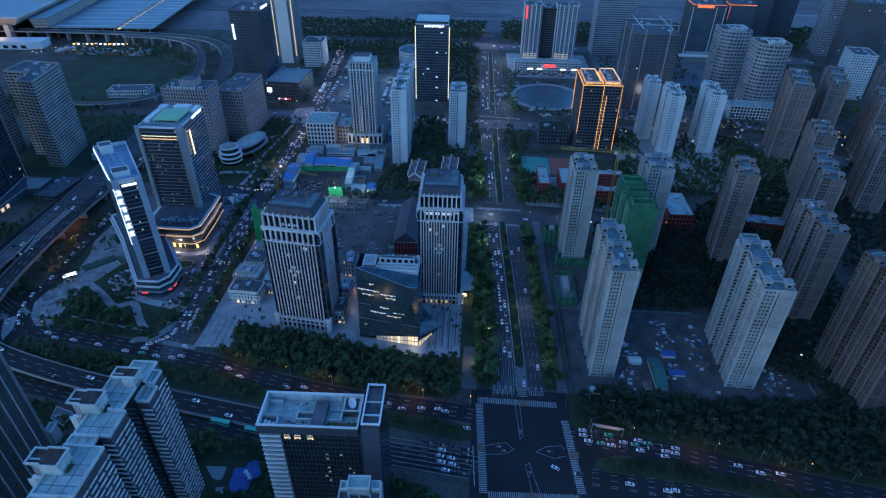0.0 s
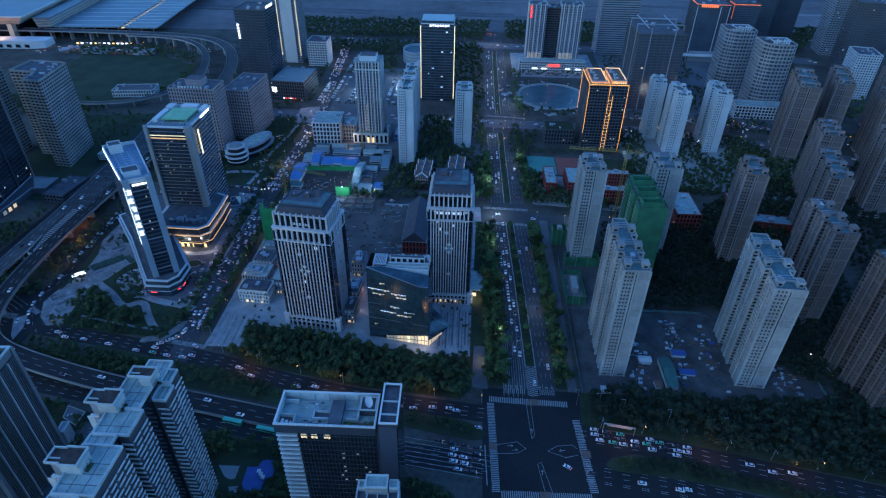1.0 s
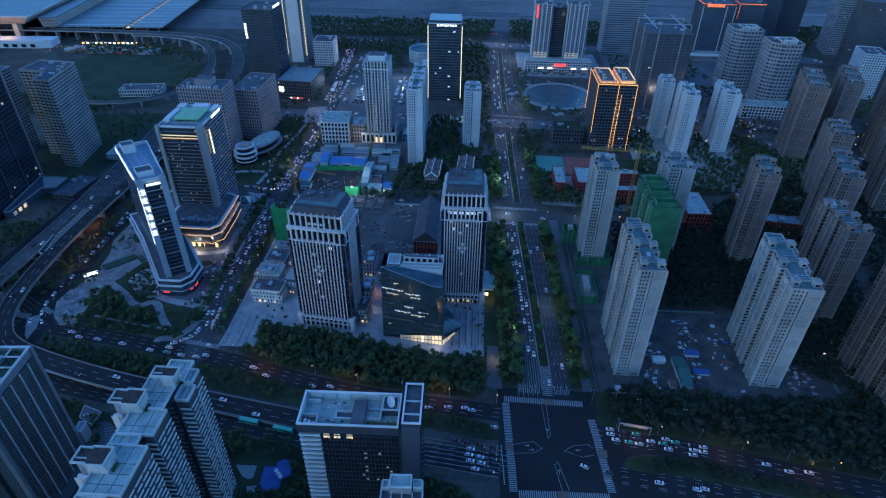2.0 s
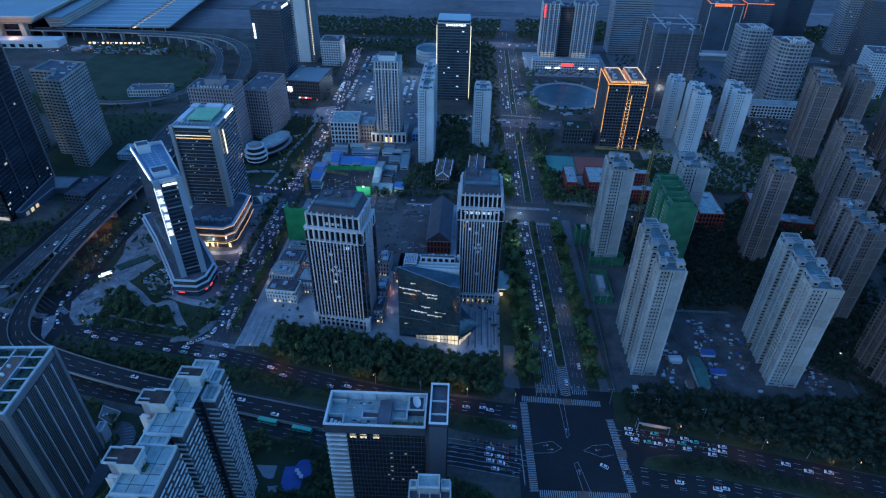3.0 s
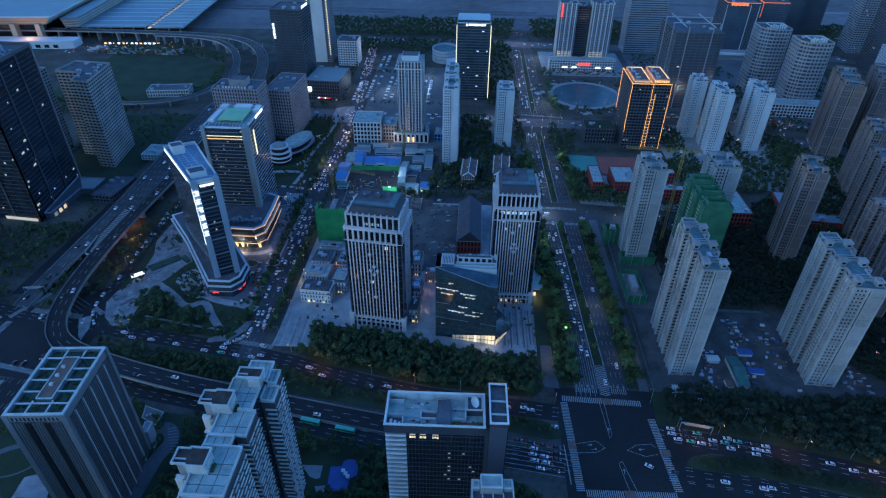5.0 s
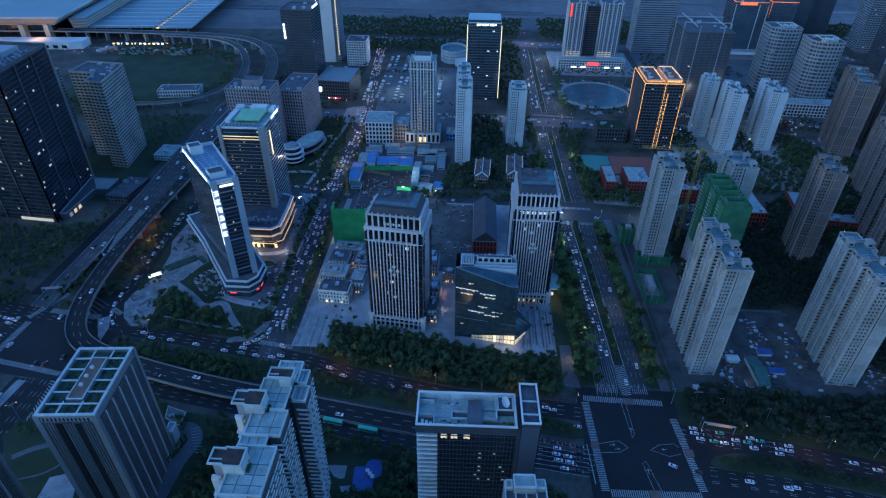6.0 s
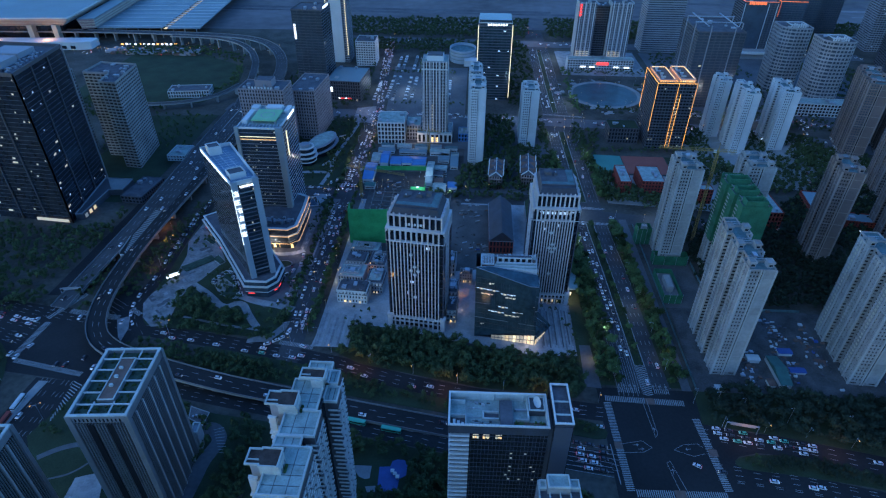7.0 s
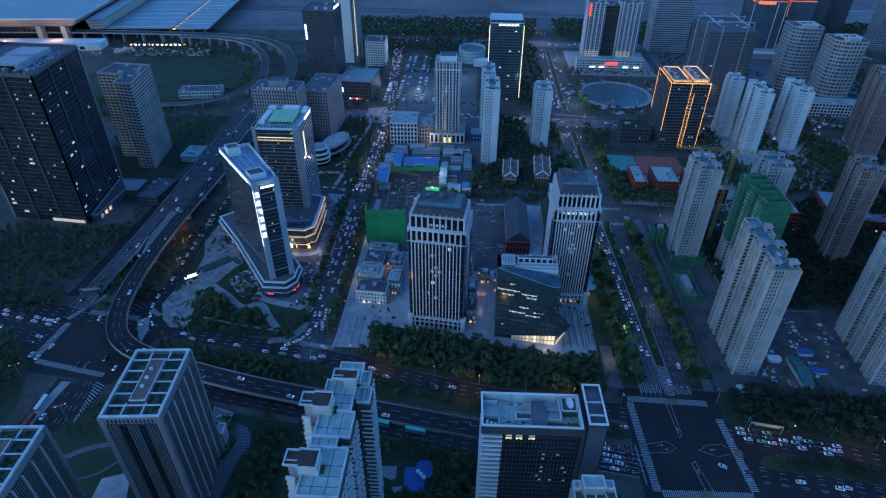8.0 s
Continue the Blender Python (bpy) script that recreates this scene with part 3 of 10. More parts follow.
lay("running_track", [(57, 564), (104, 564), (104, 606), (57, 606)], 0.16, TRACK, "red running track", "track")
lay("road", [(36, 186), (100, 186), (100, 204), (50, 205), (46, 209), (50, 214), (62, 217), (62, 231), (36, 236)], 0.055, ASPHALT, "dark tarred mouth of the crossing", "road")
lay("road", rect(-24, 40, 182, 262), 0.05, ASPHALT, "wide dark tarred crossing", "road")
lay("road", [(-440, 255), (-352, 245), (-340, 300), (-420, 320)], 0.05, ASPHALT, "wide dark tarred crossing", "road")
for n, (line, wide, z, text) in enumerate((
        (AVENUE, 32, 0.07, "long straight tarred avenue with a green middle strip"), (NROAD, 13, 0.08, "tarred road along the tree belt"),
        (LOWER, 15, 0.06, "tarred carriageway beside the flyover"), (EASTN, 14, 0.08, "tarred carriageway with queueing cars"),
        (EASTS, 13, 0.06, "tarred carriageway beside a planted strip"), (STREET, 15, 0.09, "busy tarred street lined with trees"),
        (CROSS, 19, 0.10, "tarred cross street"), (FARX, 26, 0.11, "tarred cross street far up the avenue"),
        (FARXX, 34, 0.12, "wide far cross road"), (SOUTHRD, 34, 0.09, "wide tarred road with bus lanes"),
        (WESTRD, 36, 0.07, "wide tarred road"), (SIDE, 14, 0.13, "tarred side road between brown towers"))):
    # the farther the road, the lighter its tar, as haze would lift it
    solid("road", ribbon(smooth(line), wide, z - 0.3, z), PALETAR if n in (7, 8) else STREETTAR if n in (0, 5, 6, 11) else ASPHALT, text, "road", kind="structure")

# raised green strips with kerbs
def strip(line, wide, name="middle_strip", text="kerbed strip of grass in the road"):
    ob = solid(name, ribbon(line, wide, 0, 0.26), KERB, text, "verge", kind="structure")
    part("turf", ribbon(line, wide - 0.5, 0.2, 0.30), GRASS, ob)
    return ob


def piece(line, y0, y1, n=8):
    ys = [y0 + (y1 - y0) * i / n for i in range(n + 1)]
    xs = np.interp(ys, [p[1] for p in line], [p[0] for p in line])
    return [(float(x), float(y)) for x, y in zip(xs, ys)]


for y0, y1 in ((283, 462), (500, 668), (728, 1005)):
    strip(piece(AVENUE, y0, y1), 6.6)
ob = lay("median", [(-300, 264), (-217, 250.5), (-115, 234), (-70, 228), (-30, 221), (-24.5, 222), (-22.5, 226), (-25, 231), (-40, 236), (-75, 241), (-98, 243), (-132, 248), (-168, 257), (-202, 267), (-290, 283)], 0.28, GRASS, "planted strip between two carriageways", "verge")
lay("median", [(46.5, 208.5), (49, 206), (56, 205), (75, 203.5), (92, 201.5), (113, 198.5), (141, 193), (300, 160), (300, 168.5), (150, 200.5), (120, 207), (92, 214.5), (75, 216), (60, 215.5), (50, 213), (47, 211)], 0.28, GRASS, "planted strip between two carriageways", "verge")
lay("verge", [(-206, 286.5), (-191, 287), (-191, 302), (-196, 310), (-187, 312), (-165, 309), (-144, 305), (-119, 299), (-110, 296), (-62, 286), (-34, 288), (-30, 262), (-38, 252), (-100, 257), (-180, 273)], 0.2, GRASS, "tree belt on grass before the office towers", "verge")
lay("verge", [(38, 262), (36, 236), (78, 230), (168, 212), (330, 180), (330, 260), (200, 262)], 0.2, GRASS, "dark tree belt along the road", "verge")

# the raised motorway and its ramps, on piers
def deck(name, line, wide, text, piers=True, thick=1.2, tar=None, rails=((-1, -9999, 9999), (1, -9999, 9999))):
    line = smooth(line)
    ob = thing(name, text, "flyover", kind="structure")
    part("deck", ribbon(line, wide, -thick, 0), CONCRETE, ob)
    part("carriageway", ribbon(line, wide - 1.2, -0.05, 0.05), tar or ASPHALT, ob)
    for s, y0, y1 in rails:              # each parapet, with the stretch of the line it guards
        rail = [p for p in offset(line, s * (wide / 2 - 0.25)) if y0 < p[1] < y1]
        if len(rail) > 1:
            part("parapet", ribbon(rail, 0.4, -0.4, 0.95), RAIL, ob)
    if piers:
        for (x, y, z), turn in along(line, 34, 17):
            if z > 4:
                part("pier", Form().box(-1, 1, -wide * 0.28, wide * 0.28, 0, z - thick).box(-1.3, 1.3, -wide * 0.36, wide * 0.36, z - thick - 1.4, z - thick), CONCRETE, ob, "", pose(x, y, 0, 0, 0, turn))
    dash = Form()
    lanes = max(1, round((wide - 2) / 3.6))
    for k in range(1, lanes):
        for (x, y, z), turn in along(offset(line, -wide / 2 + 1 + (wide - 2) * k / lanes), 12):
            c, s = math.cos(radians(turn)), math.sin(radians(turn))
            dash.beam((x, y), (x + 5 * c, y + 5 * s), 0.22, z + 0.05, z + 0.09)
    part("lane_markings", dash, PAINT, ob)
    return ob


RAMP = [(-379, 700, 9), (-379.5, 583, 9), (-383, 503, 9), (-386, 423, 9), (-385, 365, 9), (-380, 318, 8.5), (-370, 288, 8), (-354, 272, 7.5), (-325, 261, 6.5), (-268, 247, 5), (-217, 239, 3.5), (-166, 231, 1.8), (-113, 223, 0.45)]
WESTDECK = [(-410, 700, 9), (-408.5, 583, 9), (-405.5, 480, 9), (-404, 430, 9), (-405, 400, 8.6), (-407.5, 372, 6.6), (-411, 345, 3.6), (-415, 316, 0.3)]
MIDDECK = [(-394.5, 700, 9.03), (-394.5, 583, 9.03), (-395.5, 480, 9.03), (-395.5, 446, 9.03)]
deck("flyover", RAMP, 13.5, "concrete flyover ramp curving down into the road", rails=((-1, -9999, 9999), (1, -9999, 374)))
deck("flyover", WESTDECK, 13.5, "concrete flyover arm running down to the crossing", tar=STREETTAR, rails=((1, -9999, 9999), (-1, -9999, 374)))
deck("flyover", MIDDECK, 16.5, "middle lanes of the concrete motorway deck", tar=STREETTAR, rails=())
deck("flyover", [(-380, 700, 9), (-382, 780, 12), (-394, 860, 15), (-430, 940, 15), (-480, 985, 15), (-560, 1000, 15), (-760, 1005, 15), (-1000, 990, 15)], 16, "curving raised road to the railway station", tar=STREETTAR)
deck("flyover", [(-409, 700, 9), (-420, 790, 12), (-440, 880, 15), (-484, 950, 15), (-540, 982, 15), (-620, 986, 15)], 10, "inner arm of a curving raised road", tar=STREETTAR)
deck("flyover", [(-560, 705, 6), (-500, 702, 8), (-450, 728, 9), (-430, 775, 11)], 8, "low looping ramp beside the field", tar=STREETTAR)
lay("road", [(-432, 330), (-404, 330), (-404, 470), (-428, 470)], 0.05, ASPHALT, "tarred approach beneath the flyover", "road")


# road markings
def zebra(a, b, wide, z=0.12, text="white zebra crossing on dark tar"):
    """Bars of a crossing between kerb points a and b."""
    a, b = Vector(a), Vector(b)
    w = (b - a).normalized()
    s = Vector((-w.y, w.x)) * wide / 2
    fm = Form()
    n = int((b - a).length / 1.15)
    for i in range(n):
        p = a + w * (i * 1.15 + 0.3)
        q = p + w * 0.55
        fm.prism([tuple(p - s), tuple(q - s), tuple(q + s), tuple(p + s)], z - 0.05, z)
    solid("zebra_crossing", fm, PAINT, text, "crossing", kind="structure")


zebra((-20, 253), (30, 251.5), 4.5)
zebra((-19, 250), (-16.5, 187), 4.5)
zebra((33, 240), (37, 190), 4.5)
zebra((-14, 187), (36, 188), 4.5)
zebra((-23, 490), (20, 488), 4)
zebra((-23, 463), (22, 461), 4)
zebra((-413, 262), (-360, 252), 4)
zebra((-416, 304), (-402, 334), 4)
zebra((-240, 290), (-214, 286), 4)
zebra((-404, 313), (-364, 308), 5, 0.15)
zebra((-360, 318), (-350, 312), 4, 0.24)
zebra((-413, 300), (-416, 264), 5, 0.15)
zebra((-20, 722), (30, 716), 4)

lines = Form()
def dashes(line, d, on=4.0, off=6.0, z=0.14, wide=0.2):
    for (x, y, *_), turn in along(offset(line, d), on + off):
        c, s = math.cos(radians(turn)), math.sin(radians(turn))
        lines.beam((x, y), (x + on * c, y + on * s), wide, z - 0.05, z)


def solid_line(line, d, z=0.14, wide=0.2):
    pts = offset(line, d)
    for a, b in zip(pts, pts[1:]):
        lines.beam(a, b, wide, z - 0.05, z)


for y0, y1 in ((263, 462), (500, 668), (728, 1005)):
    ln = piece(AVENUE, y0, y1, 12)
    for d in (6.6, 9.6, 12.6, -6.6, -9.6, -12.6):
        dashes(ln, d)
    for d in (3.6, 15.4, -3.6, -15.4):
        solid_line(ln, d)
for y0, y1 in ((256, 290),):
    ln = piece(AVENUE, y0, y1, 4)
    for d in (-6.6, -9.6, -12.6, -15.6, -18.6):
        solid_line(ln, d, wide=0.25)
for d in (-3.5, 0, 3.5):
    dashes(NROAD[:9], d)
for d in (-6, -2.5, 1, 4.5):
    dashes(LOWER, d)
for d in (-9.0, -6, -3, 0, 3, 6, 9):
    solid_line([(-80, 213), (-50, 209), (-23, 205)], d, wide=0.25)
lines.beam((-22.6, 218), (-21.4, 192), 0.5, 0.09, 0.14)
for d in (-3.5, 0, 3.5):
    dashes(EASTN, d)
for d in (-3, 0.5, 4):
    dashes(EASTS, d)
for d in (-9, -6, -3, 3, 6, 9, 12):
    dashes(SOUTHRD, d)
    dashes(WESTRD, d)
dashes(STREET, 0)
for d in (-3.2, 3.2):
    dashes(EASTS, d * 1.6)
dashes(smooth(FRONTAGE), 0, z=0.21)
for d in (-3.4, 0, 3.4, 6.8):
    solid_line([(-386, 330), (-366, 318)], d, z=0.13)
for k in range(16):                      # chevrons at the head of the avenue's middle strip
    y = 257 + k * 1.6
    lines.beam((5.0, y + 1.2), (8.3, y), 0.55, 0.1, 0.15)
    lines.beam((8.3, y), (11.6, y + 1.2), 0.55, 0.1, 0.15)
for k in range(12):
    y = 448 + k * 1.2
    lines.beam((-1.5, y + 1.0), (1, y), 0.4, 0.1, 0.15)
    lines.beam((1, y), (3.6, y + 1.0), 0.4, 0.1, 0.15)
for x in (-9.2, -6.0, -2.8, 0.4, 3.4):    # solid lines where the avenue meets the crossing
    solid_line([(x, 263), (x - 0.5, 312)], 0, z=0.15, wide=0.24)
for k in range(26):
    x = -9.5 + k * 1.25
    if not 4.2 < x < 12.5:
        lines.beam((x, 258.5), (x, 262.5), 0.4, 0.1, 0.15)
# waiting bays inside the crossing
for pts in ([(-16.7, 218.5), (-8, 220.6), (-3.6, 221.6), (1.3, 217.1), (-4, 213.7), (-15.3, 212.7)], [(13.9, 216.2), (19.8, 220.1), (28.6, 221.4), (31, 219)], [(31, 214.5), (24, 212.5), (13.9, 216.2)], [(3.3, 253), (5.2, 224.4), (7, 226.8), (6.2, 253)], [(10, 190), (7.3, 206.9), (9.5, 208.5), (14, 190)]):
    for a, b in zip(pts, pts[1:]):
        lines.beam(a, b, 0.22, 0.09, 0.14)
for x, y, a in ((5.6, 228, 90), (-9.5, 218.3, 8), (-7, 215.5, 8), (9.5, 200, 90), (24, 217.5, 190), (-30, 207, 5), (-33, 203, 5), (-30, 199, 5), (-2, 262, 90), (1, 262, 90), (-5.5, 262, 90), (-9, 262, 90), (13, 262, 90), (17, 262, 90), (21, 262, 90)):
    c, s = math.cos(radians(a)), math.sin(radians(a))
    lines.beam((x, y), (x + 3.4 * c, y + 3.4 * s), 0.3, 0.1, 0.15)
    lines.beam((x + 3.4 * c, y + 3.4 * s), (x + 2.2 * c - 0.8 * s, y + 2.2 * s + 0.8 * c), 0.3, 0.1, 0.15)
    lines.beam((x + 3.4 * c, y + 3.4 * s), (x + 2.2 * c + 0.8 * s, y + 2.2 * s - 0.8 * c), 0.3, 0.1, 0.15)
solid("lane_markings", lines, PAINT, "white lane lines and arrows on dark tar", "road marking", kind="stuff")
gore = solid("flyover_nose", Form().prism([(-389, 450), (-401, 450), (-399, 400), (-396.5, 376), (-394.5, 373), (-391, 372.5), (-389, 375)], 7.6, 9.0), ASPHALT, "tarred nose of the flyover where two arms part", "flyover", kind="structure")
part("parapet", Form().beam((-399, 400), (-396.5, 376), 0.4, 7.8, 9.9).beam((-396.5, 376), (-394.5, 373), 0.4, 7.8, 9.9).beam((-394.5, 373), (-391, 372.6), 0.4, 7.8, 9.9), KERB, gore)
part("pier", Form().box(-395, -391, 378, 381, 0, 7.6), CONCRETE, gore)
hatch = Form()
for k in range(26):
    y = 376 + k * 2.6
    s = min(1.0, (y - 374) / 26)
    hatch.beam((-392.6 - 5.4 * s, y + 2.2), (-391.2 - 0.3 * s, y), 1.0, 9.0, 9.13)
solid("hatched_marking", hatch, PAINT, "white hatching where the flyover parts", "road marking", kind="structure")
for x0, x1, y0, y1 in ((5.5, 11, 249.5, 254.5), (-20.2, -15.5, 215, 220), (33.5, 38.5, 213, 218), (7, 13, 185, 190)):
    lay("crossing_refuge", rect(x0, x1, y0, y1), 0.135, TERRACE, "ochre patch in the middle of a zebra crossing", "road marking", 0.1)
for k in range(29):                      # paving strips of the plaza, long pieces with open joints
    x = -56 + k * 1.12
    part("paving_strip", Form().box(x, x + 1.02, 296 + (k * 37 % 5), 341 - (k * 53 % 7), 0.12, 0.2), (PAVING, PAVING, CONCRETE, PALETAR)[k * 7 % 4], pave)
for k in range(14):
    x = -215.4 + k * 1.75
    part("paving_strip", Form().box(x, x + 1.6, 288.6 + (k * 37 % 3), 318 + (k * 53 % 6), 0.12, 0.2), (PAVING, CONCRETE, PAVING, PAVING)[k * 7 % 4], pave)


# ---- foreground towers ----
def hotel():
    """Slab with white balconies at one end, dark glass, a taller shaft, and an open plant deck behind parapets."""
    ob = thing("hotel_tower", "dark glass tower with white balcony bands and an open roof deck", "tower", (-115.3, 156.4, 0), 1.0)
    L, D, H = 42, 17.6, 88
    part("glazing", Form().box(8.6, L, 0.4, D - 0.4, 0, H - 4.4), GLASS, ob)
    part("core_wall", Form().box(0.8, 8.6, 1.4, D - 0.6, 0, H - 4.4), DARK, ob)
    floors = 27
    tall = (H - 4) / floors
    band = Form().box(-0.5, 8.4, -0.4, 0.1, 0, 0.95).box(-0.5, 8.4, 0.1, 1.4, 0, 0.2).box(-0.5, 0.0, 0.1, D - 0.4, 0, 0.95)
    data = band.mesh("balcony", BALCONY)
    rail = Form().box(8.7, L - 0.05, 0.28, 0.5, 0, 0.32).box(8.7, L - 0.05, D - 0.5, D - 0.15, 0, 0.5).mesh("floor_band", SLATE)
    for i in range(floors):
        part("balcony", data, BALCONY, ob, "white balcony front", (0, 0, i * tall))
        part("floor_band", rail, SLATE, ob, "", (0, 0, i * tall))
    mull = Form().box(-0.05, 0.05, 0.2, 0.4, 0, H - 4).mesh("mullion", DARK)
    for k in range(22):
        part("mullion", mull, DARK, ob, "", (9.2 + k * 1.56, 0, 0))
    out = rect(-0.8, L + 0.1, -0.6, D + 0.2)
    R = H - 3.4                          # the sunken roof deck
    part("cornice", Form().ring(out, inset(out, 0.5), H - 4.4, H + 0.5), SLATE, ob)
    part("roof", Form().box(-0.3, L - 0.4, -0.1, D - 0.3, H - 4.3, R), ROOF, ob)
    part("parapet", Form().ring(inset(out, -0.05), inset(out, 0.75), H + 0.5, H + 1.2), WHITE, ob, "pale tiled coping")
    lining = inset(out, 0.5)
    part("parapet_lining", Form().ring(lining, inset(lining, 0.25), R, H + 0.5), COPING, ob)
    for k in range(26):
        x = -0.4 + k * 1.62
        part("coping_joint", Form().box(x, x + 0.12, -0.62, 0.22, H + 1.2, H + 1.23), GREY, ob)
        if k % 4 == 0:
            part("rib", Form().box(x, x + 0.3, D - 1.1, D - 0.55, R, H + 0.2), COPING, ob)
    part("upstand", Form().box(6.5, 6.9, 0.3, 6.6, R, R + 2.6).box(0, 6.9, 6.4, 6.8, R, R + 2.6).box(L - 8.5, L - 8.0, 5.5, D - 0.6, R, R + 2.8).box(L - 13.5, L - 8, 5.4, 5.8, R, R + 2.0), COPING, ob)
    part("plant_deck", Form().box(0.1, 6.5, 0.3, 6.4, R, R + 0.3), ROOFDARK, ob)
    for k in range(3):
        part("chiller", Form().box(1.2 + k * 1.8, 2.3 + k * 1.8, 0.8 + k * 0.4, 4.6 - k * 0.7, R + 0.3, R + 1.8), WHITE, ob, "white chiller")
    part("roof_hatch", Form().box(14, 21, 5.5, 6.1, R, R + 1.6).box(14, 14.6, 6, 9.6, R, R + 1.6).box(14, 21, 9.4, 9.8, R, R + 1.6), COPING, ob)
    part("hatch_pit", Form().box(14.6, 21, 6.1, 9.4, R, R + 0.25), ROOFDARK, ob)
    part("dark_canopy", Form().box(21.5, 27, 0.4, D - 2.6, R, R + 2.6), ROOFDARK, ob)
    part("plant_room", Form().box(L - 7.8, L - 1, 9, D - 1, R, R + 3.4), DARK, ob)
    part("room_rim", Form().ring(rect(L - 7.9, L - 0.9, 8.9, D - 0.9), rect(L - 7.4, L - 1.4, 9.4, D - 1.4), R + 3.4, R + 4.0), COPING, ob)
    part("plant_yard", Form().box(27.5, L - 0.8, 0.4, 5.2, R, R + 0.2), TERRACE, ob, "brown planted roof strip")
    rng = random.Random(3)
    bits = Form()
    for k in range(70):
        x, y = rng.uniform(27.8, L - 1.4), rng.uniform(0.6, 5)
        bits.box(x, x + rng.uniform(0.2, 0.8), y, y + rng.uniform(0.2, 0.8), R + 0.2, R + 0.3 + rng.uniform(0.1, 0.9))
    tagged(part("roof_planting", bits, LEAF, ob, "scrubby roof planting"), "scrubby roof planting", kind="stuff")
    for k in range(16):
        x, y = rng.uniform(7.5, 20), rng.uniform(0.8, 4.8) if k % 2 else rng.uniform(10.5, 15)
        part("duct", Form().box(x, x + rng.uniform(0.4, 1.6), y, y + rng.uniform(0.3, 0.9), R, R + rng.uniform(0.3, 1.2)), (STEEL, DARK, PALE)[k % 3], ob)
    for y in (4.0, 9.0, 12.5):
        part("pipe_run", Form().tube((7.2, y + 3, R + 0.3), (13.6, y + 3, R + 0.3), 0.14), STEEL, ob)
    for k in range(5):
        part("fan_unit", Form().tube((28.6 + k * 1.1, 11.4, R), (28.6 + k * 1.1, 11.4, R + 1.2), 0.5, 0.5, 8), STEEL, ob)
    for k in range(9):                   # dark openings and frames sunk in the deck
        x, y = 8.2 + (k * 3.7) % 12.5, 0.9 + (k * 2.9) % 4.2
        part("roof_frame", Form().ring(rect(x, x + 1.6, y, y + 1.1), rect(x + 0.2, x + 1.4, y + 0.2, y + 0.9), R, R + 0.7), (DARK, COPING)[k % 2], ob)
    for k in range(12):
        part("deck_joint", Form().box(7 + k * 2.3, 7.1 + k * 2.3, 0.4, D - 1.0, R, R + 0.03), GREY, ob)
    part("wall_shadow_gap", Form().box(0.2, 6.4, D - 3.2, D - 2.6, R, R + 2.2), COPING, ob)
    bowl = Form()
    ringn = 16
    for r, z in ((0.05, 0.0), (0.9, 0.15), (1.7, 0.6)):
        bowl.v += [(r * math.cos(2 * math.pi * i / ringn), 1.5 * r * math.sin(2 * math.pi * i / ringn), z) for i in range(ringn)]
    for s in (0, ringn):
        bowl.f += [(s + i, s + (i + 1) % ringn, s + ringn + (i + 1) % ringn, s + ringn + i) for i in range(ringn)]
    part("dish", bowl, WHITE, ob, "white satellite dish", pose(L - 4.4, 12.8, R + 4.6, 35, 0, 20))
    S = L + 1.6
    part("shaft", Form().box(S, S + 8, -1.5, D + 3, 0, H + 3), GLASS, ob)
    part("shaft_panel", Form().box(S + 0.15, S + 7.6, -1.7, -1.48, 0, H + 2.9), PANEL, ob, "smooth slate-blue wall panel")
    for k in range(9):
        part("panel_joint", Form().box(S + 0.15, S + 7.6, -1.72, -1.69, 10 + k * 9, 10.12 + k * 9), DARK, ob)
    part("shaft_floor", Form().box(S + 0.6, S + 7.4, -0.9, D + 2.4, H + 3, H + 3.2), ROOFDARK, ob)
    so = rect(S, S + 8, -1.5, D + 3)
    part("shaft_parapet", Form().ring(so, inset(so, 0.7), H + 4.5, H + 5.2), WHITE, ob, "pale coping")
    part("shaft_top", Form().ring(inset(so, 0.05), inset(so, 0.6), H + 2.9, H + 4.5), SLATE, ob)
    for y in (3.5, 10.5):
        part("shaft_beam", Form().box(S + 0.7, S + 7.3, y, y + 0.5, H + 4.2, H + 4.9), COPING, ob)
    part("link", Form().box(L + 0.1, S, 0.6, D - 1, 0, H - 1), DARK, ob)
    for k, x in enumerate((11.2, 15.6, 21.0)):
        for q in range(3):
            part("lit_window", Form().box(x - 1.35 + q * 0.92, x - 0.5 + q * 0.92, 0.28, 0.32, H - 8.6 + (0.3 if q == 1 else 0), H - 7.1), (WARMDIM, ORANGE, DIM)[(q + k) % 3], ob, "lamp-lit window")
        part("lit_window", Form().box(x - 1.3, x + 1.3, 0.33, 0.37, H - 6.4, H - 5.9), DIM, ob)
    small = Form().box(-0.5, 0.5, -0.02, 0.02, 0, 0.8).mesh("lit_window", GLIM)
    for k in range(12):
        x, i = 9.98 + 1.56 * rng.randrange(10, 20), rng.randrange(8, 24)
        part("lit_window", small, GLIM, ob, "", (x, 0.36, i * tall + 0.8))


hotel()


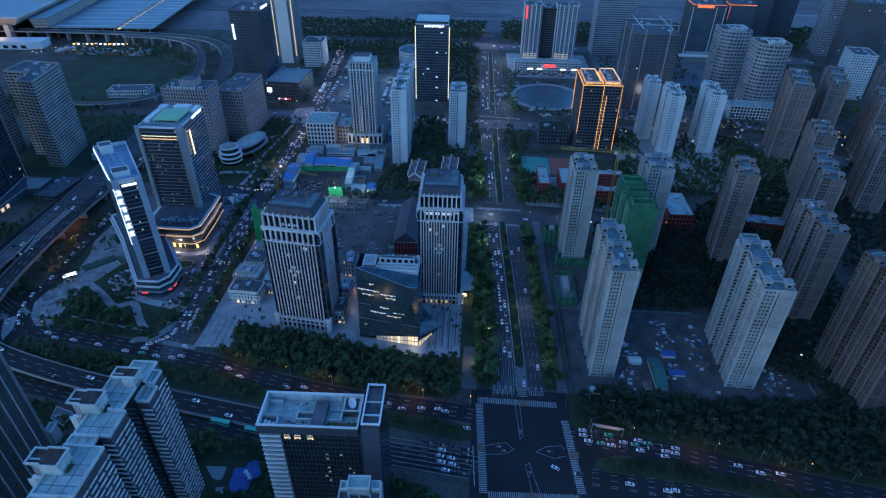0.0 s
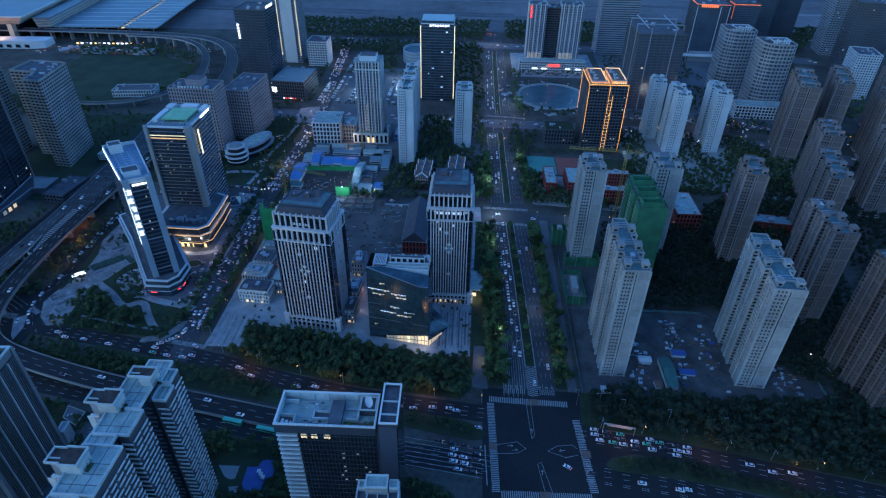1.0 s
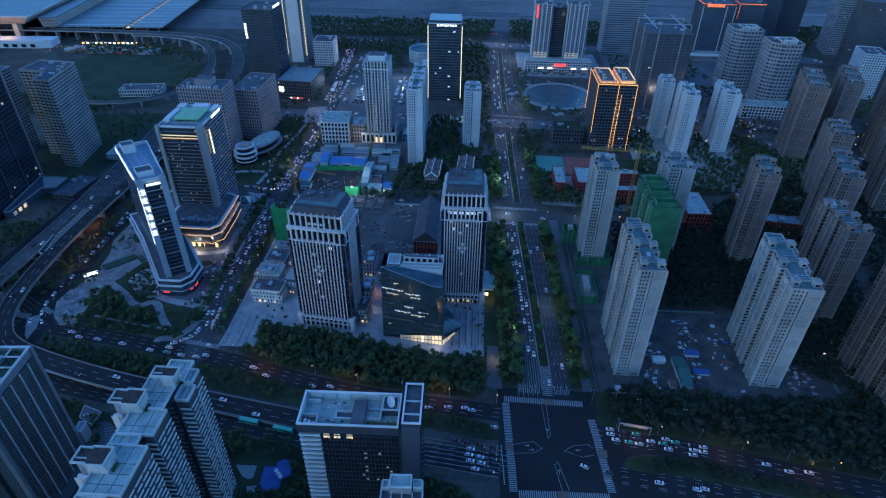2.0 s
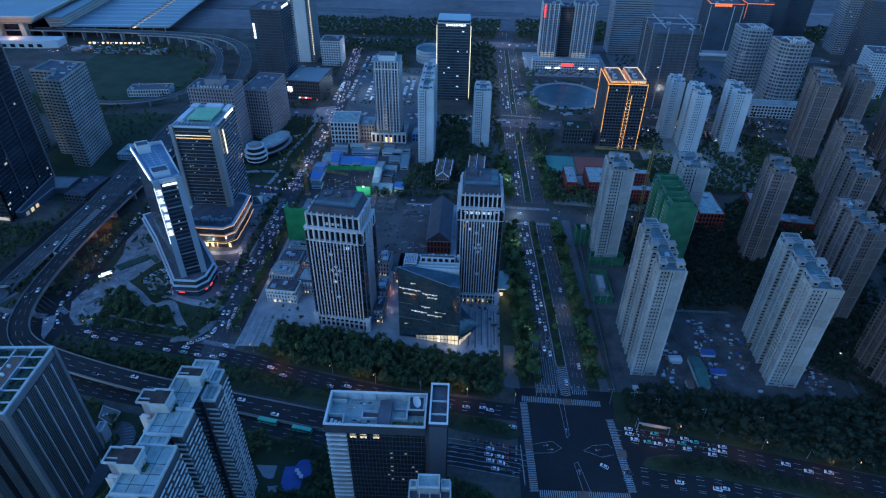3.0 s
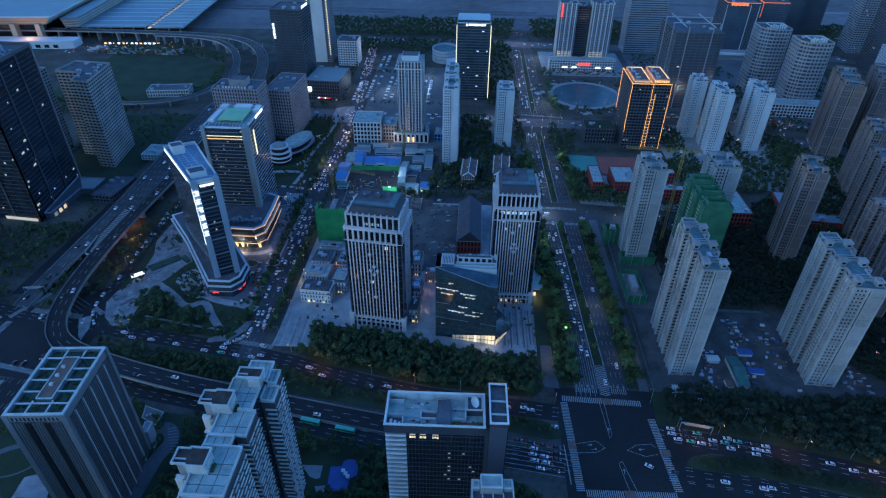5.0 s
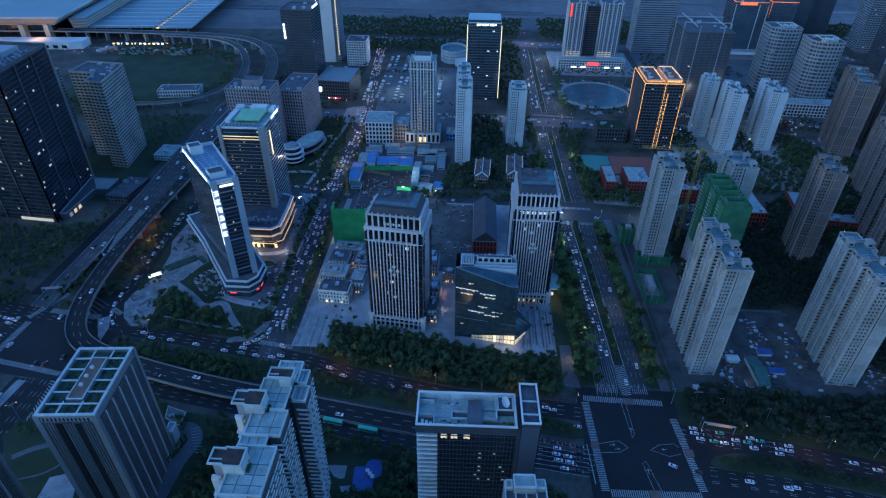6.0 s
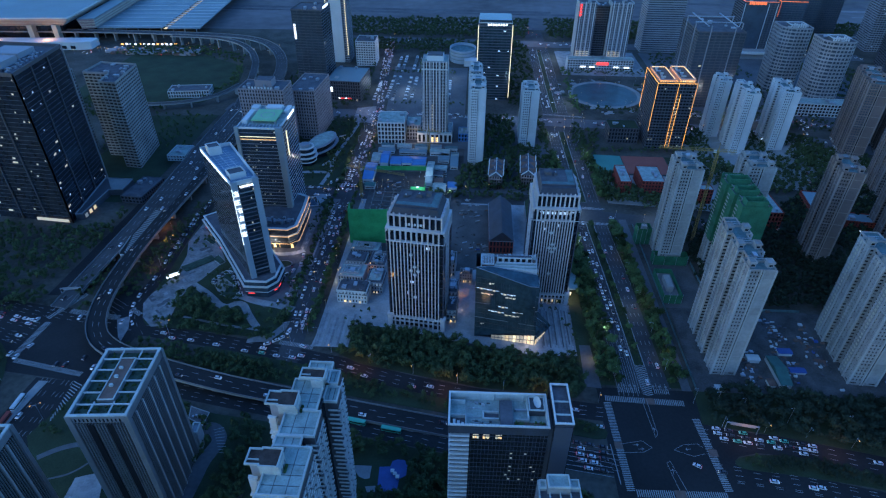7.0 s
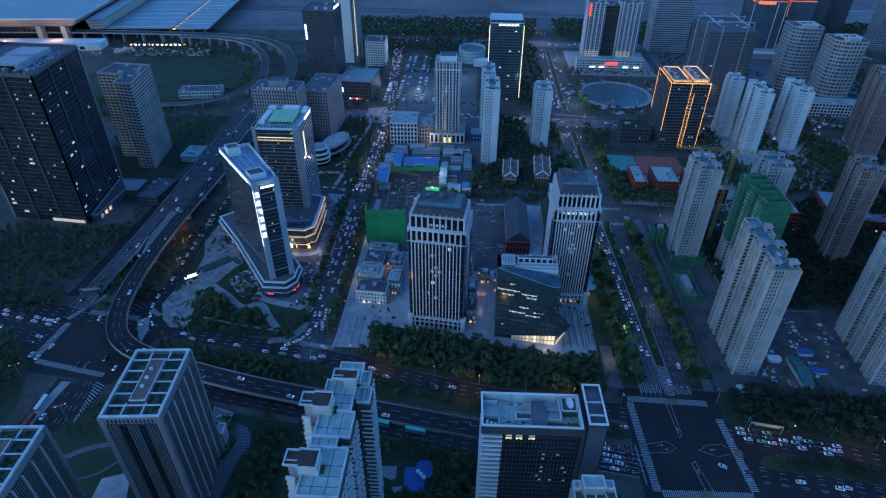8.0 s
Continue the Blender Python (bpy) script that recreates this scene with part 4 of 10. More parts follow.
def small_block():
    """Grey block with sunken roof terraces behind pale copings and a raised stair head."""
    ob = tower("apartment_block", "grey roofed block with pale parapets", "building", rect(0, 17, 0, 13), 74, 24, GREY, GLASS, (-78, 128, 0), 2, plant=0, seed=4, roof=ROOFDARK, parapet=1.0)
    for x0, x1, y0, y1, h in ((3.5, 12.5, 7.5, 13.4, 4.2), (12.9, 16.6, 8.6, 12.6, 2.2), (0.4, 3.2, 8.8, 12.6, 1.6)):
        a = rect(x0, x1, y0, y1)
        room = part("stair_head", Form().prism(a, 74, 74 + h), BARE, ob)
        part("stair_roof", Form().prism(inset(a, 0.5), 74 + h, 74.15 + h), ROOF, room)
        part("stair_parapet", Form().ring(a, inset(a, 0.5), 74 + h, 75 + h), COPING, room)
    part("coping", Form().ring(rect(-0.1, 17.1, -0.1, 13.1), rect(0.5, 16.5, 0.5, 12.5), 75, 75.3), COPING, ob)
    for x in (4.2, 8.4, 12.6):
        part("terrace_wall", Form().box(x, x + 0.35, 0.5, 7.4, 74.1, 75.6), COPING, ob)
    for k in range(7):
        part("roof_unit", Form().box(0.9 + k * 2.2, 1.9 + k * 2.2, 1.2 + (k * 5) % 4, 2.3 + (k * 5) % 4, 74.1, 74.9 + (k % 3) * 0.3), (STEEL, PALE, DARK)[k % 3], ob)


small_block()


def stepped_apartments():
    """White-roofed slab stepping back, short balcony strips up its long side, roof rooms with open tops."""
    ob = thing("stepped_apartment_tower", "dark apartment tower with staggered white balcony strips and pale tiled roofs", "tower", (0, 0, 0), 0)
    H = 95
    blocks = ((-185, -169.5, 70, 110, H - 0.5), (-185, -173.5, 110, 115.5, H - 0.6), (-184.5, -168.5, 115.5, 137, H), (-184.5, -173.5, 137, 142, H - 0.3), (-184, -169, 142, 155, H - 0.2), (-184.5, -171, 155, 172, H - 0.1), (-171, -164.6, 163.2, 172, H - 4), (-171.8, -166, 172, 180, H - 2.5), (-181, -170, 172, 184.5, H - 2))
    floors = 30
    for k, (x0, x1, y0, y1, h) in enumerate(blocks):
        o = rect(x0, x1, y0, y1)
        part("wing", Form().prism(o, 0, h - 1), GLASS if k in (1, 3, 5) else DARK, ob, "dark glazed wall")
        part("roof", Form().prism(inset(o, 0.5), h - 1, h - 0.5), ROOF, ob, "pale tiled roof")
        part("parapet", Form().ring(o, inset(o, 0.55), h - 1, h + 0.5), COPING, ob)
        for i in range(1, int((y1 - y0) / 4.5)):
            part("roof_joint", Form().box(x0 + 0.6, x1 - 0.6, y0 + i * 4.5 - 0.14, y0 + i * 4.5 + 0.14, h - 0.5, h - 0.44), DARK, ob)
        for i in range(1, 3):
            xk = x0 + (x1 - x0) * i / 3
            part("roof_joint", Form().box(xk - 0.14, xk + 0.14, y0 + 0.6, y1 - 0.6, h - 0.5, h - 0.45), DARK, ob)
    part("dark_slot", Form().box(-171, -170.2, 156, 163.2, 0, H - 2), GLASS, ob, "dark glazed recess")
    lower, strips = Form(), {}
    for (x0, x1, y0, y1, h), back in zip(blocks, (-99, None, 4.6, None, 4.2, None, 4.6, 0, None)):
        if back is None:
            continue
        for i in range(2, floors):       # balcony strips that shift from floor to floor, with returns round the corners
            v, z = i % 3, i * (h - 2.4) / floors
            runs = []
            y = y0 + (0, 1.7, 0.8)[v]
            while y < y1 - 0.8:
                e = min(y1, y + (4.6, 3.8, 5.4)[v])
                runs.append((y, round(e - y, 1)))
                y = e + (1.0, 1.3, 0.9)[v]
            w = round(back - (0, 1.0, 0.4)[v], 1) if back > 0 else 0
            if i < 19:                   # far down the wall, too many to pick apart
                for y, l in runs:
                    lower.box(x1 - 0.1, x1 + 0.75, y, y + l, z, z + 0.16).box(x1 + 0.55, x1 + 0.75, y, y + l, z + 0.16, z + 1.0)
                if w:
                    lower.box(x1 - w, x1 + 0.75, y0 - 0.7, y0 - 0.5, z, z + 1.0)
                continue
            for y, l in runs:
                if l not in strips:
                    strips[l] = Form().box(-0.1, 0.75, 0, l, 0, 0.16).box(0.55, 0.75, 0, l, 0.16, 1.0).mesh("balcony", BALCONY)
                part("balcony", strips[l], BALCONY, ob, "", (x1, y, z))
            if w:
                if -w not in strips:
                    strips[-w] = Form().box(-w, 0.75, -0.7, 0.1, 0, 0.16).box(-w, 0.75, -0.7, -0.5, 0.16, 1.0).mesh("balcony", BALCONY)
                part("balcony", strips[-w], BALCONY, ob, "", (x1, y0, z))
    tagged(part("balcony_rest", lower, BALCONY, ob), "staggered balcony strips far down the wall", kind="stuff")
    for x, y in ((-190.5, 124.8), (-191.5, 153.2), (-181.3, 168.0)):
        small = x > -185
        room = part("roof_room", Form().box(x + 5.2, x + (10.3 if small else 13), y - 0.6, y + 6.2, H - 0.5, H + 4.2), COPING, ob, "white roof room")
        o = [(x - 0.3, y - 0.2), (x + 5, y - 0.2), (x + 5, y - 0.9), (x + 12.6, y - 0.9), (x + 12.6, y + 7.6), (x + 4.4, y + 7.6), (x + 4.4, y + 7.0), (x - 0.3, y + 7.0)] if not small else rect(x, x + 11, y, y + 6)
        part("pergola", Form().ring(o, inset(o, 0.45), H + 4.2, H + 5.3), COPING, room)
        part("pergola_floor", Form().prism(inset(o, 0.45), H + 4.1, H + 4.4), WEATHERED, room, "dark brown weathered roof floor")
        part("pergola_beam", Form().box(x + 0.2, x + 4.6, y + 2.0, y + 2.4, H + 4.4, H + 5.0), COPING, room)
        if not small:
            part("side_tier", Form().box(x + 1.5, x + 6.5, y + 0.4, y + 6.4, 0, H + 4), GREY, ob)
            part("side_screen", Form().box(x + 1.8, x + 4.6, y - 3.6, y - 3.2, H - 12, H + 0.5), WHITE, ob)
            ledge = Form().box(x - 0.2, x + 3.5, y - 0.4, y + 0.8, 0, 1.0).mesh("side_balcony", BALCONY)
            ledge2 = Form().box(x + 1.2, x + 6.8, y - 4.4, y - 0.6, 0, 1.0).mesh("side_balcony", BALCONY)
            for i in range(12, floors):
                part("side_balcony", ledge, WHITE, ob, "", (0, 0, i * (H - 1) / floors))
                part("side_balcony", ledge2, WHITE, ob, "", (0, 0, i * (H - 6) / floors))
            for k in range(3):
                part("pipe_bend", Form().tube((x + 13.2, y + 1 + k * 2, H - 0.4), (x + 13.2, y + 1 + k * 2, H + 1.4), 0.22).tube((x + 13.2, y + 1 + k * 2, H + 1.3), (x + 12.6, y + 1 + k * 2, H + 1.3), 0.2), STEEL, ob)
            part("planter", Form().box(x + 13.6, x + 14.6, y + 0.5, y + 4, H - 0.5, H + 0.4), LEAF, ob, "clipped roof planting")


stepped_apartments()


def column_office(x, y, turn, label):
    """Office block ringed by tall grey fins, with a beamed roof garden."""
    ob = thing("column_office", label, "tower", (x, y, 0), turn, "pair of finned offices")
    W, D, H = 26.5, 42, 82
    o = rect(0, W, 0, D)
    # core painted near-black as the unlit rooms behind the fins
    part("glazing", Form().prism(inset(o, 0.9), 0, H - 4), SHADEBLACK, ob)
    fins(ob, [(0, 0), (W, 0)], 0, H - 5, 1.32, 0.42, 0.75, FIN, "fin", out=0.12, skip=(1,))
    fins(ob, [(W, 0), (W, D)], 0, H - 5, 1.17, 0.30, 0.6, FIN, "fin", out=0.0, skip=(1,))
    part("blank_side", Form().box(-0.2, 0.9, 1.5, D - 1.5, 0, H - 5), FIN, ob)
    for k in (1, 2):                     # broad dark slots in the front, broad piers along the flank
        part("dark_slot", Form().box(W * k / 3 - 1.45, W * k / 3 + 1.45, -0.2, 0.2, 0, H - 5.2), SHADEBLACK, ob)
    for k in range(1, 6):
        part("broad_pier", Form().box(W - 0.3, W + 0.45, D * k / 6 - 0.4, D * k / 6 + 0.4, 0, H - 5), KERB, ob)
    part("frieze", Form().ring(o, inset(o, 1.0), H - 4.2, H - 0.2), FIN, ob, "pale grey top band")
    for cx, cy in ((0, 0), (W, 0), (W, D), (0, D)):
        part("corner_pier", Form().box(cx - 0.6 - (1.4 if cx else 0), cx + 0.6 + (0 if cx else 1.4), cy - 0.3 - (1.4 if cy else 0), cy + 0.3 + (0 if cy else 1.4), 0, H - 0.1), FIN, ob)
    slots = Form().box(-0.35, 0.35, -0.06, 0.1, H - 3.6, H - 1.6).mesh("frieze_slot", GLASS)
    for k in range(14):
        part("frieze_slot", slots, GLASS, ob, "", (1.7 + k * 1.77, 0, 0))
    part("roof", Form().prism(inset(o, 1.0), H - 4, H - 2.2), GARDEN, ob, "planted roof garden")
    rim = Form().ring(o, inset(o, 1.15), H - 0.2, H + 0.5)
    part("coping", rim, COPING, ob)
    for k in range(1, 6):
        part("roof_beam", Form().box(1.4, W - 1.4, k * D / 6 - 0.2, k * D / 6 + 0.2, H - 0.7, H + 0.1), PALE, ob)
    for k in (1, 2):
        part("roof_beam", Form().box(k * W / 3 - 0.2, k * W / 3 + 0.2, 1.2, D * 0.2, H - 0.7, H + 0.05).box(k * W / 3 - 0.2, k * W / 3 + 0.2, D * 0.85, D - 1.2, H - 0.7, H + 0.05), PALE, ob)
    part("plant_room", Form().box(W * 0.36, W * 0.64, D * 0.22, D * 0.84, H - 3, H + 0.0), FIN, ob)
    part("plant_roof", Form().box(W * 0.36 + 0.5, W * 0.64 - 0.5, D * 0.22 + 0.5, D * 0.84 - 0.5, H + 0.0, H + 0.2), TERRACE, ob, "brown gravel roof")
    q = rect(W * 0.36, W * 0.64, D * 0.22, D * 0.84)
    part("plant_parapet", Form().ring(q, inset(q, 0.4), H + 0.0, H + 0.5), COPING, ob)
    for k in range(3):
        part("vent", Form().box(W * 0.45, W * 0.45 + 1.5, D * (0.4 + 0.13 * k), D * (0.4 + 0.13 * k) + 1.2, H + 0.2, H + 1.4), COPING, ob)
    scrub = Form()
    grow = random.Random(int(x))
    for k in range(220):
        gx, gy = grow.uniform(1.6, W - 1.6), grow.uniform(1.6, D - 1.6)
        if not (W * 0.34 < gx < W * 0.66 and D * 0.2 < gy < D * 0.86):
            q = grow.uniform(0.2, 0.7)
            scrub.prism([(gx - q, gy - q), (gx + q, gy - q * 0.6), (gx + q * 0.8, gy + q), (gx - q * 0.5, gy + q)], H - 2.2, H - 2.2 + grow.uniform(0.3, 1.1), 0.5)
    tagged(part("roof_planting", scrub, LEAF, ob, "scrubby roof planting"), "scrubby roof planting", kind="stuff")
    part("annex", Form().box(W - 2, W + 1.8, D + 0.6, D + 7.5, 0, 15), GREY, ob)
    part("annex_frame", Form().ring(rect(W - 2.2, W + 2, D + 0.5, D + 7.7), rect(W - 1.5, W + 1.4, D + 1.2, D + 7), 15, 16), COPING, ob, "pale frame round the annex roof")


def flat_pavilion(poly, high, label):
    """A low garden pavilion: wall, glazed front, an oversailing flat roof with joints."""
    ob = thing("garden_pavilion", label, "pavilion", (0, 0, 0))
    part("wall", Form().prism(inset(poly, 1.2), 0, high - 0.6), DARK, ob)
    part("roof_slab", Form().prism(poly, high - 0.6, high), PALETAR, ob)
    part("roof_edge", Form().ring(inset(poly, -0.1), inset(poly, 0.4), high, high + 0.4), CONCRETE, ob)
    a, b, c, d = [Vector(p) for p in poly]
    for k in (1, 2):
        p, q = a + (b - a) * k / 3, d + (c - d) * k / 3
        part("roof_joint", Form().beam(tuple(p), tuple(q), 0.25, high, high + 0.12), ROOFDARK, ob)
    mid = (a + b + c + d) / 4
    for k in range(4):
        part("roof_unit", Form().box(mid.x - 3 + k * 1.6, mid.x - 2 + k * 1.6, mid.y - 1.5 + k % 2, mid.y - 0.3 + k % 2, high, high + 0.8), STEEL, ob)


flat_pavilion([(-274, 218), (-263.3, 213), (-263, 223), (-276, 227)], 4.5, "low flat-roofed garden pavilion beside the finned office")
column_office(-284, 155.3, 4.5, "grey office tower ringed by slim fins with a planted beamed roof")
column_office(-328, 106, 4.5, "grey finned office tower with a planted roof and side sign")


# ---- the white-columned pair and their court ----
def columned_tower(x, y, turn, W, D, H, label, seed):
    """Stone-finned tower: a screen of slim columns between dark glass corners, blank stone flanks, an arcaded base, two open top storeys and a set-back spiked crown with a dark hipped roof."""
    ob = thing("columned_tower", label, "tower", (x, y, 0), turn, "pair of columned towers")
    o = rect(0, W, 0, D)
    top = H - 12
    part("glazing", Form().prism(inset(o, 1.1), 0, top + 9), GLASS, ob)
    floors = 20
    tall = (top - 9) / floors
    data = Form().ring(inset(o, 0.75), inset(o, 1.15), 0, 0.55).mesh("floor_band", DARK)
    for i in range(floors):
        part("floor_band", data, DARK, ob, "", (0, 0, 9 + i * tall))
    e0, e1 = 2.7, W - 3.5                # the columned screen stands forward of the glass corners
    n = 14
    column = Form().box(-0.34, 0.34, -0.6, 0.3, 0, top - 9).box(-0.52, 0.52, -0.78, 0.3, 0, 1.2).mesh("column", FINSTONE)
    for k in range(n + 1):
        part("column", column, FINSTONE, ob, "", (e0 + (e1 - e0) * k / n, 0, 9))
    for cx0, cx1 in ((0, 6.5), (W - 6.5, W)):
        part("glass_corner", Form().box(cx0, cx1, 0.02, 6.5, 0, top + 6).box(cx0, cx1, D - 6.5, D, 0, top + 6), GLASS, ob)
        for i in range(floors):
            part("corner_band", Form().box(cx0 - 0.06, cx1 + 0.06, -0.04, 6.56, 0, 0.3), DARK, ob, "", (0, 0, 9 + i * tall)) if i % 2 else None
    for k, i in ((6, 13), (7, 12), (8, 13), (7, 14), (7, 6), (6, 17)):     # small stone bosses on the screen
        part("stone_boss", Form().box(-1.2, 1.2, -1.1, -0.2, -0.5, 0.5).box(-0.5, 0.5, -1.15, -0.2, -1.0, 1.0), WHITE, ob, "", (e0 + (e1 - e0) * k / n, 0, 9 + i * tall))
    for cx, s in ((0.35, 1), (W - 0.35, -1)):
        part("corner_mullion", Form().box(cx - 0.3, cx + 0.3, -0.1, 0.5, 0, top + 6), PANEL, ob)
    for sx in (0, 1):
        x0, x1 = (W - 1.6, W - 0.3) if sx else (0.3, 1.6)
        part("stone_flank", Form().box(x0, x1, 6.4, D - 6.4, 0, top + 9.6), FLANKSTONE if seed == 2 else FINSTONE, ob, "blank stone side wall")
        for i in range(2, floors, 4):
            part("flank_joint", Form().box(x0 - 0.05, x1 + 0.05, 6.45, D - 6.45, 9 + i * tall, 9.15 + i * tall), PANEL, ob)
        slit = Form().box(0, 0.12, -0.45, 0.45, 0, 1.8).mesh("slit_window", GLASS)
        for i in range(0, floors, 4):
            part("slit_window", slit, GLASS, ob, "", (x1 - 0.04 if sx else x0 - 0.08, D * 0.5, 10.5 + i * tall))
    part("base_beam", Form().box(-0.5, W + 0.5, -1.2, 1.0, 8.2, 9.1).box(-0.5, W + 0.5, -0.9, 0.6, 4.5, 4.9), FINSTONE, ob)
    pier = Form().box(-0.45, 0.45, -1.2, 0.2, 0, 8.0).mesh("base_pier", FINSTONE)
    for k in range(12):
        part("base_pier", pier, FINSTONE, ob, "", (0.4 + (W - 0.8) * k / 11, 0, 0))
    for cx in (0.4, W - 0.4):            # taller gate piers at both ends of the arcade
        part("gate_pier", Form().box(cx - 1.6, cx + 1.6, -1.7, 2.2, 0, 11).box(cx - 1.9, cx + 1.9, -2.0, 2.4, 10, 11.3), FINSTONE, ob)
    for z, out, high in ((top - 0.2, 1.0, 0.8), (top + 8.8, 1.1, 1.6)):
        part("cornice", Form().box(e0 - 0.6, e1 + 0.6, -out, 1.4, z, z + high), FINSTONE, ob)
        part("cornice", Form().ring(inset(o, -0.2), inset(o, 1.2), z, z + high * 0.6), FINSTONE, ob)
    high_pier = Form().box(-0.5, 0.5, -0.8, 0.8, 0, 8.3).mesh("top_pier", FINSTONE)
    for k in range(10):
        part("top_pier", high_pier, FINSTONE, ob, "", (e0 + (e1 - e0) * k / 9, 0, top + 0.55))
    for cy in range(6):
        for cx in (0.2, W - 0.2):
            part("top_pier", Form().box(cx - 0.7, cx + 0.7, 2 + cy * (D - 4) / 5 - 0.5, 2 + cy * (D - 4) / 5 + 0.5, top + 0.4, top + 8.8), FINSTONE, ob)
    part("upper_deck", Form().prism(inset(o, 0.6), top + 8.9, top + 9.7), ROOF, ob)
    crown = rect(1.8, W - 1.8, 1.2, D - 2.0)
    part("crown_wall", Form().prism(inset(crown, 0.7), top + 9, top + 19), GLASS, ob)
    part("crown_beam", Form().ring(crown, inset(crown, 1.2), top + 18.4, top + 19.3), FINSTONE, ob)
    spike = Form().box(-0.45, 0.45, -0.5, 0.9, 0, 10.2).box(-0.3, 0.3, -0.35, 0.6, 10.2, 11.2).mesh("crown_pier", FINSTONE)
    for k in range(10):
        part("crown_pier", spike, FINSTONE, ob, "", (1.9 + (W - 3.8) * k / 9, 1.2, top + 9.6))
    for k in range(1, 8):                # stepped side fins of the crown
        for cx in (1.8, W - 1.8):
            part("crown_pier", Form().box(cx - 0.8, cx + 0.8, -0.4, 0.4, top + 9, top + 20.4 - (k % 2) * 0.9), FINSTONE, ob, "", (0, 1.2 + (D - 3.2) * k / 8, 0))
    part("crown_roof", Form().prism(inset(crown, 1.2), top + 18.8, top + 23.6, 0.88), SLATE, ob, "dark sloping roof")
    w0, w1, d0, d1 = W * 0.15, W * 0.85, D * 0.22, D * 0.86
    well = rect(w0, w1, d0, d1)
    part("roof_well_rim", Form().ring(inset(well, -0.5), well, top + 23.5, top + 24.4), DARK, ob)
    part("roof_well", Form().prism(well, top + 23.6, top + 23.8), ROOFDARK, ob)
    part("well_deck", Form().box(w0, w1, d0, d0 + 4.5, top + 23.8, top + 24.0).box(w1 - 4.5, w1, d0 + 4.5, d1, top + 23.8, top + 24.0), TEALROOF, ob, "teal deck in the roof well")
    roof_plant(ob, rect(w0 + 1, w1 - 5, d0 + 5, d1 - 1), top + 23.8, random.Random(seed), 4, ROOFDARK)
    lit_panes(ob, inset(o, 0.4), floors, tall, 9, 0.9, W / 14, 0.7, 4, random.Random(seed), COOL, 0)
    return ob


a = columned_tower(-164.5, 314.0, -7, 39, 30, 86, "white stone-columned tower with a dark hipped crown", 2)
for k in range(7):
    part("sign_letter", Form().box(13.5 + k * 1.9, 14.8 + k * 1.9, 0.2, 0.5, 86.4 + (k % 2) * 0.3, 88.4), WHITE, a, "white unlit roof letter")
b = columned_tower(-66, 345, 0, 32, 36, 86, "white stone-columned tower with lit upper arcade", 3)
for k in range(6):
    part("lit_window", Form().box(4.4 + k * 4.1, 7.4 + k * 4.1, 1.0, 1.06, 78.4, 80.6), COOL, b)
for k in range(8):
    part("lit_entrance", Form().box(1.8 + k * 3.8, 3.2 + k * 3.8, 1.0, 1.06, 0.5, 4.2), WARM if k % 4 == 0 else WARMDIM, b)
part("porch", Form().box(32, 42, 10, 34, 5.5, 6.3), ROOF, b, "glazed porch roof")
part("porch_glow", Form().box(33, 37, 9.6, 9.7, 0.3, 3.6), DIM, b, "warm-lit porch")


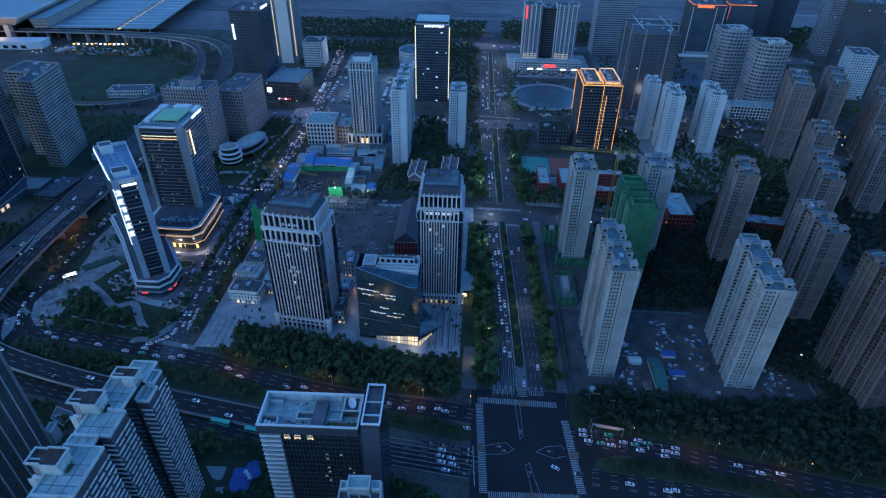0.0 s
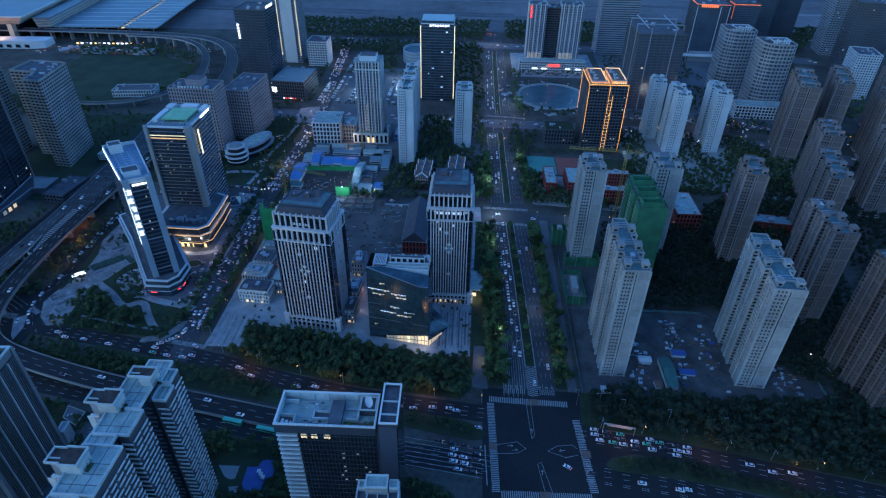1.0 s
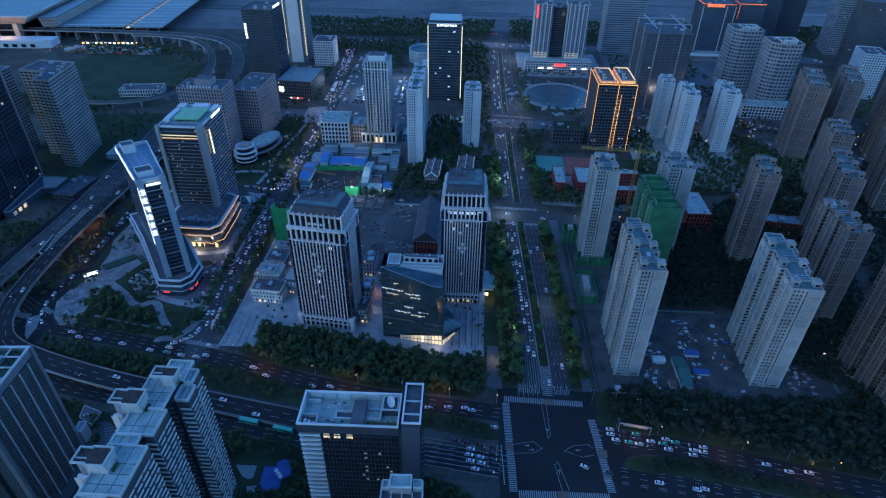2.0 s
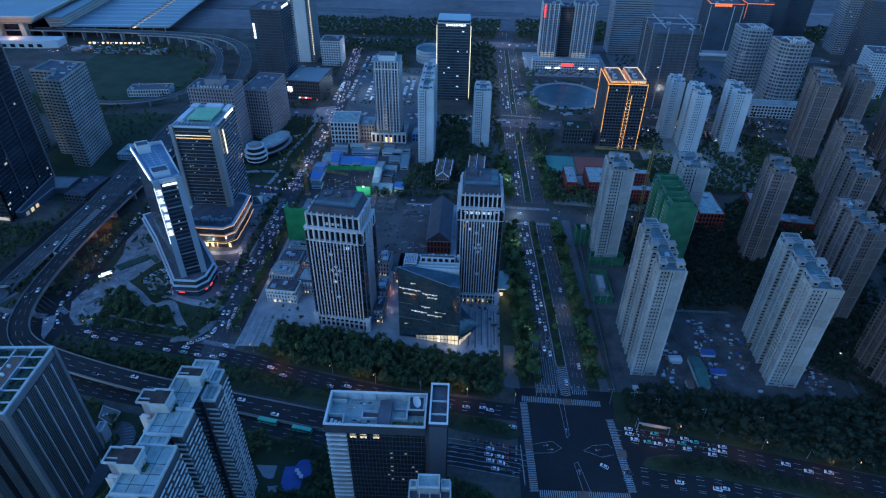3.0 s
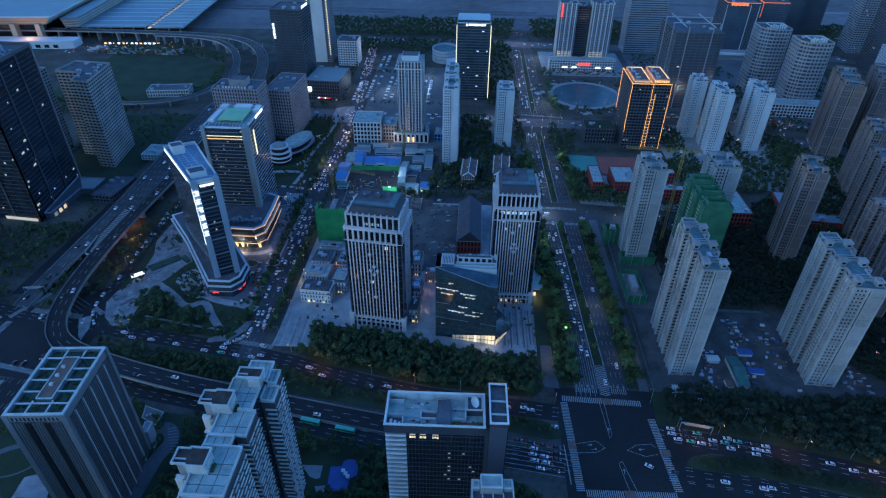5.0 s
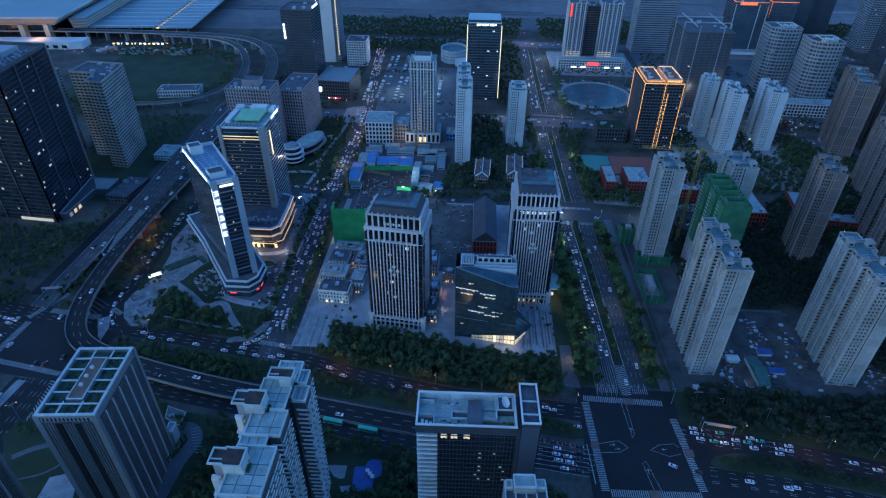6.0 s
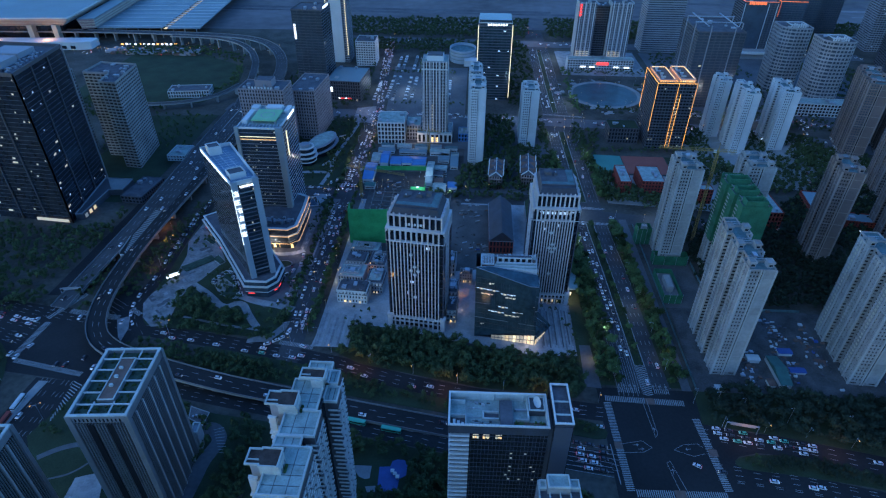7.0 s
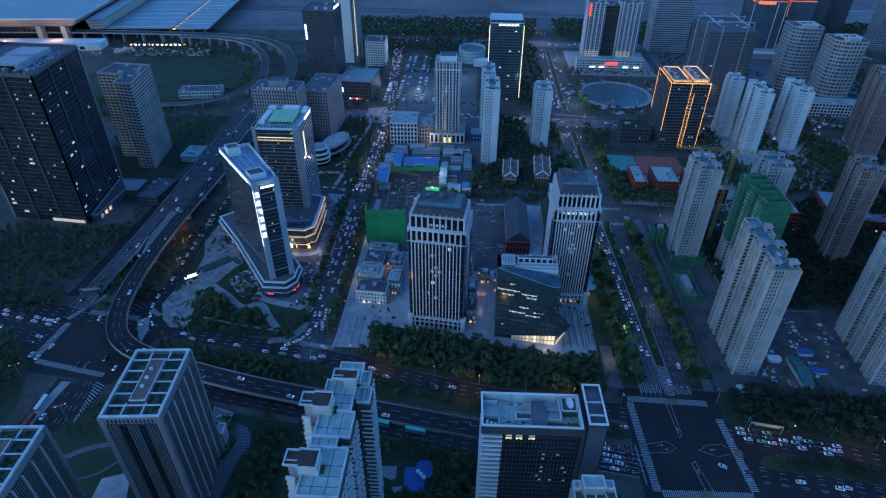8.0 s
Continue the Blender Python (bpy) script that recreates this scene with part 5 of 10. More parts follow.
def glass_wedge():
    """Dark glass block: slanting front eaves, a lighter roof facet, a furnished roof terrace, a bright glazed foot and a low flared lobby."""
    ob = thing("glass_pavilion_block", "dark teal glass block with a slanting roofline and bright glazed foot", "building", (0, 0, 0))
    low = [(-103.5, 304, 1.0), (-82, 300.8, 7.5), (-61.6, 297.6, 9.5), (-61, 331, 9.0), (-103, 331, 1.0)]
    high = [(-104.2, 311.5, 56.3), (-86, 306.6, 52.6), (-68, 301.8, 49.0), (-62, 331, 48.6), (-104, 331, 54.0)]
    right = (-62, 302.2, 48.4)
    fm = Form()
    fm.v += low + high + [right]
    fm.f += [(0, 1, 6, 5), (1, 2, 7, 6), (2, 10, 7), (2, 3, 8, 10), (3, 4, 9, 8), (4, 0, 5, 9), (4, 3, 2, 1, 0)]
    part("glass_skin", fm, TEALGLASS, ob)
    inner = [(-62.4, 313, 50.3), (-95, 314.5, 55.4)]
    facet = Form()
    facet.v += [high[0], high[1], high[2], right, inner[0], inner[1]]
    facet.f += [(0, 1, 5), (1, 2, 4, 5), (2, 3, 4)]
    facet.v += [(x, y, z - 0.4) for x, y, z in facet.v]
    facet.f += [(11, 7, 6), (11, 10, 8, 7), (10, 9, 8)]
    part("roof_facet", facet, TEALGLASS, ob, "sloping glazed roof facet")
    rim = Form()
    for a, c in ((high[0], high[1]), (high[1], high[2]), (high[2], right), (high[0], inner[1]), (inner[1], inner[0])):
        rim.tube(a, c, 0.22, sides=4)
    part("eaves_rail", rim, STEEL, ob)
    part("core", Form().box(-101, -64, 314, 330, 0.2, 47), SHADEBLACK, ob)

    def at(u, z):
        """The point of the front at height z, u of the way along it, just clear of the glass."""
        k = 0 if u < 0.5 else 1
        w = u * 2 - k
        p, q = (tuple(a + (b - a) * w for a, b in zip(row[k], row[k + 1])) for row in (low, high[:2] + [right]))
        f = min(1.0, max(0.0, (z - p[2]) / (q[2] - p[2])))
        return tuple(a + (b - a) * f - (0.45 if i == 1 else 0) for i, (a, b) in enumerate(zip(p, q)))

    for k in range(1, 12):               # floor lines and slim mullions on the front and the side
        z = 6 + k * 3.9
        ln = Form().tube(at(0.0, z), at(1.0, z), 0.10, sides=4)
        ln.tube((-61.5, 299 + z * 0.09, z), (-61.3, 331, z), 0.10, sides=4)
        part("floor_line", ln, DARK if k % 3 else STEEL, ob)
    for k in range(1, 24):
        part("mullion", Form().tube(at(k / 24, 9), at(k / 24, 48), 0.06, sides=4), DARK, ob)
    deckp = [(-101, 316), (-63, 314.5), (-62.6, 330.5), (-101, 330.5)]
    part("terrace_body", Form().prism(inset(deckp, 0.6), 44, 52), DARK, ob)
    part("terrace_floor", Form().prism(inset(deckp, 0.7), 52, 52.3), TERRACE, ob, "brown terrace deck")
    part("terrace_rim", Form().ring(deckp, inset(deckp, 0.6), 48, 53.4), PALE, ob)
    for k in range(5):                   # pale stepped rows along the front of the terrace
        part("terrace_step", Form().box(-93 + k * 0.6, -63.4, 314.9 + k * 1.5, 315.6 + k * 1.5, 52.2, 53.2 + k * 0.25), (PALE, ROOF)[k % 2], ob)
    part("plant_room", Form().box(-90, -66, 323.5, 326.5, 52, 56.5), PALE, ob)
    for k in range(6):
        part("room_opening", Form().box(-89 + k * 4, -86.6 + k * 4, 323.3, 323.6, 53, 55.6), GLASS, ob)
    part("room_top", Form().box(-89.4, -66.6, 324, 326, 56.5, 56.7), ROOFDARK, ob)
    for k in range(9):
        part("roof_unit", Form().box(-88 + k * 2.9, -86.2 + k * 2.9, 327.4, 329.4, 52.2, 54.6 + (k * 7 % 3) * 0.5), (PALE, STEEL, PALE)[k % 3], ob)
    for k in range(8):
        part("louvre", Form().box(-100.4 + k * 1.05, -99.9 + k * 1.05, 318, 329, 54.4, 54.8), PALE, ob)
    part("louvre_frame", Form().ring(rect(-100.8, -92, 317.6, 329.4), rect(-100.4, -92.4, 318, 329), 54.2, 55.0), PALE, ob)
    for u0, u1, z, m in ((0.02, 0.42, 41.5, COOL), (0.44, 0.80, 40.0, COOL), (0.10, 0.32, 38.0, DIM), (0.52, 0.74, 37.6, DIM), (0.40, 0.56, 29.5, COOL), (0.62, 0.80, 26.5, COOL), (0.22, 0.50, 25.0, COOL), (0.50, 0.74, 23.6, DIM), (0.24, 0.34, 46.5, DIM), (0.10, 0.16, 13.5, GLIM), (0.84, 0.96, 33.0, GLIM), (0.84, 0.93, 45.0, GLIM)):
        bits = max(2, round((u1 - u0) / 0.055))
        for s in range(bits):
            a, c = at(u0 + (u1 - u0) * s / bits, z), at(u0 + (u1 - u0) * (s + 0.8) / bits, z)
            h = (0.9, 0.5, 1.2, 0.6)[(s * 3 + bits) % 4]
            part("lit_ceiling", Form().beam((a[0], a[1] - 0.16), (c[0], c[1] - 0.16), 0.1, z - h, z), m if (s * 5 + bits) % 4 else DIM, ob)
    foot = inset([(-102.5, 305), (-61.8, 298.6), (-61.5, 330), (-102, 330)], 0.6)
    part("dark_hall", Form().prism(foot, 0, 7.2), SHADEBLACK, ob)
    a, c = Vector((-101.6, 304.2)), Vector((-61.8, 297.9))
    for i in range(16):                  # the glazed foot: a bay between each pair of mullions, lit towards the corner
        p, q = a + (c - a) * (i / 16), a + (c - a) * ((i + 1) / 16)
        h = 2.0 + 7.0 * i / 16
        part("foot_mullion", Form().tube((p.x, p.y, 0), (p.x, p.y, h), 0.14, sides=4), DARK, ob)
        if i >= 4:
            for z0, z1 in ((0.3, h * 0.45), (h * 0.52, h)):
                part("lit_bay", Form().beam((p.x + 0.15, p.y + 0.3), (q.x - 0.15, q.y + 0.3), 0.1, z0, z1), (GLIM, DIM, WARMDIM, DIM, YLINE, DIM)[i % 6] if i > 6 else GLIM, ob, "bright glazed bay at the foot")
    part("foot_transom", Form().tube((a.x, a.y - 0.05, 1.2), (c.x, c.y - 0.05, 4.4), 0.16, sides=4), DARK, ob)
    lobby = Form()                       # the flared lobby: sloping glass from the corner down to the plaza
    lobby.v += [(-61.4, 298.2, 9.2), (-61.0, 297.8, 0.15), (-47.8, 319.5, 0.15), (-60.8, 329, 9.2), (-60.8, 329, 0.15)]
    lobby.f += [(0, 1, 2), (0, 2, 3), (3, 2, 4), (1, 4, 2), (0, 3, 4, 1)]
    part("lobby_glass", lobby, TEALGLASS, ob, "dark glass lobby flaring to the plaza")
    for k in range(5):
        f0, f1 = k / 8, (k + 0.85) / 8
        pts = [(-61.2 + 13.3 * f, 297.6 + 21.5 * f) for f in (f0, f1)]
        part("lobby_lamp", Form().beam(pts[0], pts[1], 0.1, 0.4, 5.0 - 0.8 * k), WARMDIM if k % 2 == 0 else DIM, ob, "lit lobby pane")
    for k in range(7):
        f = k / 6
        part("lobby_rib", Form().tube((-61.2, 298 + 31 * f * 0.98, 9.3), (-61 + 13.2 * (1 - abs(f - 0.7)), 298 + 21.5 * min(1, f + 0.25), 0.3), 0.12, sides=4), STEEL, ob)


glass_wedge()


def gable_house(x, y, w, l, h, turn, wall, roofm, label, group="", dormers=2):
    ob = thing("gabled_house", label, "house", (x, y, 0), turn, group)
    part("wall", storey(rect(0, w, 0, l), h / 2, 1.0, 3, 1.2, 0.3, 0.4), wall, ob)
    part("wall", storey(rect(0, w, 0, l), h / 2, 1.0, 3, 1.2, 0.3, 0.4), wall, ob, "", (0, 0, h / 2))
    part("glazing", Form().box(0.3, w - 0.3, 0.3, l - 0.3, 0, h), GLASS, ob)
    fm = Form()
    r = w * 0.45
    fm.v += [(-0.5, -0.5, h), (w + 0.5, -0.5, h), (w + 0.5, l + 0.5, h), (-0.5, l + 0.5, h), (w / 2, -0.5, h + r), (w / 2, l + 0.5, h + r)]
    fm.f += [(0, 1, 4), (2, 3, 5), (1, 2, 5, 4), (3, 0, 4, 5), (0, 3, 2, 1)]
    part("roof", fm, roofm, ob)
    trim = rect(-0.6, w + 0.6, -0.6, l + 0.6)
    part("eaves_trim", Form().ring(trim, inset(trim, 0.5), h - 0.6, h + 0.15), WHITE if wall is BROWN else GREY, ob)
    for k in range(dormers):
        yy = l * (k + 0.7) / (dormers + 0.4)
        part("dormer", Form().box(w * 0.68, w + 0.1, yy - 0.9, yy + 0.9, h, h + r * 0.6), WHITE if wall is BROWN else wall, ob)
        part("gable_dormer", Form().box(-0.1, w * 0.32, yy - 0.9, yy + 0.9, h, h + r * 0.6), WHITE if wall is BROWN else wall, ob)
    return ob


def flat_house(x, y, w, l, h, floors, turn, wall, label, roofm=None, lit=2, seed=0, group="", pitch=3.4):
    return tower("low_building", label, "building", rect(0, w, 0, l), h, floors, wall, GLASS, (x, y, 0), turn, group, sill=1.0, pitch=pitch, pier=1.3, parapet=0.9, plant=3, lit=lit, seed=seed, roof=roofm, lamp=WARMDIM)


# shops between the street and the columned tower
shop_rng = random.Random(21)
for k, (x, y, w, l, h, lab) in enumerate(((-208, 336, 23, 14, 11, "white arcaded shop building with a dark mansard roof"), (-210, 352, 20, 16, 13, "white shop building with a flat terrace roof"), (-188, 348, 13, 18, 10, "low white shop with lit windows"), (-208, 372, 16, 14, 12, "stone-faced shop with roof terraces"), (-190, 372, 14, 20, 9, "low shop building with roof plant"), (-208, 392, 24, 12, 10, "pale low building behind the shops"), (-124, 318, 7, 16, 11, "narrow white shop beside the tower"), (-125, 338, 8, 16, 12, "small stone shop with lit front"), (-129, 374, 9, 17, 12, "small shop with a green roof terrace"), (-116, 366, 10, 8, 8, "low shop across the lane with lit front"), (-104, 356, 10, 14, 9, "low shop behind the glass block"))):
    wall = (WHITE, BARE, FLANKSTONE, GREY)[0 if k == 0 else 1 + k % 3]
    ob = flat_house(x, y, w, l, h, 3, -4, wall, lab, GARDEN if k == 8 else ROOF if k in (1, 5) else ROOFDARK, 4, k, "court shops", 2.2)
    for s in range(5):
        if (s + k) % 3:
            part("shop_front", Form().box(1.5 + s * w / 6, 1.5 + (s + 0.4) * w / 6, -0.05, 0.2, 0.5, 2.4), WARM if s == 1 else WARMDIM, ob, "lit shop window")
    bits, top = Form(), h + (1.8 if k in (0, 2, 3, 6, 7) else 0.2)
    for q in range(34):                  # roof vents, ducts, seats and parasols
        x0, y0 = shop_rng.uniform(w * 0.16, w * 0.8), shop_rng.uniform(l * 0.16, l * 0.8)
        bits.box(x0, x0 + shop_rng.uniform(0.3, 1.5), y0, y0 + shop_rng.uniform(0.3, 1.5), top, top + shop_rng.uniform(0.3, 1.1))
    tagged(part("roof_clutter", bits, (ROOFDARK, STEEL, BARE)[k % 3], ob, "roof vents and terrace seats"), "roof vents and terrace seats", kind="stuff")
    if k in (0, 2, 3, 6, 7):             # a dark mansard with a pale flat top
        e = rect(-0.3, w + 0.3, -0.3, l + 0.3)
        part("mansard_roof", Form().prism(e, h - 2.4, h + 1.6, 0.82), ROOFDARK, ob, "dark mansard roof")
        part("mansard_top", Form().box(w * 0.14, w * 0.86, l * 0.14, l * 0.86, h + 1.6, h + 1.8), ROOFDARK if k != 2 else ROOF, ob)
        for q in range(int(w / 2.6)):
            part("dormer", Form().box(0.6 + q * 2.6, 1.9 + q * 2.6, -0.3, 1.0, h - 2.0, h + 0.2), WHITE, ob)
    else:
        t0, t1, u0, u1 = w * 0.15, w * 0.8, l * 0.2, l * 0.85
        part("terrace_wall", Form().ring(rect(t0, t1, u0, u1), rect(t0 + 0.3, t1 - 0.3, u0 + 0.3, u1 - 0.3), h, h + 1.5), wall, ob)
        part("terrace_frame", Form().box(t0 + 1, t1 - 1, u0 + 1, u0 + 1.25, h + 1.5, h + 1.8).box(t0 + 1, t1 - 1, u1 - 1.25, u1 - 1, h + 1.5, h + 1.8).box(t0 + 1, t0 + 1.25, u0 + 1, u1 - 1, h + 1.5, h + 1.8).box(t1 - 1.25, t1 - 1, u0 + 1, u1 - 1, h + 1.5, h + 1.8), WHITE, ob)
        part("roof_light", Form().box(w * 0.3, w * 0.6, l * 0.35, l * 0.65, h + 0.2, h + 1.0), GLASS, ob)
        part("terrace_lamp", Form().box(w * 0.1, w * 0.1 + 0.4, l * 0.1, l * 0.1 + 0.4, h + 0.2, h + 1.2), WARM, ob, "small warm terrace lamp")
gable_house(-92, 408, 20, 62, 13, 0, RED, SLATE, "long brick hall with a dark pitched roof", "", 0)
gable_house(-58, 430, 16, 50, 10, 0, BARE, GRASS, "long low hall with a mossy roof", "", 0)

# ---- west: hotel tower with sign, green-decked tower ----
def sign_hotel():
    """Blade of a tower on a skewed plan: glass front between two smooth pale blades, dark long flank, rounded podium."""
    ob = thing("sign_hotel_tower", "blade-shaped glass hotel tower with a glowing vertical sign", "tower", (0, 0, 0))
    F, R, B, L = Vector((-274, 342)), Vector((-258, 352)), Vector((-297, 407)), Vector((-317, 396))
    plan = [tuple(F), tuple(R), tuple(B), tuple(L)]
    H = 94
    part("glazing", Form().prism(inset(plan, 0.6), 0, H), BLUEGLASS, ob)
    data = Form().ring(inset(plan, 0.45), inset(plan, 0.8), 0, 0.3).mesh("floor_band", DARK)
    for i in range(26):
        part("floor_band", data, DARK, ob, "", (0, 0, 8 + i * 3.3))
        a, c = F + (R - F) * 0.24, F + (R - F) * 0.78
        part("front_band", Form().beam((a.x + 0.2, a.y - 0.3), (c.x + 0.2, c.y - 0.3), 0.5, 0, 0.7), PANEL if i % 4 else GREY, ob, "", (0, 0, 8 + i * 3.3))
    front = (R - F).normalized()
    side = (L - F).normalized()
    back = Vector((-front.y, front.x))
    for p, d in ((F, 1), (R, -1)):       # smooth blades at both corners of the front
        q = p + front * (4.2 * d)
        out = -back * 0.9
        pts = [p + out, q + out, q + back * 1.5, p + back * 1.5] if d > 0 else [q + out, p + out, p + back * 6, q + back * 1.5]
        part("blade", Form().prism([tuple(v) for v in pts], 0, H + 3), BLADE, ob, "smooth pale metal blade")
    part("parapet", Form().ring(plan, inset(plan, 0.8), H, H + 3), PALE, ob)
    part("roof", Form().prism(inset(plan, 0.8), H, H + 0.5), DECKBLUE, ob, "blue roof deck")
    spine = -side
    for k in range(15):                  # seams of the roof deck
        p = L + spine * (2 + k * 4.2) + front * 1.2
        part("deck_seam", Form().beam(tuple(p), tuple(p + front * 15.5), 0.25, H + 0.5, H + 0.62), PALE, ob)
    for k in range(1, 4):
        p = L + front * (k * 4.6) + spine * 1.5
        part("deck_seam", Form().beam(tuple(p), tuple(p + spine * 60), 0.25, H + 0.5, H + 0.66), PALE, ob)
    for u, w, l, h in ((6, 9, 9, 6.5), (50, 11, 10, 4)):
        p = L + spine * u + front * 3
        box4 = [p, p + front * w, p + front * w + spine * l, p + spine * l]
        box4 = [tuple(v) for v in reversed(box4)]
        part("roof_room", Form().prism(box4, H, H + h), WHITE, ob)
        part("roof_room_top", Form().prism(inset(box4, 0.6), H + h, H + h + 0.25), ROOFDARK, ob)
        part("room_rim", Form().ring(box4, inset(box4, 0.4), H + h, H + h + 0.9), PALE, ob)
    for k in range(10):                  # lit blocks along the long roof edge
        p, q = L + spine * (4 + k * 6.0), L + spine * (8.4 + k * 6.0)
        off = -Vector((-spine.y, spine.x)) * 0.35
        part("edge_lamp", Form().beam(tuple(p + off), tuple(q + off), 0.3, H + 0.9, H + 1.5).beam(tuple(p + off), tuple(p + off + (q - p) * 0.2), 0.3, H + 0.5, H + 2.6).beam(tuple(p + off + (q - p) * 0.6), tuple(p + off + (q - p) * 0.75), 0.3, H + 0.5, H + 2.6), SIGN, ob)
    at = lambda s, o: tuple(F + front * s - back * o)
    part("top_lamp", Form().beam(at(5.5, 0.6), at(15.5, 0.6), 0.4, H - 2.2, H - 0.8), SIGN, ob, "glowing white name band")
    rng = random.Random(6)
    for k in range(6):                   # the upright sign: plain glowing strokes, one block a character
        z = H - 8.0 - k * 6.6
        part("sign_block", Form().beam(at(0.5, 1.3), at(3.7, 1.3), 0.25, z + 3.3, z + 3.75).beam(at(0.5 + rng.choice((0, 1.2)), 1.3), at(3.7, 1.3), 0.25, z + 0.2, z + 0.65).beam(at(1.9, 1.3), at(2.3, 1.3), 0.25, z + 0.65, z + 4.4).beam(at(rng.choice((0.4, 3.0)), 1.3), at(rng.choice((0.9, 3.6)), 1.3), 0.25, z + 0.7, z + 2.6).beam(at(0.9, 1.3), at(3.3, 1.3), 0.25, z + 1.8, z + 2.15), SIGN, ob, "glowing white sign block")
    part("sign_edge", Form().beam(at(-0.35, 0.9), at(-0.05, 0.9), 0.3, H - 48, H - 2), SIGN, ob)
    lit_panes(ob, plan, 26, 3.3, 8, 0.6, 2.6, 0.58, 10, rng, DIM, 0, 0.5)
    pod = [(-279, 337), (-261, 337), (-255, 345), (-255, 362), (-292, 414), (-333, 440), (-347, 428), (-318, 392)]
    for z0, z1, d in ((0.1, 5, 1.0), (6, 10, 0), (11, 14, 1.6)):
        part("podium_floor", Form().prism(inset(pod, d), z0, z1), BLUEGLASS, ob)
        part("podium_band", Form().ring(inset(pod, d - 0.6), inset(pod, d + 0.8), z1, z1 + 1.0), PALE, ob)
    part("podium_roof", Form().prism(inset(pod, 2.2), 14, 14.6), ROOFDARK, ob)
    for k, (a, c) in enumerate(edges(inset(pod, 0.7))):
        n = max(2, int((c - a).length / 6))
        for s in range(n):
            if (s + k) % 2 == 0 and k in (0, 1, 2, 6, 7):
                p, q = a + (c - a) * ((s + 0.2) / n), a + (c - a) * ((s + 0.75) / n)
                part("red_lamp", Form().beam(tuple(p), tuple(q), 0.3, 3.5, 4.1), REDL if k not in (6, 7) or s % 3 == 0 else WARMDIM, ob, "small lit shop sign")


sign_hotel()


def deck_tower():
    """Square glass tower with pale corner blades, a green roof deck and lit top bands; a low podium with orange lines."""
    ob = thing("green_deck_tower", "glass tower with pale corner blades and a green rooftop deck", "tower", (0, 0, 0))
    o = rect(-303, -267, 436, 484)
    H = 95
    part("glazing", Form().prism(inset(o, 0.8), 0, H), BLUEGLASS, ob)
    data = Form().ring(inset(o, 0.5), inset(o, 0.9), 0, 0.4).mesh("floor_band", STEEL)
    for i in range(26):
        part("floor_band", data, STEEL, ob, "", (0, 0, 10 + i * 3.25))
    mull = Form().box(-0.08, 0.08, 436.45, 436.8, 8, H).mesh("mullion", DARK)
    for k in range(14):
        part("mullion", mull, DARK, ob, "", (-300.2 + k * 2.1, 0, 0))
    dots, spots = random.Random(29), Form().box(-0.55, 0.55, 0, 0.1, 0, 0.7).mesh("lit_window", GLIM)
    for k in range(16):
        part("lit_window", spots, GLIM, ob, "", (-299.1 + 2.1 * dots.randrange(13), 436.5, 11.3 + 3.25 * dots.randrange(2, 23)))
    for x0, x1, y0, y1 in ((-304.4, -301.4, 434.6, 437), (-270.6, -266, 434.6, 437.4), (-268, -266, 437.4, 440.5), (-304.4, -302, 478, 485)):
        part("blade", Form().box(x0, x1, y0, y1, 0, H + 2), BLADESTONE, ob, "grey stone blade")
    for z, m in ((H - 7, YLINE), (H - 9.4, ORANGE)):
        part("lit_band", Form().box(-301.2, -270.8, 436.1, 436.5, z, z + 0.4), m, ob, "thin lit band")
    part("lit_band", Form().box(-266.3, -265.9, 448, 450, H - 28, H - 6), YLINE, ob)
    for k in range(7):
        part("roof_sign", Form().box(-266.6, -266.2, 459 + k * 2.8, 460.6 + k * 2.8, H - 0.4 + 0.3 * (k % 2), H + 1.8), SIGN, ob, "glowing roof sign block")
    part("parapet", Form().ring(o, inset(o, 0.8), H, H + 1.6), PALE, ob)
    part("roof", Form().prism(inset(o, 0.8), H, H + 0.3), ROOF, ob)
    part("deck", Form().box(-294, -273, 447, 471, H + 2.5, H + 3.4), HELI, ob, "pale green rooftop deck")
    part("deck_mark", Form().ring([(-283 + 6 * math.cos(i * math.pi / 12), 459 + 6 * math.sin(i * math.pi / 12)) for i in range(24)], [(-283 + 5.2 * math.cos(i * math.pi / 12), 459 + 5.2 * math.sin(i * math.pi / 12)) for i in range(24)], H + 3.4, H + 3.45), PAINT, ob)
    for x, y in ((-293, 448), (-274, 448), (-293, 470), (-274, 470)):
        part("deck_post", Form().box(x - 0.5, x + 0.5, y - 0.5, y + 0.5, H, H + 2.5), STEEL, ob)
    for k in range(12):                  # open steel frame round the deck
        part("deck_frame", Form().box(-302 + k * 2.9, -301.5 + k * 2.9, 437, 444, H + 0.3, H + 1.9), STEEL, ob)
    for x0, x1, y0, y1 in ((-302, -296, 474, 482), (-290, -276, 476, 483), (-272, -268.5, 470, 482), (-301.5, -297, 446, 470)):
        part("roof_room", Form().box(x0, x1, y0, y1, H + 0.3, H + 3.2), PALE, ob)
    rng = random.Random(4)
    lit_panes(ob, o, 26, 3.25, 10, 0.6, 3, 0.78, 16, rng, GLIM, 0, 0.5)
    lit_panes(ob, o, 26, 3.25, 10, 0.6, 3, 0.78, 14, rng, GLIM, 1, 0.5)
    pod = [(-294, 402), (-262, 401), (-256, 407), (-256.5, 436), (-258, 456), (-266, 460), (-302, 460), (-302, 420)]
    podium = thing("shopping_podium", "low glass shopping podium edged with orange light lines", "building")
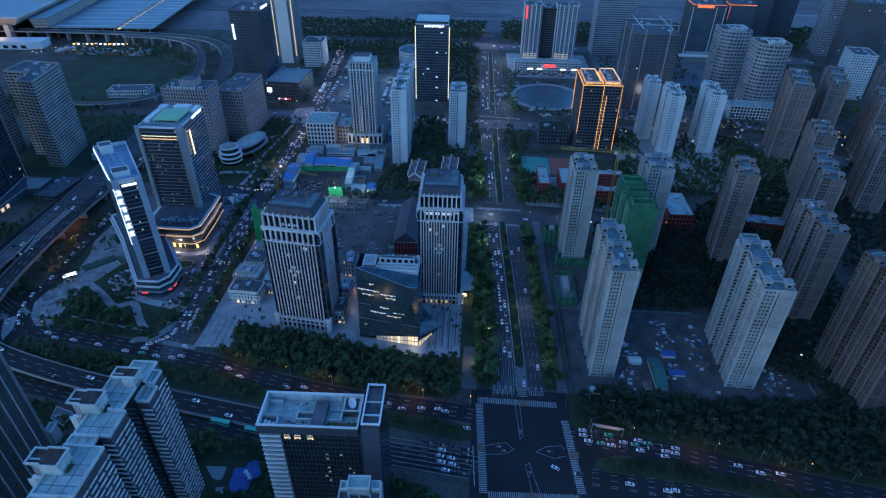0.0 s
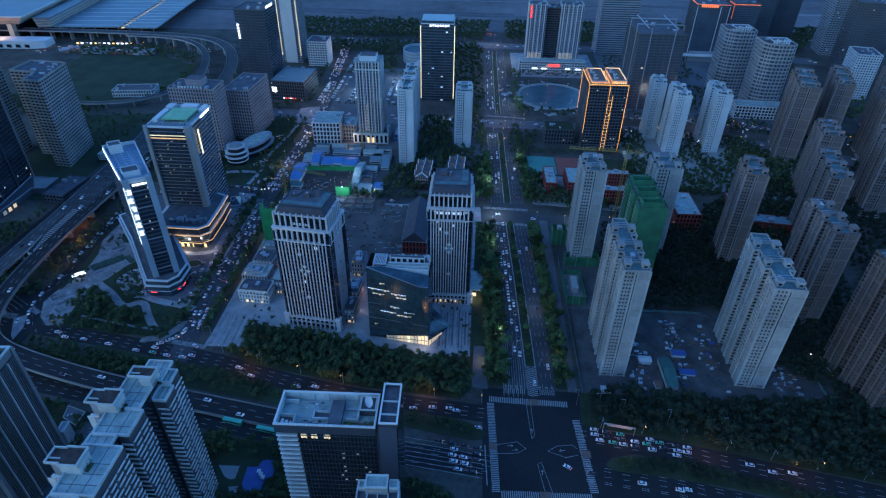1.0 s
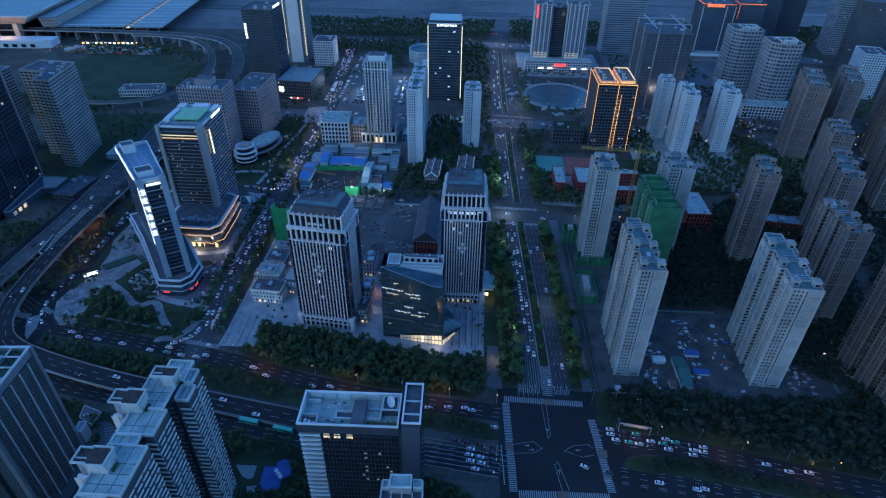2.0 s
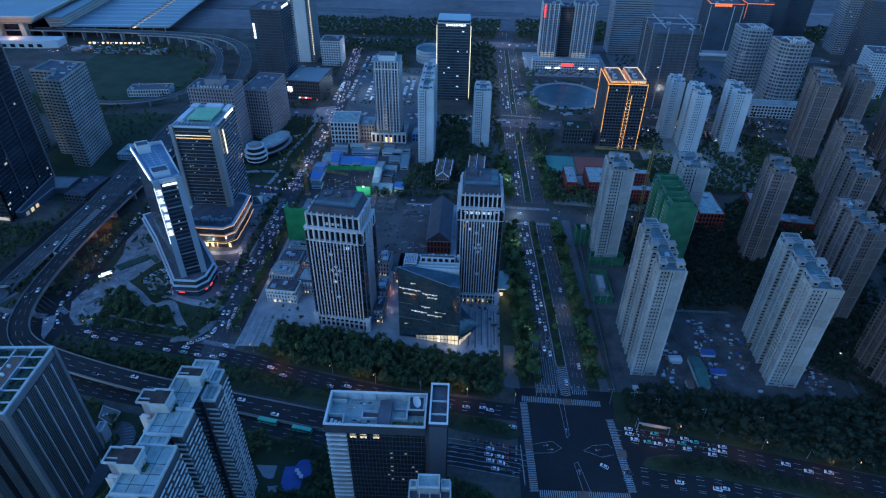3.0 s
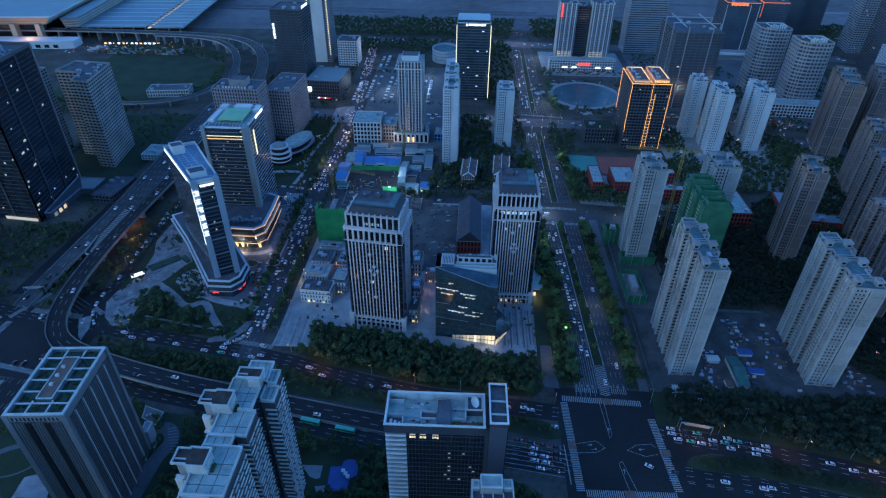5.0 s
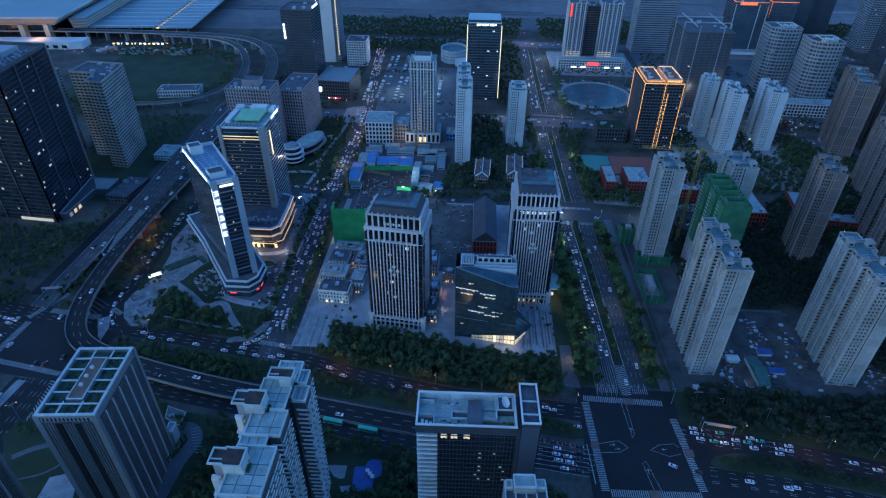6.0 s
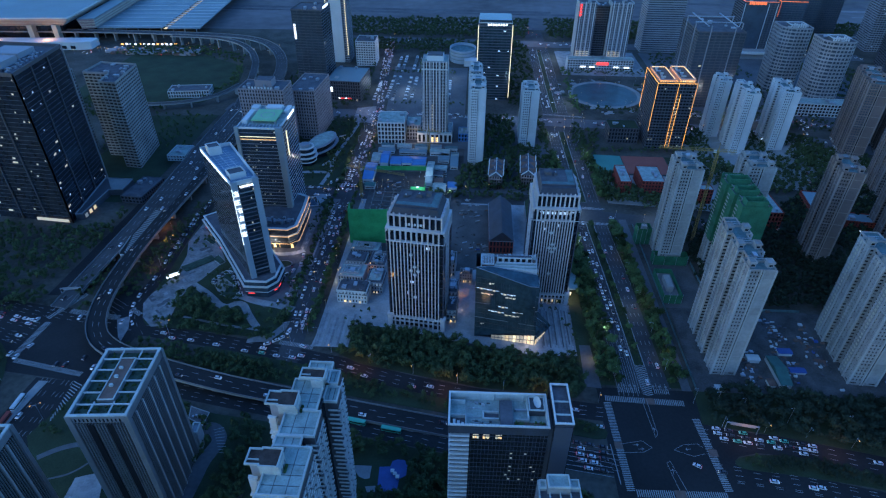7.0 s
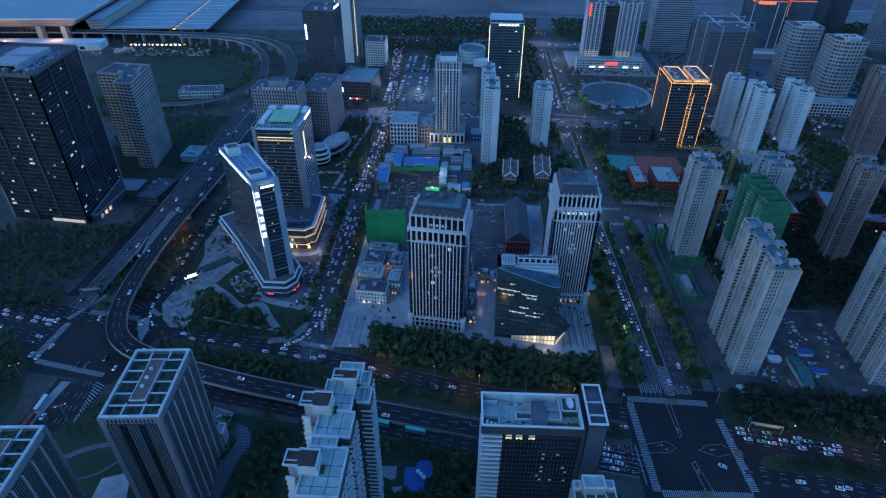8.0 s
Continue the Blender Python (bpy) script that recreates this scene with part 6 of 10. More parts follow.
    for z0, z1, d in ((0.1, 7, 3), (8, 14, 0.6), (15, 21, 0.0)):
        part("storey", Form().prism(inset(pod, d), z0, z1), BLUEGLASS, podium)
        part("slab_edge", Form().ring(inset(pod, d - 1.2), inset(pod, d + 1.5), z1, z1 + 1.0), PALE, podium)
    e = inset(pod, -1.5)
    for k in (0, 1, 2, 3):
        a, c = edges(e)[k]
        for z in (7.4, 14.4, 21.4):
            part("light_line", Form().beam(tuple(a), tuple(c), 0.25, z, z + 0.28), ORANGE, podium, "thin orange light line")
    part("roof", Form().prism(inset(pod, 1.4), 21, 22), ROOFDARK, podium)
    roof_plant(podium, [(-290, 405), (-262, 405), (-256, 416), (-290, 416)], 22, rng, 10)
    for k in range(12):
        x, y = -290 + k * 2.6, 408 + rng.uniform(0, 8)
        part("chiller", Form().box(x, x + 1.9, y, y + 2.6, 22, 24), STEEL, podium)
    for k in range(7):
        part("lit_shop", Form().box(-292 + k * 5, -290 + k * 5, 404.3, 404.6, 0.5, 4.0), WARM, podium, "warm shop window")
    part("sign_stroke", Form().beam((-280, 402.6), (-268, 402.0), 0.3, 16.5, 18.0), SIGN, podium, "white glowing sign")


deck_tower()


def glass_pyramid(x, y, wide, long, high, turn):
    """Low glazed roof light: four sloping panes between steel ribs on a stone kerb."""
    ob = thing("glass_roof_light", "low blue glass pyramid on a pale stone kerb", "roof light", (x, y, 0), turn)
    w, l = wide / 2, long / 2
    base = rect(-w, w, -l, l)
    part("kerb", Form().ring(inset(base, -0.5), inset(base, 0.2), 0.1, 0.8), KERB, ob)
    ends = [(-w, -l), (w, -l), (w, l), (-w, l)]
    for p, q in zip(ends, ends[1:] + ends[:1]):
        pane = Form()
        pane.v += [(*p, 0.7), (*q, 0.7), (0, 0, high)]
        pane.v += [(a * 0.97, b * 0.97, c - 0.12) for a, b, c in pane.v]
        pane.f += [(0, 1, 2), (5, 4, 3), (0, 3, 4, 1), (1, 4, 5, 2), (2, 5, 3, 0)]
        part("pane", pane, BLUEGLASS, ob)
        part("rib", Form().tube((*p, 0.75), (0, 0, high + 0.1), 0.14, sides=5), STEEL, ob)


glass_pyramid(-262.5, 483.5, 9, 17, 5, 18)


def round_pavilion():
    ob = thing("round_pavilion", "white drum-shaped pavilion with ringed terraces", "building", (-288, 566, 0))
    n = 28
    circ = lambda r, cx=0, cy=0: [(cx + r * math.cos(2 * math.pi * i / n), cy + r * math.sin(2 * math.pi * i / n)) for i in range(n)]
    for z, r in ((0, 10), (5, 11.5), (10, 11), (15, 8.5)):
        part("glazed_storey", Form().prism(circ(r - 1), z, z + 4), GLASS, ob)
        part("terrace_ring", Form().ring(circ(r + 1), circ(r - 2), z + 4, z + 5.0), PALE, ob)
    part("roof", Form().prism(circ(7.5), 19, 20), ROOF, ob)
    part("roof_drum", Form().prism(circ(5), 20, 22.5), STEEL, ob)
    oval = lambda a, b: [(10 + a * math.cos(2 * math.pi * i / n) + 0.22 * b * math.sin(2 * math.pi * i / n), 34 + b * math.sin(2 * math.pi * i / n)) for i in range(n)]
    for z in (0, 6):
        part("hall", Form().prism(oval(13 - z * 0.3, 25 - z * 0.4), z, z + 5), GLASS, ob)
        part("hall_ring", Form().ring(oval(14.5 - z * 0.3, 26.5 - z * 0.4), oval(11 - z * 0.3, 23 - z * 0.4), z + 5, z + 6), GREY, ob)
    part("hall_roof", Form().prism(oval(10, 22), 11.5, 12.5), ROOF, ob, "pale curved roof")
    for k in range(9):
        part("stair_step", Form().beam((18 + k, -6 + k * 1.2), (22 + k, -4 + k * 1.2), 0.9, 0.1, 1.6 + 0.2 * k), PALE, ob)


round_pavilion()
tower("grid_tower", "pinkish stone office with rows of slim windows", "tower", rect(0, 49, 0, 30), 72, 19, PINK, GLASS, (-359, 588, 0), -2, pitch=3, pier=1.5, plant=5, seed=11, roof=ROOFDARK)
tower("grid_tower", "pinkish grey office with slim windows and roof sign", "tower", rect(0, 30, 0, 60), 57, 15, PINK, GLASS, (-318, 628, 0), -4, pitch=3, pier=1.4, plant=5, seed=12, roof=ROOFDARK)
# both gridded towers: near-black cores painted as unlit rooms behind the windows
tower("grid_tower", "grey gridded tower with deep square windows", "tower", [(0, 0), (-7, 58), (-47, 62), (-49, 29), (-21, 27), (-18, 3)], 91.5, 28, BARE, SHADEBLACK, (-460, 540.5, 0), 0, pitch=4.4, pier=1.0, sill=1.25, plant=9, seed=13, parapet=2, roof=ROOFDARK)
tower("grid_tower", "grey gridded tower behind dark glass office", "tower", rect(-34, 0, 0, 18), 90, 28, BARE, SHADEBLACK, (-529.5, 567, 0), 0, pitch=4.4, pier=1.0, sill=1.25, plant=4, seed=14, roof=ROOFDARK)


def black_office():
    ob = thing("black_glass_office", "tall black glass office with scattered lit windows", "tower", (0, 0, 0))
    o = [(-545, 438), (-470.5, 431), (-480, 511), (-553, 516)]
    H = 135
    part("glazing", Form().prism(inset(o, 0.7), 0, H), GLASS, ob)
    data = Form().ring(inset(o, 0.55), inset(o, 0.8), 0, 0.3).mesh("floor_band", DARK)
    for i in range(33):
        part("floor_band", data, DARK, ob, "", (0, 0, 6 + i * 3.9))
    for (a, c) in edges(o)[:2]:
        for t in (0, 0.33, 0.66, 1):
            p = a + (c - a) * t
            part("rib", Form().box(p.x - 0.5, p.x + 0.5, p.y - 0.5, p.y + 0.5, 0, H + 2), STEEL if t in (0, 1) else DARK, ob)
    part("parapet", Form().ring(o, inset(o, 0.8), H, H + 3), DARK, ob)
    part("roof", Form().prism(inset(o, 0.8), H, H + 0.4), ROOFDARK, ob)
    part("plant_room", Form().box(-515, -490, 447, 467, H, H + 6), GREY, ob)
    part("plant_door", Form().box(-512, -494, 446.8, 447.1, H + 0.8, H + 4), GLASS, ob)
    for k in range(12):
        part("roof_unit", Form().box(-540 + k * 5.2, -537 + k * 5.2, 440 + (k * 7) % 5, 442.5 + (k * 7) % 5, H + 0.4, H + 2 + k % 3 * 0.7), STEEL if k % 2 else DARK, ob)
    for k in range(22):
        part("roof_unit", Form().box(-487 - k * 0.3 + (k * 5) % 9, -485.4 - k * 0.3 + (k * 5) % 9, 436 + k * 2.7, 438 + k * 2.7, H + 0.4, H + 1.4 + k % 3 * 0.5), STEEL, ob)
    part("plant_room", Form().box(-520, -494, 474, 496, H, H + 5), GREY, ob)
    rng = random.Random(2)
    for only, cnt in ((0, 26), (1, 16)):
        lit_panes(ob, o, 33, 3.9, 6, 0.8, 4.6, 0.66, cnt, rng, COOL if only else DIM, only, 0.45)
        lit_panes(ob, o, 33, 3.9, 6, 0.8, 9, 0.66, 8, rng, DIM, only, 0.6)
    part("entrance_glow", Form().beam((-506, 433.9), (-474, 430.9), 0.3, 0.5, 3.5), DIM, ob, "bright entrance hall")
    foot = [(-470, 436), (-464, 437), (-463, 482), (-450, 484), (-450, 505), (-479, 506)]
    part("podium", Form().prism(foot, 0, 6), DARK, ob)
    part("podium_roof", Form().prism([(-462, 484.5), (-451, 485.5), (-451, 504), (-476, 505)], 6, 6.3), CONCRETE, ob, "pale flat podium roof")
    part("podium_parapet", Form().ring(foot, inset(foot, 0.5), 6, 7), GREY, ob)
    for k in range(6):
        part("podium_lamp", Form().beam((-463.7, 440 + k * 7), (-463.6, 444 + k * 7), 0.3, 0.6, 4.2), WARMDIM if k % 3 else GLIM, ob, "lit panel at the foot")


black_office()
flat_house(-445, 470, 22, 40, 7, 2, -6, DARK, "long low dark annexe", ROOFDARK, 0, 32)
gt = thing("roof_house", "pinkish roof house with pale letters on its parapet", "roof house", (-359, 588, 72.15), -2)
part("wall", Form().box(16, 34, 10, 24, 0, 7), PINK, gt)
part("roof", Form().box(16.4, 33.6, 10.4, 23.6, 7, 7.3), ROOFDARK, gt)
for k in range(8):
    part("letter_bar", Form().box(12 + k * 3.4, 14.2 + k * 3.4, 0.0, 0.3, 1.3, 3.4), WHITE, gt)
flat_house(-440, 560, 20, 26, 6, 2, 0, PALE, "small pale depot beside the motorway", None, 0, 33)
flat_house(-520, 742, 54, 24, 9, 2, 8, PALE, "long low shed with roof lights on the field", ROOFDARK, 0, 34)

# ---- middle distance ----
t = tower("office_tower", "slim grey office tower with white upright ribs and lit foot", "tower", rect(0, 28, 0, 27), 92, 26, GREY, GLASS, (-167, 630, 0), 0, pitch=2.6, pier=0.9, sill=0.5, plant=5, seed=21)
fins(t, rect(-0.3, 28.3, -0.3, 27.3), 12, 93, 3.4, 0.9, 0.7, WHITE, "rib", skip=(2,))
part("crown_room", Form().box(5, 23, 6, 22, 92, 97.5), PALE, t)
part("crown_roof", Form().box(5.5, 22.5, 6.5, 21.5, 97.5, 97.8), ROOFDARK, t)
part("crown_band", Form().ring(rect(-0.5, 28.5, -0.5, 27.5), rect(0.6, 27.4, 0.6, 26.4), 84, 85.2), WHITE, t)
part("podium", storey(rect(-6, 34, -4, 30), 12, 1, 5, 2.2, 0.6, 2), WHITE, t)
part("podium_glass", Form().box(-5, 33, -3.2, 29, 0, 11.5), GLASS, t)
part("podium_roof", Form().box(-5.5, 33.5, -3.6, 0, 11.5, 12.2), ROOF, t)
for k in range(3):
    part("lit_entrance", Form().box(9 + k * 3.6, 12 + k * 3.6, -3.5, -3.3, 0.5, 7), WARM, t)
for k in range(9):
    part("lit_window", Form().box(9.6, 11.4, 0.24, 0.3, 14 + k * 3.5, 16 + k * 3.5), WARMDIM, t)
flat_house(-218, 620, 31, 34, 25, 5, 2, WHITE, "white arched low block with pale roof plant", None, 0, 22, "", 4)
flat_house(-186, 632, 16, 26, 18, 4, 2, GREY, "grey annexe between two offices", None, 0, 23)
flat_house(-126, 632, 14, 20, 9, 2, 0, ROOFBLUE, "small low block clad in teal sheet", None, 0, 24)


def slab_holes(wide):
    """Windows of a slab: pairs in each bay, a dark groove in each recess, columns in half of each end wall."""
    def holes(run, way, start):
        if abs(way.y) > 0.5:
            if abs(start.x) > wide / 2 - 0.5:
                return [(run * f0, run * f1) for f0, f1 in ((0.07, 0.15), (0.24, 0.31), (0.42, 0.56), (0.70, 0.77), (0.86, 0.93))]
            return [(0.4, run * 0.42), (run * 0.5, run - 0.4)]
        if run > 5:
            out = [(run * f, run * f + 0.072 * run) for f in (0.08, 0.20, 0.32, 0.44)]
            return out if way.x > 0 else [(run - b, run - a) for a, b in reversed(out)]
        return [(0.5, run - 0.4)] if run > 1.6 else []
    return holes


def slab(x, y, wide, long, high, floors, wall, label, turn=0.0, units=3, seed=0, group="slab apartments", basewall=None, lit=0, notch=3.4, rooms=True, stripe=None):
    """Apartment slab with recessed bays, punched windows, and pairs of roof rooms at each stair."""
    o = slab_outline(wide, long, notch, units)
    # far slabs take the haze-toned glass, near ones the painted black core
    ob = tower("apartment_slab", label, "apartment block", o, high, floors, wall, HAZEGLASS if y > 560 else SHADEBLACK, (x, y, 0), turn, group, sill=0.9, pitch=2.9, deep=0.5, lintel=0.4, plant=1, seed=seed, base=3.0 if basewall else 0.0, basewall=basewall, lit=lit, holes=slab_holes(wide), roof=TEALROOF, lift=2 if y < 300 else 4 if y < 500 else 6)
    step = long / units
    ledge = {BROWN: BROWNRIB, BROWNDIM: BROWN}.get(wall, wall)
    for f in (0.03, -0.06):               # pilasters, and a near-black strip painted as a slot's shade on the end wall
        part("end_pilaster", Form().box(wide * f - 0.35, wide * f + 0.35, -0.55, 0.1, 0, high + 0.8), {BARE: KERB}.get(wall, ledge), ob)
    part("dark_slot_strip", Form().box(wide * -0.045 + 0.45, wide * 0.03 - 0.4, -0.12, 0.1, 3, high - 1), SHADEBLACK, ob)
    for u in range(units):
        for s in (-1, 1):                # upright ribs that frame the bays
            for f in (0.0, 0.35, 0.61):
                yy = u * step + f * step + 0.3
                part("rib", Form().box(s * wide / 2 - 0.6, s * wide / 2 + 0.6, yy - 0.5, yy + 0.5, 0, high + 0.6), {BARE: KERB, BROWN: BROWNRIB, BROWNDIM: BROWN}.get(wall, wall), ob)
                if wall in (BARE, BROWN, BROWNDIM) and f < 0.6:
                    # near-black strip painted as the shadow beside the rib
                    part("shadow_strip", Form().box(s * wide / 2 - 0.1, s * wide / 2 + 0.06, yy + 0.5, yy + 1.2, 2, high - 1), SHADEBLACK, ob)
            if stripe and u != 1:
                yy = u * step + step * 0.5
                part("stripe_panel", Form().box(s * wide / 2 - 0.1, s * wide / 2 + 0.12, yy - 0.5, yy + 1.2, 3, high), stripe, ob, "cream upright stripe")
        tall = high / floors
        for s in (-1, 1):                # balconies stacked up each bay, and a near-black strip painted as the shade in each recess
            stack = Form()
            y0, y1 = u * step + step * 0.37, u * step + step * 0.6
            for i in range(1, floors):
                z = i * tall
                stack.box(min(s * wide / 2, s * (wide / 2 + 1.1)), max(s * wide / 2, s * (wide / 2 + 1.1)), y0, y1, z - 0.12, z + 0.05)
                a, b = sorted((s * (wide / 2 + 1.0), s * (wide / 2 + 1.1)))
                stack.box(a, b, y0, y1, z + 0.05, z + 0.95)
            part("balcony_stack", stack, wall, ob)
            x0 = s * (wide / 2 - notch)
            part("recess_shade", Form().box(min(x0, x0 + s * 0.06), max(x0, x0 + s * 0.06), u * step + step * 0.7, u * step + step * 0.86, 3, high - 1), SHADEBLACK, ob)
        if rooms:
            yy = (u + 0.28) * step
            for s in (-1, 1):
                x0 = s * wide * 0.33
                room = part("roof_room", Form().box(x0 - 1.7, x0 + 1.7, yy - 2.2, yy + 2.2, high, high + 3.6), ledge, ob)
                q = rect(x0 - 2.1, x0 + 2.1, yy - 2.6, yy + 2.6)
                part("room_rim", Form().ring(q, inset(q, 0.35), high + 3.2, high + 4.2), ledge, room)
                part("room_window", Form().box(x0 - 1.0, x0 + 1.0, yy - 2.26, yy - 2.1, high + 1.0, high + 2.4), GLASS, room)
            part("roof_link", Form().box(-wide * 0.42, wide * 0.42, yy + 3.2, yy + 3.6, high, high + 1.5), wall, ob)
            part("roof_frame", Form().box(-wide * 0.3, wide * 0.3, yy + 5, yy + 5.25, high + 1.4, high + 1.7).box(-wide * 0.3, -wide * 0.3 + 0.25, yy + 5, yy + 5.25, high, high + 1.5).box(wide * 0.3 - 0.25, wide * 0.3, yy + 5, yy + 5.25, high, high + 1.5).box(-wide * 0.3, wide * 0.3, yy + 7.5, yy + 7.75, high + 1.4, high + 1.7), STEEL, ob)
    band = Form().ring(inset(o, -0.25), inset(o, 0.2), 0, 0.45).mesh("string_course", ledge)
    for z in ((high * 0.1, high * 0.2, high * 0.33, high * 0.47, high * 0.6, high * 0.74, high * 0.86, high - 5) if wall in (BROWN, BROWNDIM) else (high * 0.2, high * 0.47, high * 0.74, high - 5)):
        part("string_course", band, ledge, ob, "", (0, 0, z))
    return ob


slab(61.5, 278, 15.5, 58, 86, 30, BARE, "pale rendered apartment slab with punched windows, still empty", 0, 3, 1, basewall=BARE)
slab(149.5, 274, 17.5, 60, 80, 28, BARE, "pale apartment slab with a cream stripe, still empty", -3.5, 3, 2, basewall=BARE, stripe=CREAM)
slab(57.5, 404, 17, 32, 86, 30, BARE, "pale apartment tower above a netted base", 0, 2, 3)
n = slab(92.5, 364, 19, 50, 78, 27, BARE, "apartment slab wrapped in green netting at the top", 0, 3, 4, rooms=False)
o = inset(slab_outline(19, 50, 2.6, 3), -0.7)
part("netting", Form().ring(o, inset(o, 0.25), 28, 80), NETDARK, n, "green scaffold netting")
for u in range(3):
    q = rect(-7.5, 7.5, u * 16.6 + 1, u * 16.6 + 9)
    part("netting_top", Form().ring(q, inset(q, 0.6), 78, 83), NETDARK, n, "green scaffold netting")
slab(119.5, 424, 20, 30, 80, 28, BARE, "pale apartment tower with stepped roof rooms", 0, 2, 5)
slab(-105.5, 571, 15, 44, 84, 30, PALE, "slim pale apartment slab with small windows", 0, 2, 6)
slab(-108, 640, 14, 46, 76, 27, PALE, "slim pale apartment slab behind its twin", 0, 2, 7)
slab(-47, 624, 17.5, 33, 65, 23, PALE, "pale apartment tower beside the avenue", 0, 2, 8)
slab(175, 667, 13.5, 28, 67, 23, PALE, "pale apartment tower, first of three", -2, 2, 9, "pale trio")
slab(188.5, 621, 15, 46, 69, 24, PALE, "pale apartment tower with small windows", -2, 2, 10, "pale trio")
slab(236, 634, 16, 48, 67, 23, PALE, "pale apartment slab with slim windows", -2, 2, 11, "pale trio")
for k, (x, y, w, l, h, turn, text) in enumerate(((179.5, 409, 16, 36, 85, -12, "brown apartment tower with pale ledges"), (212.5, 338, 16, 48, 80, 0, "brown apartment tower with stepped roof"), (252.5, 424, 16.5, 60, 77, -14, "brown apartment tower behind its twin"),
                                          (294, 520, 18, 40, 72, -14, "brown apartment tower with roof frames"), (310, 613, 21, 70, 85, -17, "long brown apartment slab"), (355, 629, 17, 72, 84, -20, "brown apartment tower far off"),
                                          (404, 610, 20, 56, 72, -16, "brown apartment slab at the edge"), (222, 256, 17, 50, 90, 10, "brown apartment slab close to the trees"), (262, 232, 22, 40, 90, -10, "brown apartment slab close to the trees"), (345, 500, 20, 46, 74, -12, "brown apartment tower among dark trees"), (455, 690, 22, 50, 74, -14, "brown apartment slab at the edge"))):
    slab(x, y, w, l, h, round(h / 2.95), BROWNDIM if k in (7, 8) else BROWN, text, turn, 3 if l > 38 else 2, 30 + k, "brown apartments", PALE, lit=3 if k in (0, 7, 8) else 1)


def gold_tower():
    ob = tower("gold_lined_tower", "dark office tower edged with gold light lines", "tower", rect(0, 41, 0, 52), 76, 22, DARK, GLASS, (88, 627, 0), 0, pitch=3.4, pier=0.8, plant=0, seed=51, parapet=2.5, lit=30, lamp=DIM)
    for x, y, z0 in ((-0.4, -0.4, 22), (41.4, -0.4, 2), (-0.4, 52.4, 30), (22, -0.4, 2), (26, -0.4, 2)):
        part("light_line", Form().box(x - 0.13, x + 0.13, y - 0.13, y + 0.13, z0, 77 if x not in (26,) else 66), GOLD, ob, "gold light line")
    for k in range(16):
        part("light_rung", Form().box(22.3, 25.7, -0.45, -0.25, 6 + k * 3.6, 6.2 + k * 3.6), DIM, ob)
    q = rect(-0.5, 41.5, -0.5, 52.5)
    part("light_rim", Form().ring(q, inset(q, 0.3), 76.9, 77.3), GOLD, ob, "gold light rim")
    for x0, x1, y0, y1, h in ((2, 19, 3, 48, 79), (23, 39, 2, 46, 80.5)):
        w = rect(x0, x1, y0, y1)
        part("crown_room", Form().prism(w, 76, h), PINK, ob)
        part("crown_roof", Form().prism(inset(w, 0.8), h, h + 0.2), TERRACE, ob)
        part("crown_parapet", Form().ring(w, inset(w, 0.5), h, h + 1.6), PINK, ob)
        part("roof_lamp", Form().ring(inset(w, 0.6), inset(w, 0.9), h + 0.5, h + 0.9), WARM, ob, "warm lamp strip behind the parapet")
        part("crown_rim", Form().ring(inset(w, -0.2), inset(w, 0.2), h - 0.2, h), GOLD, ob)
        for i in range(7):
            yy = y0 + (y1 - y0) * (i + 0.5) / 7
            part("crown_unit", Form().box(x0 + 2 + (i * 5) % 4, x0 + 5 + (i * 3) % 5, yy - 1.4, yy + 1.2, h, h + 1 + (i * 7) % 3 * 0.6), CREAM if i % 2 else STEEL, ob)
            part("crown_window", Form().box(x0 + (x1 - x0) * i / 7 + 0.3, x0 + (x1 - x0) * (i + 0.6) / 7, y0 - 0.35, y0 - 0.2, 76.6, h - 0.8), WARM if i % 3 else GOLD, ob)
        part("crown_floor_lamp", Form().ring(inset(w, -1.2), inset(w, -0.8), 76.3, 76.8), GOLD, ob)
    return ob


gold_tower()
flat_house(48, 640, 34, 26, 18, 4, 0, DARK, "dark low block with a green roof", GRASS, 5, 52)


def lined_tower():
    ob = tower("edge_lit_tower", "dark glass tower with pale yellow edge lines and a roof sign", "tower", rect(0, 42, 0, 36), 96, 27, PANEL, TEALGLASS, (-106, 768, 0), 0, pitch=6, pier=0.2, sill=0.8, plant=4, seed=55, lit=26, lamp=COOL, dim=0.6)
    part("crown", Form().box(0.6, 41.4, 0.6, 35.4, 96, 104), BLUEGLASS, ob)
    part("crown_band", Form().box(-0.2, 42.2, -0.2, 36.2, 100, 101), PALE, ob)
    for x in (-0.6, 42.6):
        part("light_line", Form().box(x - 0.4, x + 0.4, -0.9, -0.2, 4, 98), YLINE, ob, "pale yellow light line")
    for k in range(8):
        part("sign_letter", Form().box(11 + k * 3.2, 13.2 + k * 3.2, -0.6, -0.2, 97 + (0.4 if k % 3 else 0), 99.4), SIGN, ob)
    return ob


lined_tower()


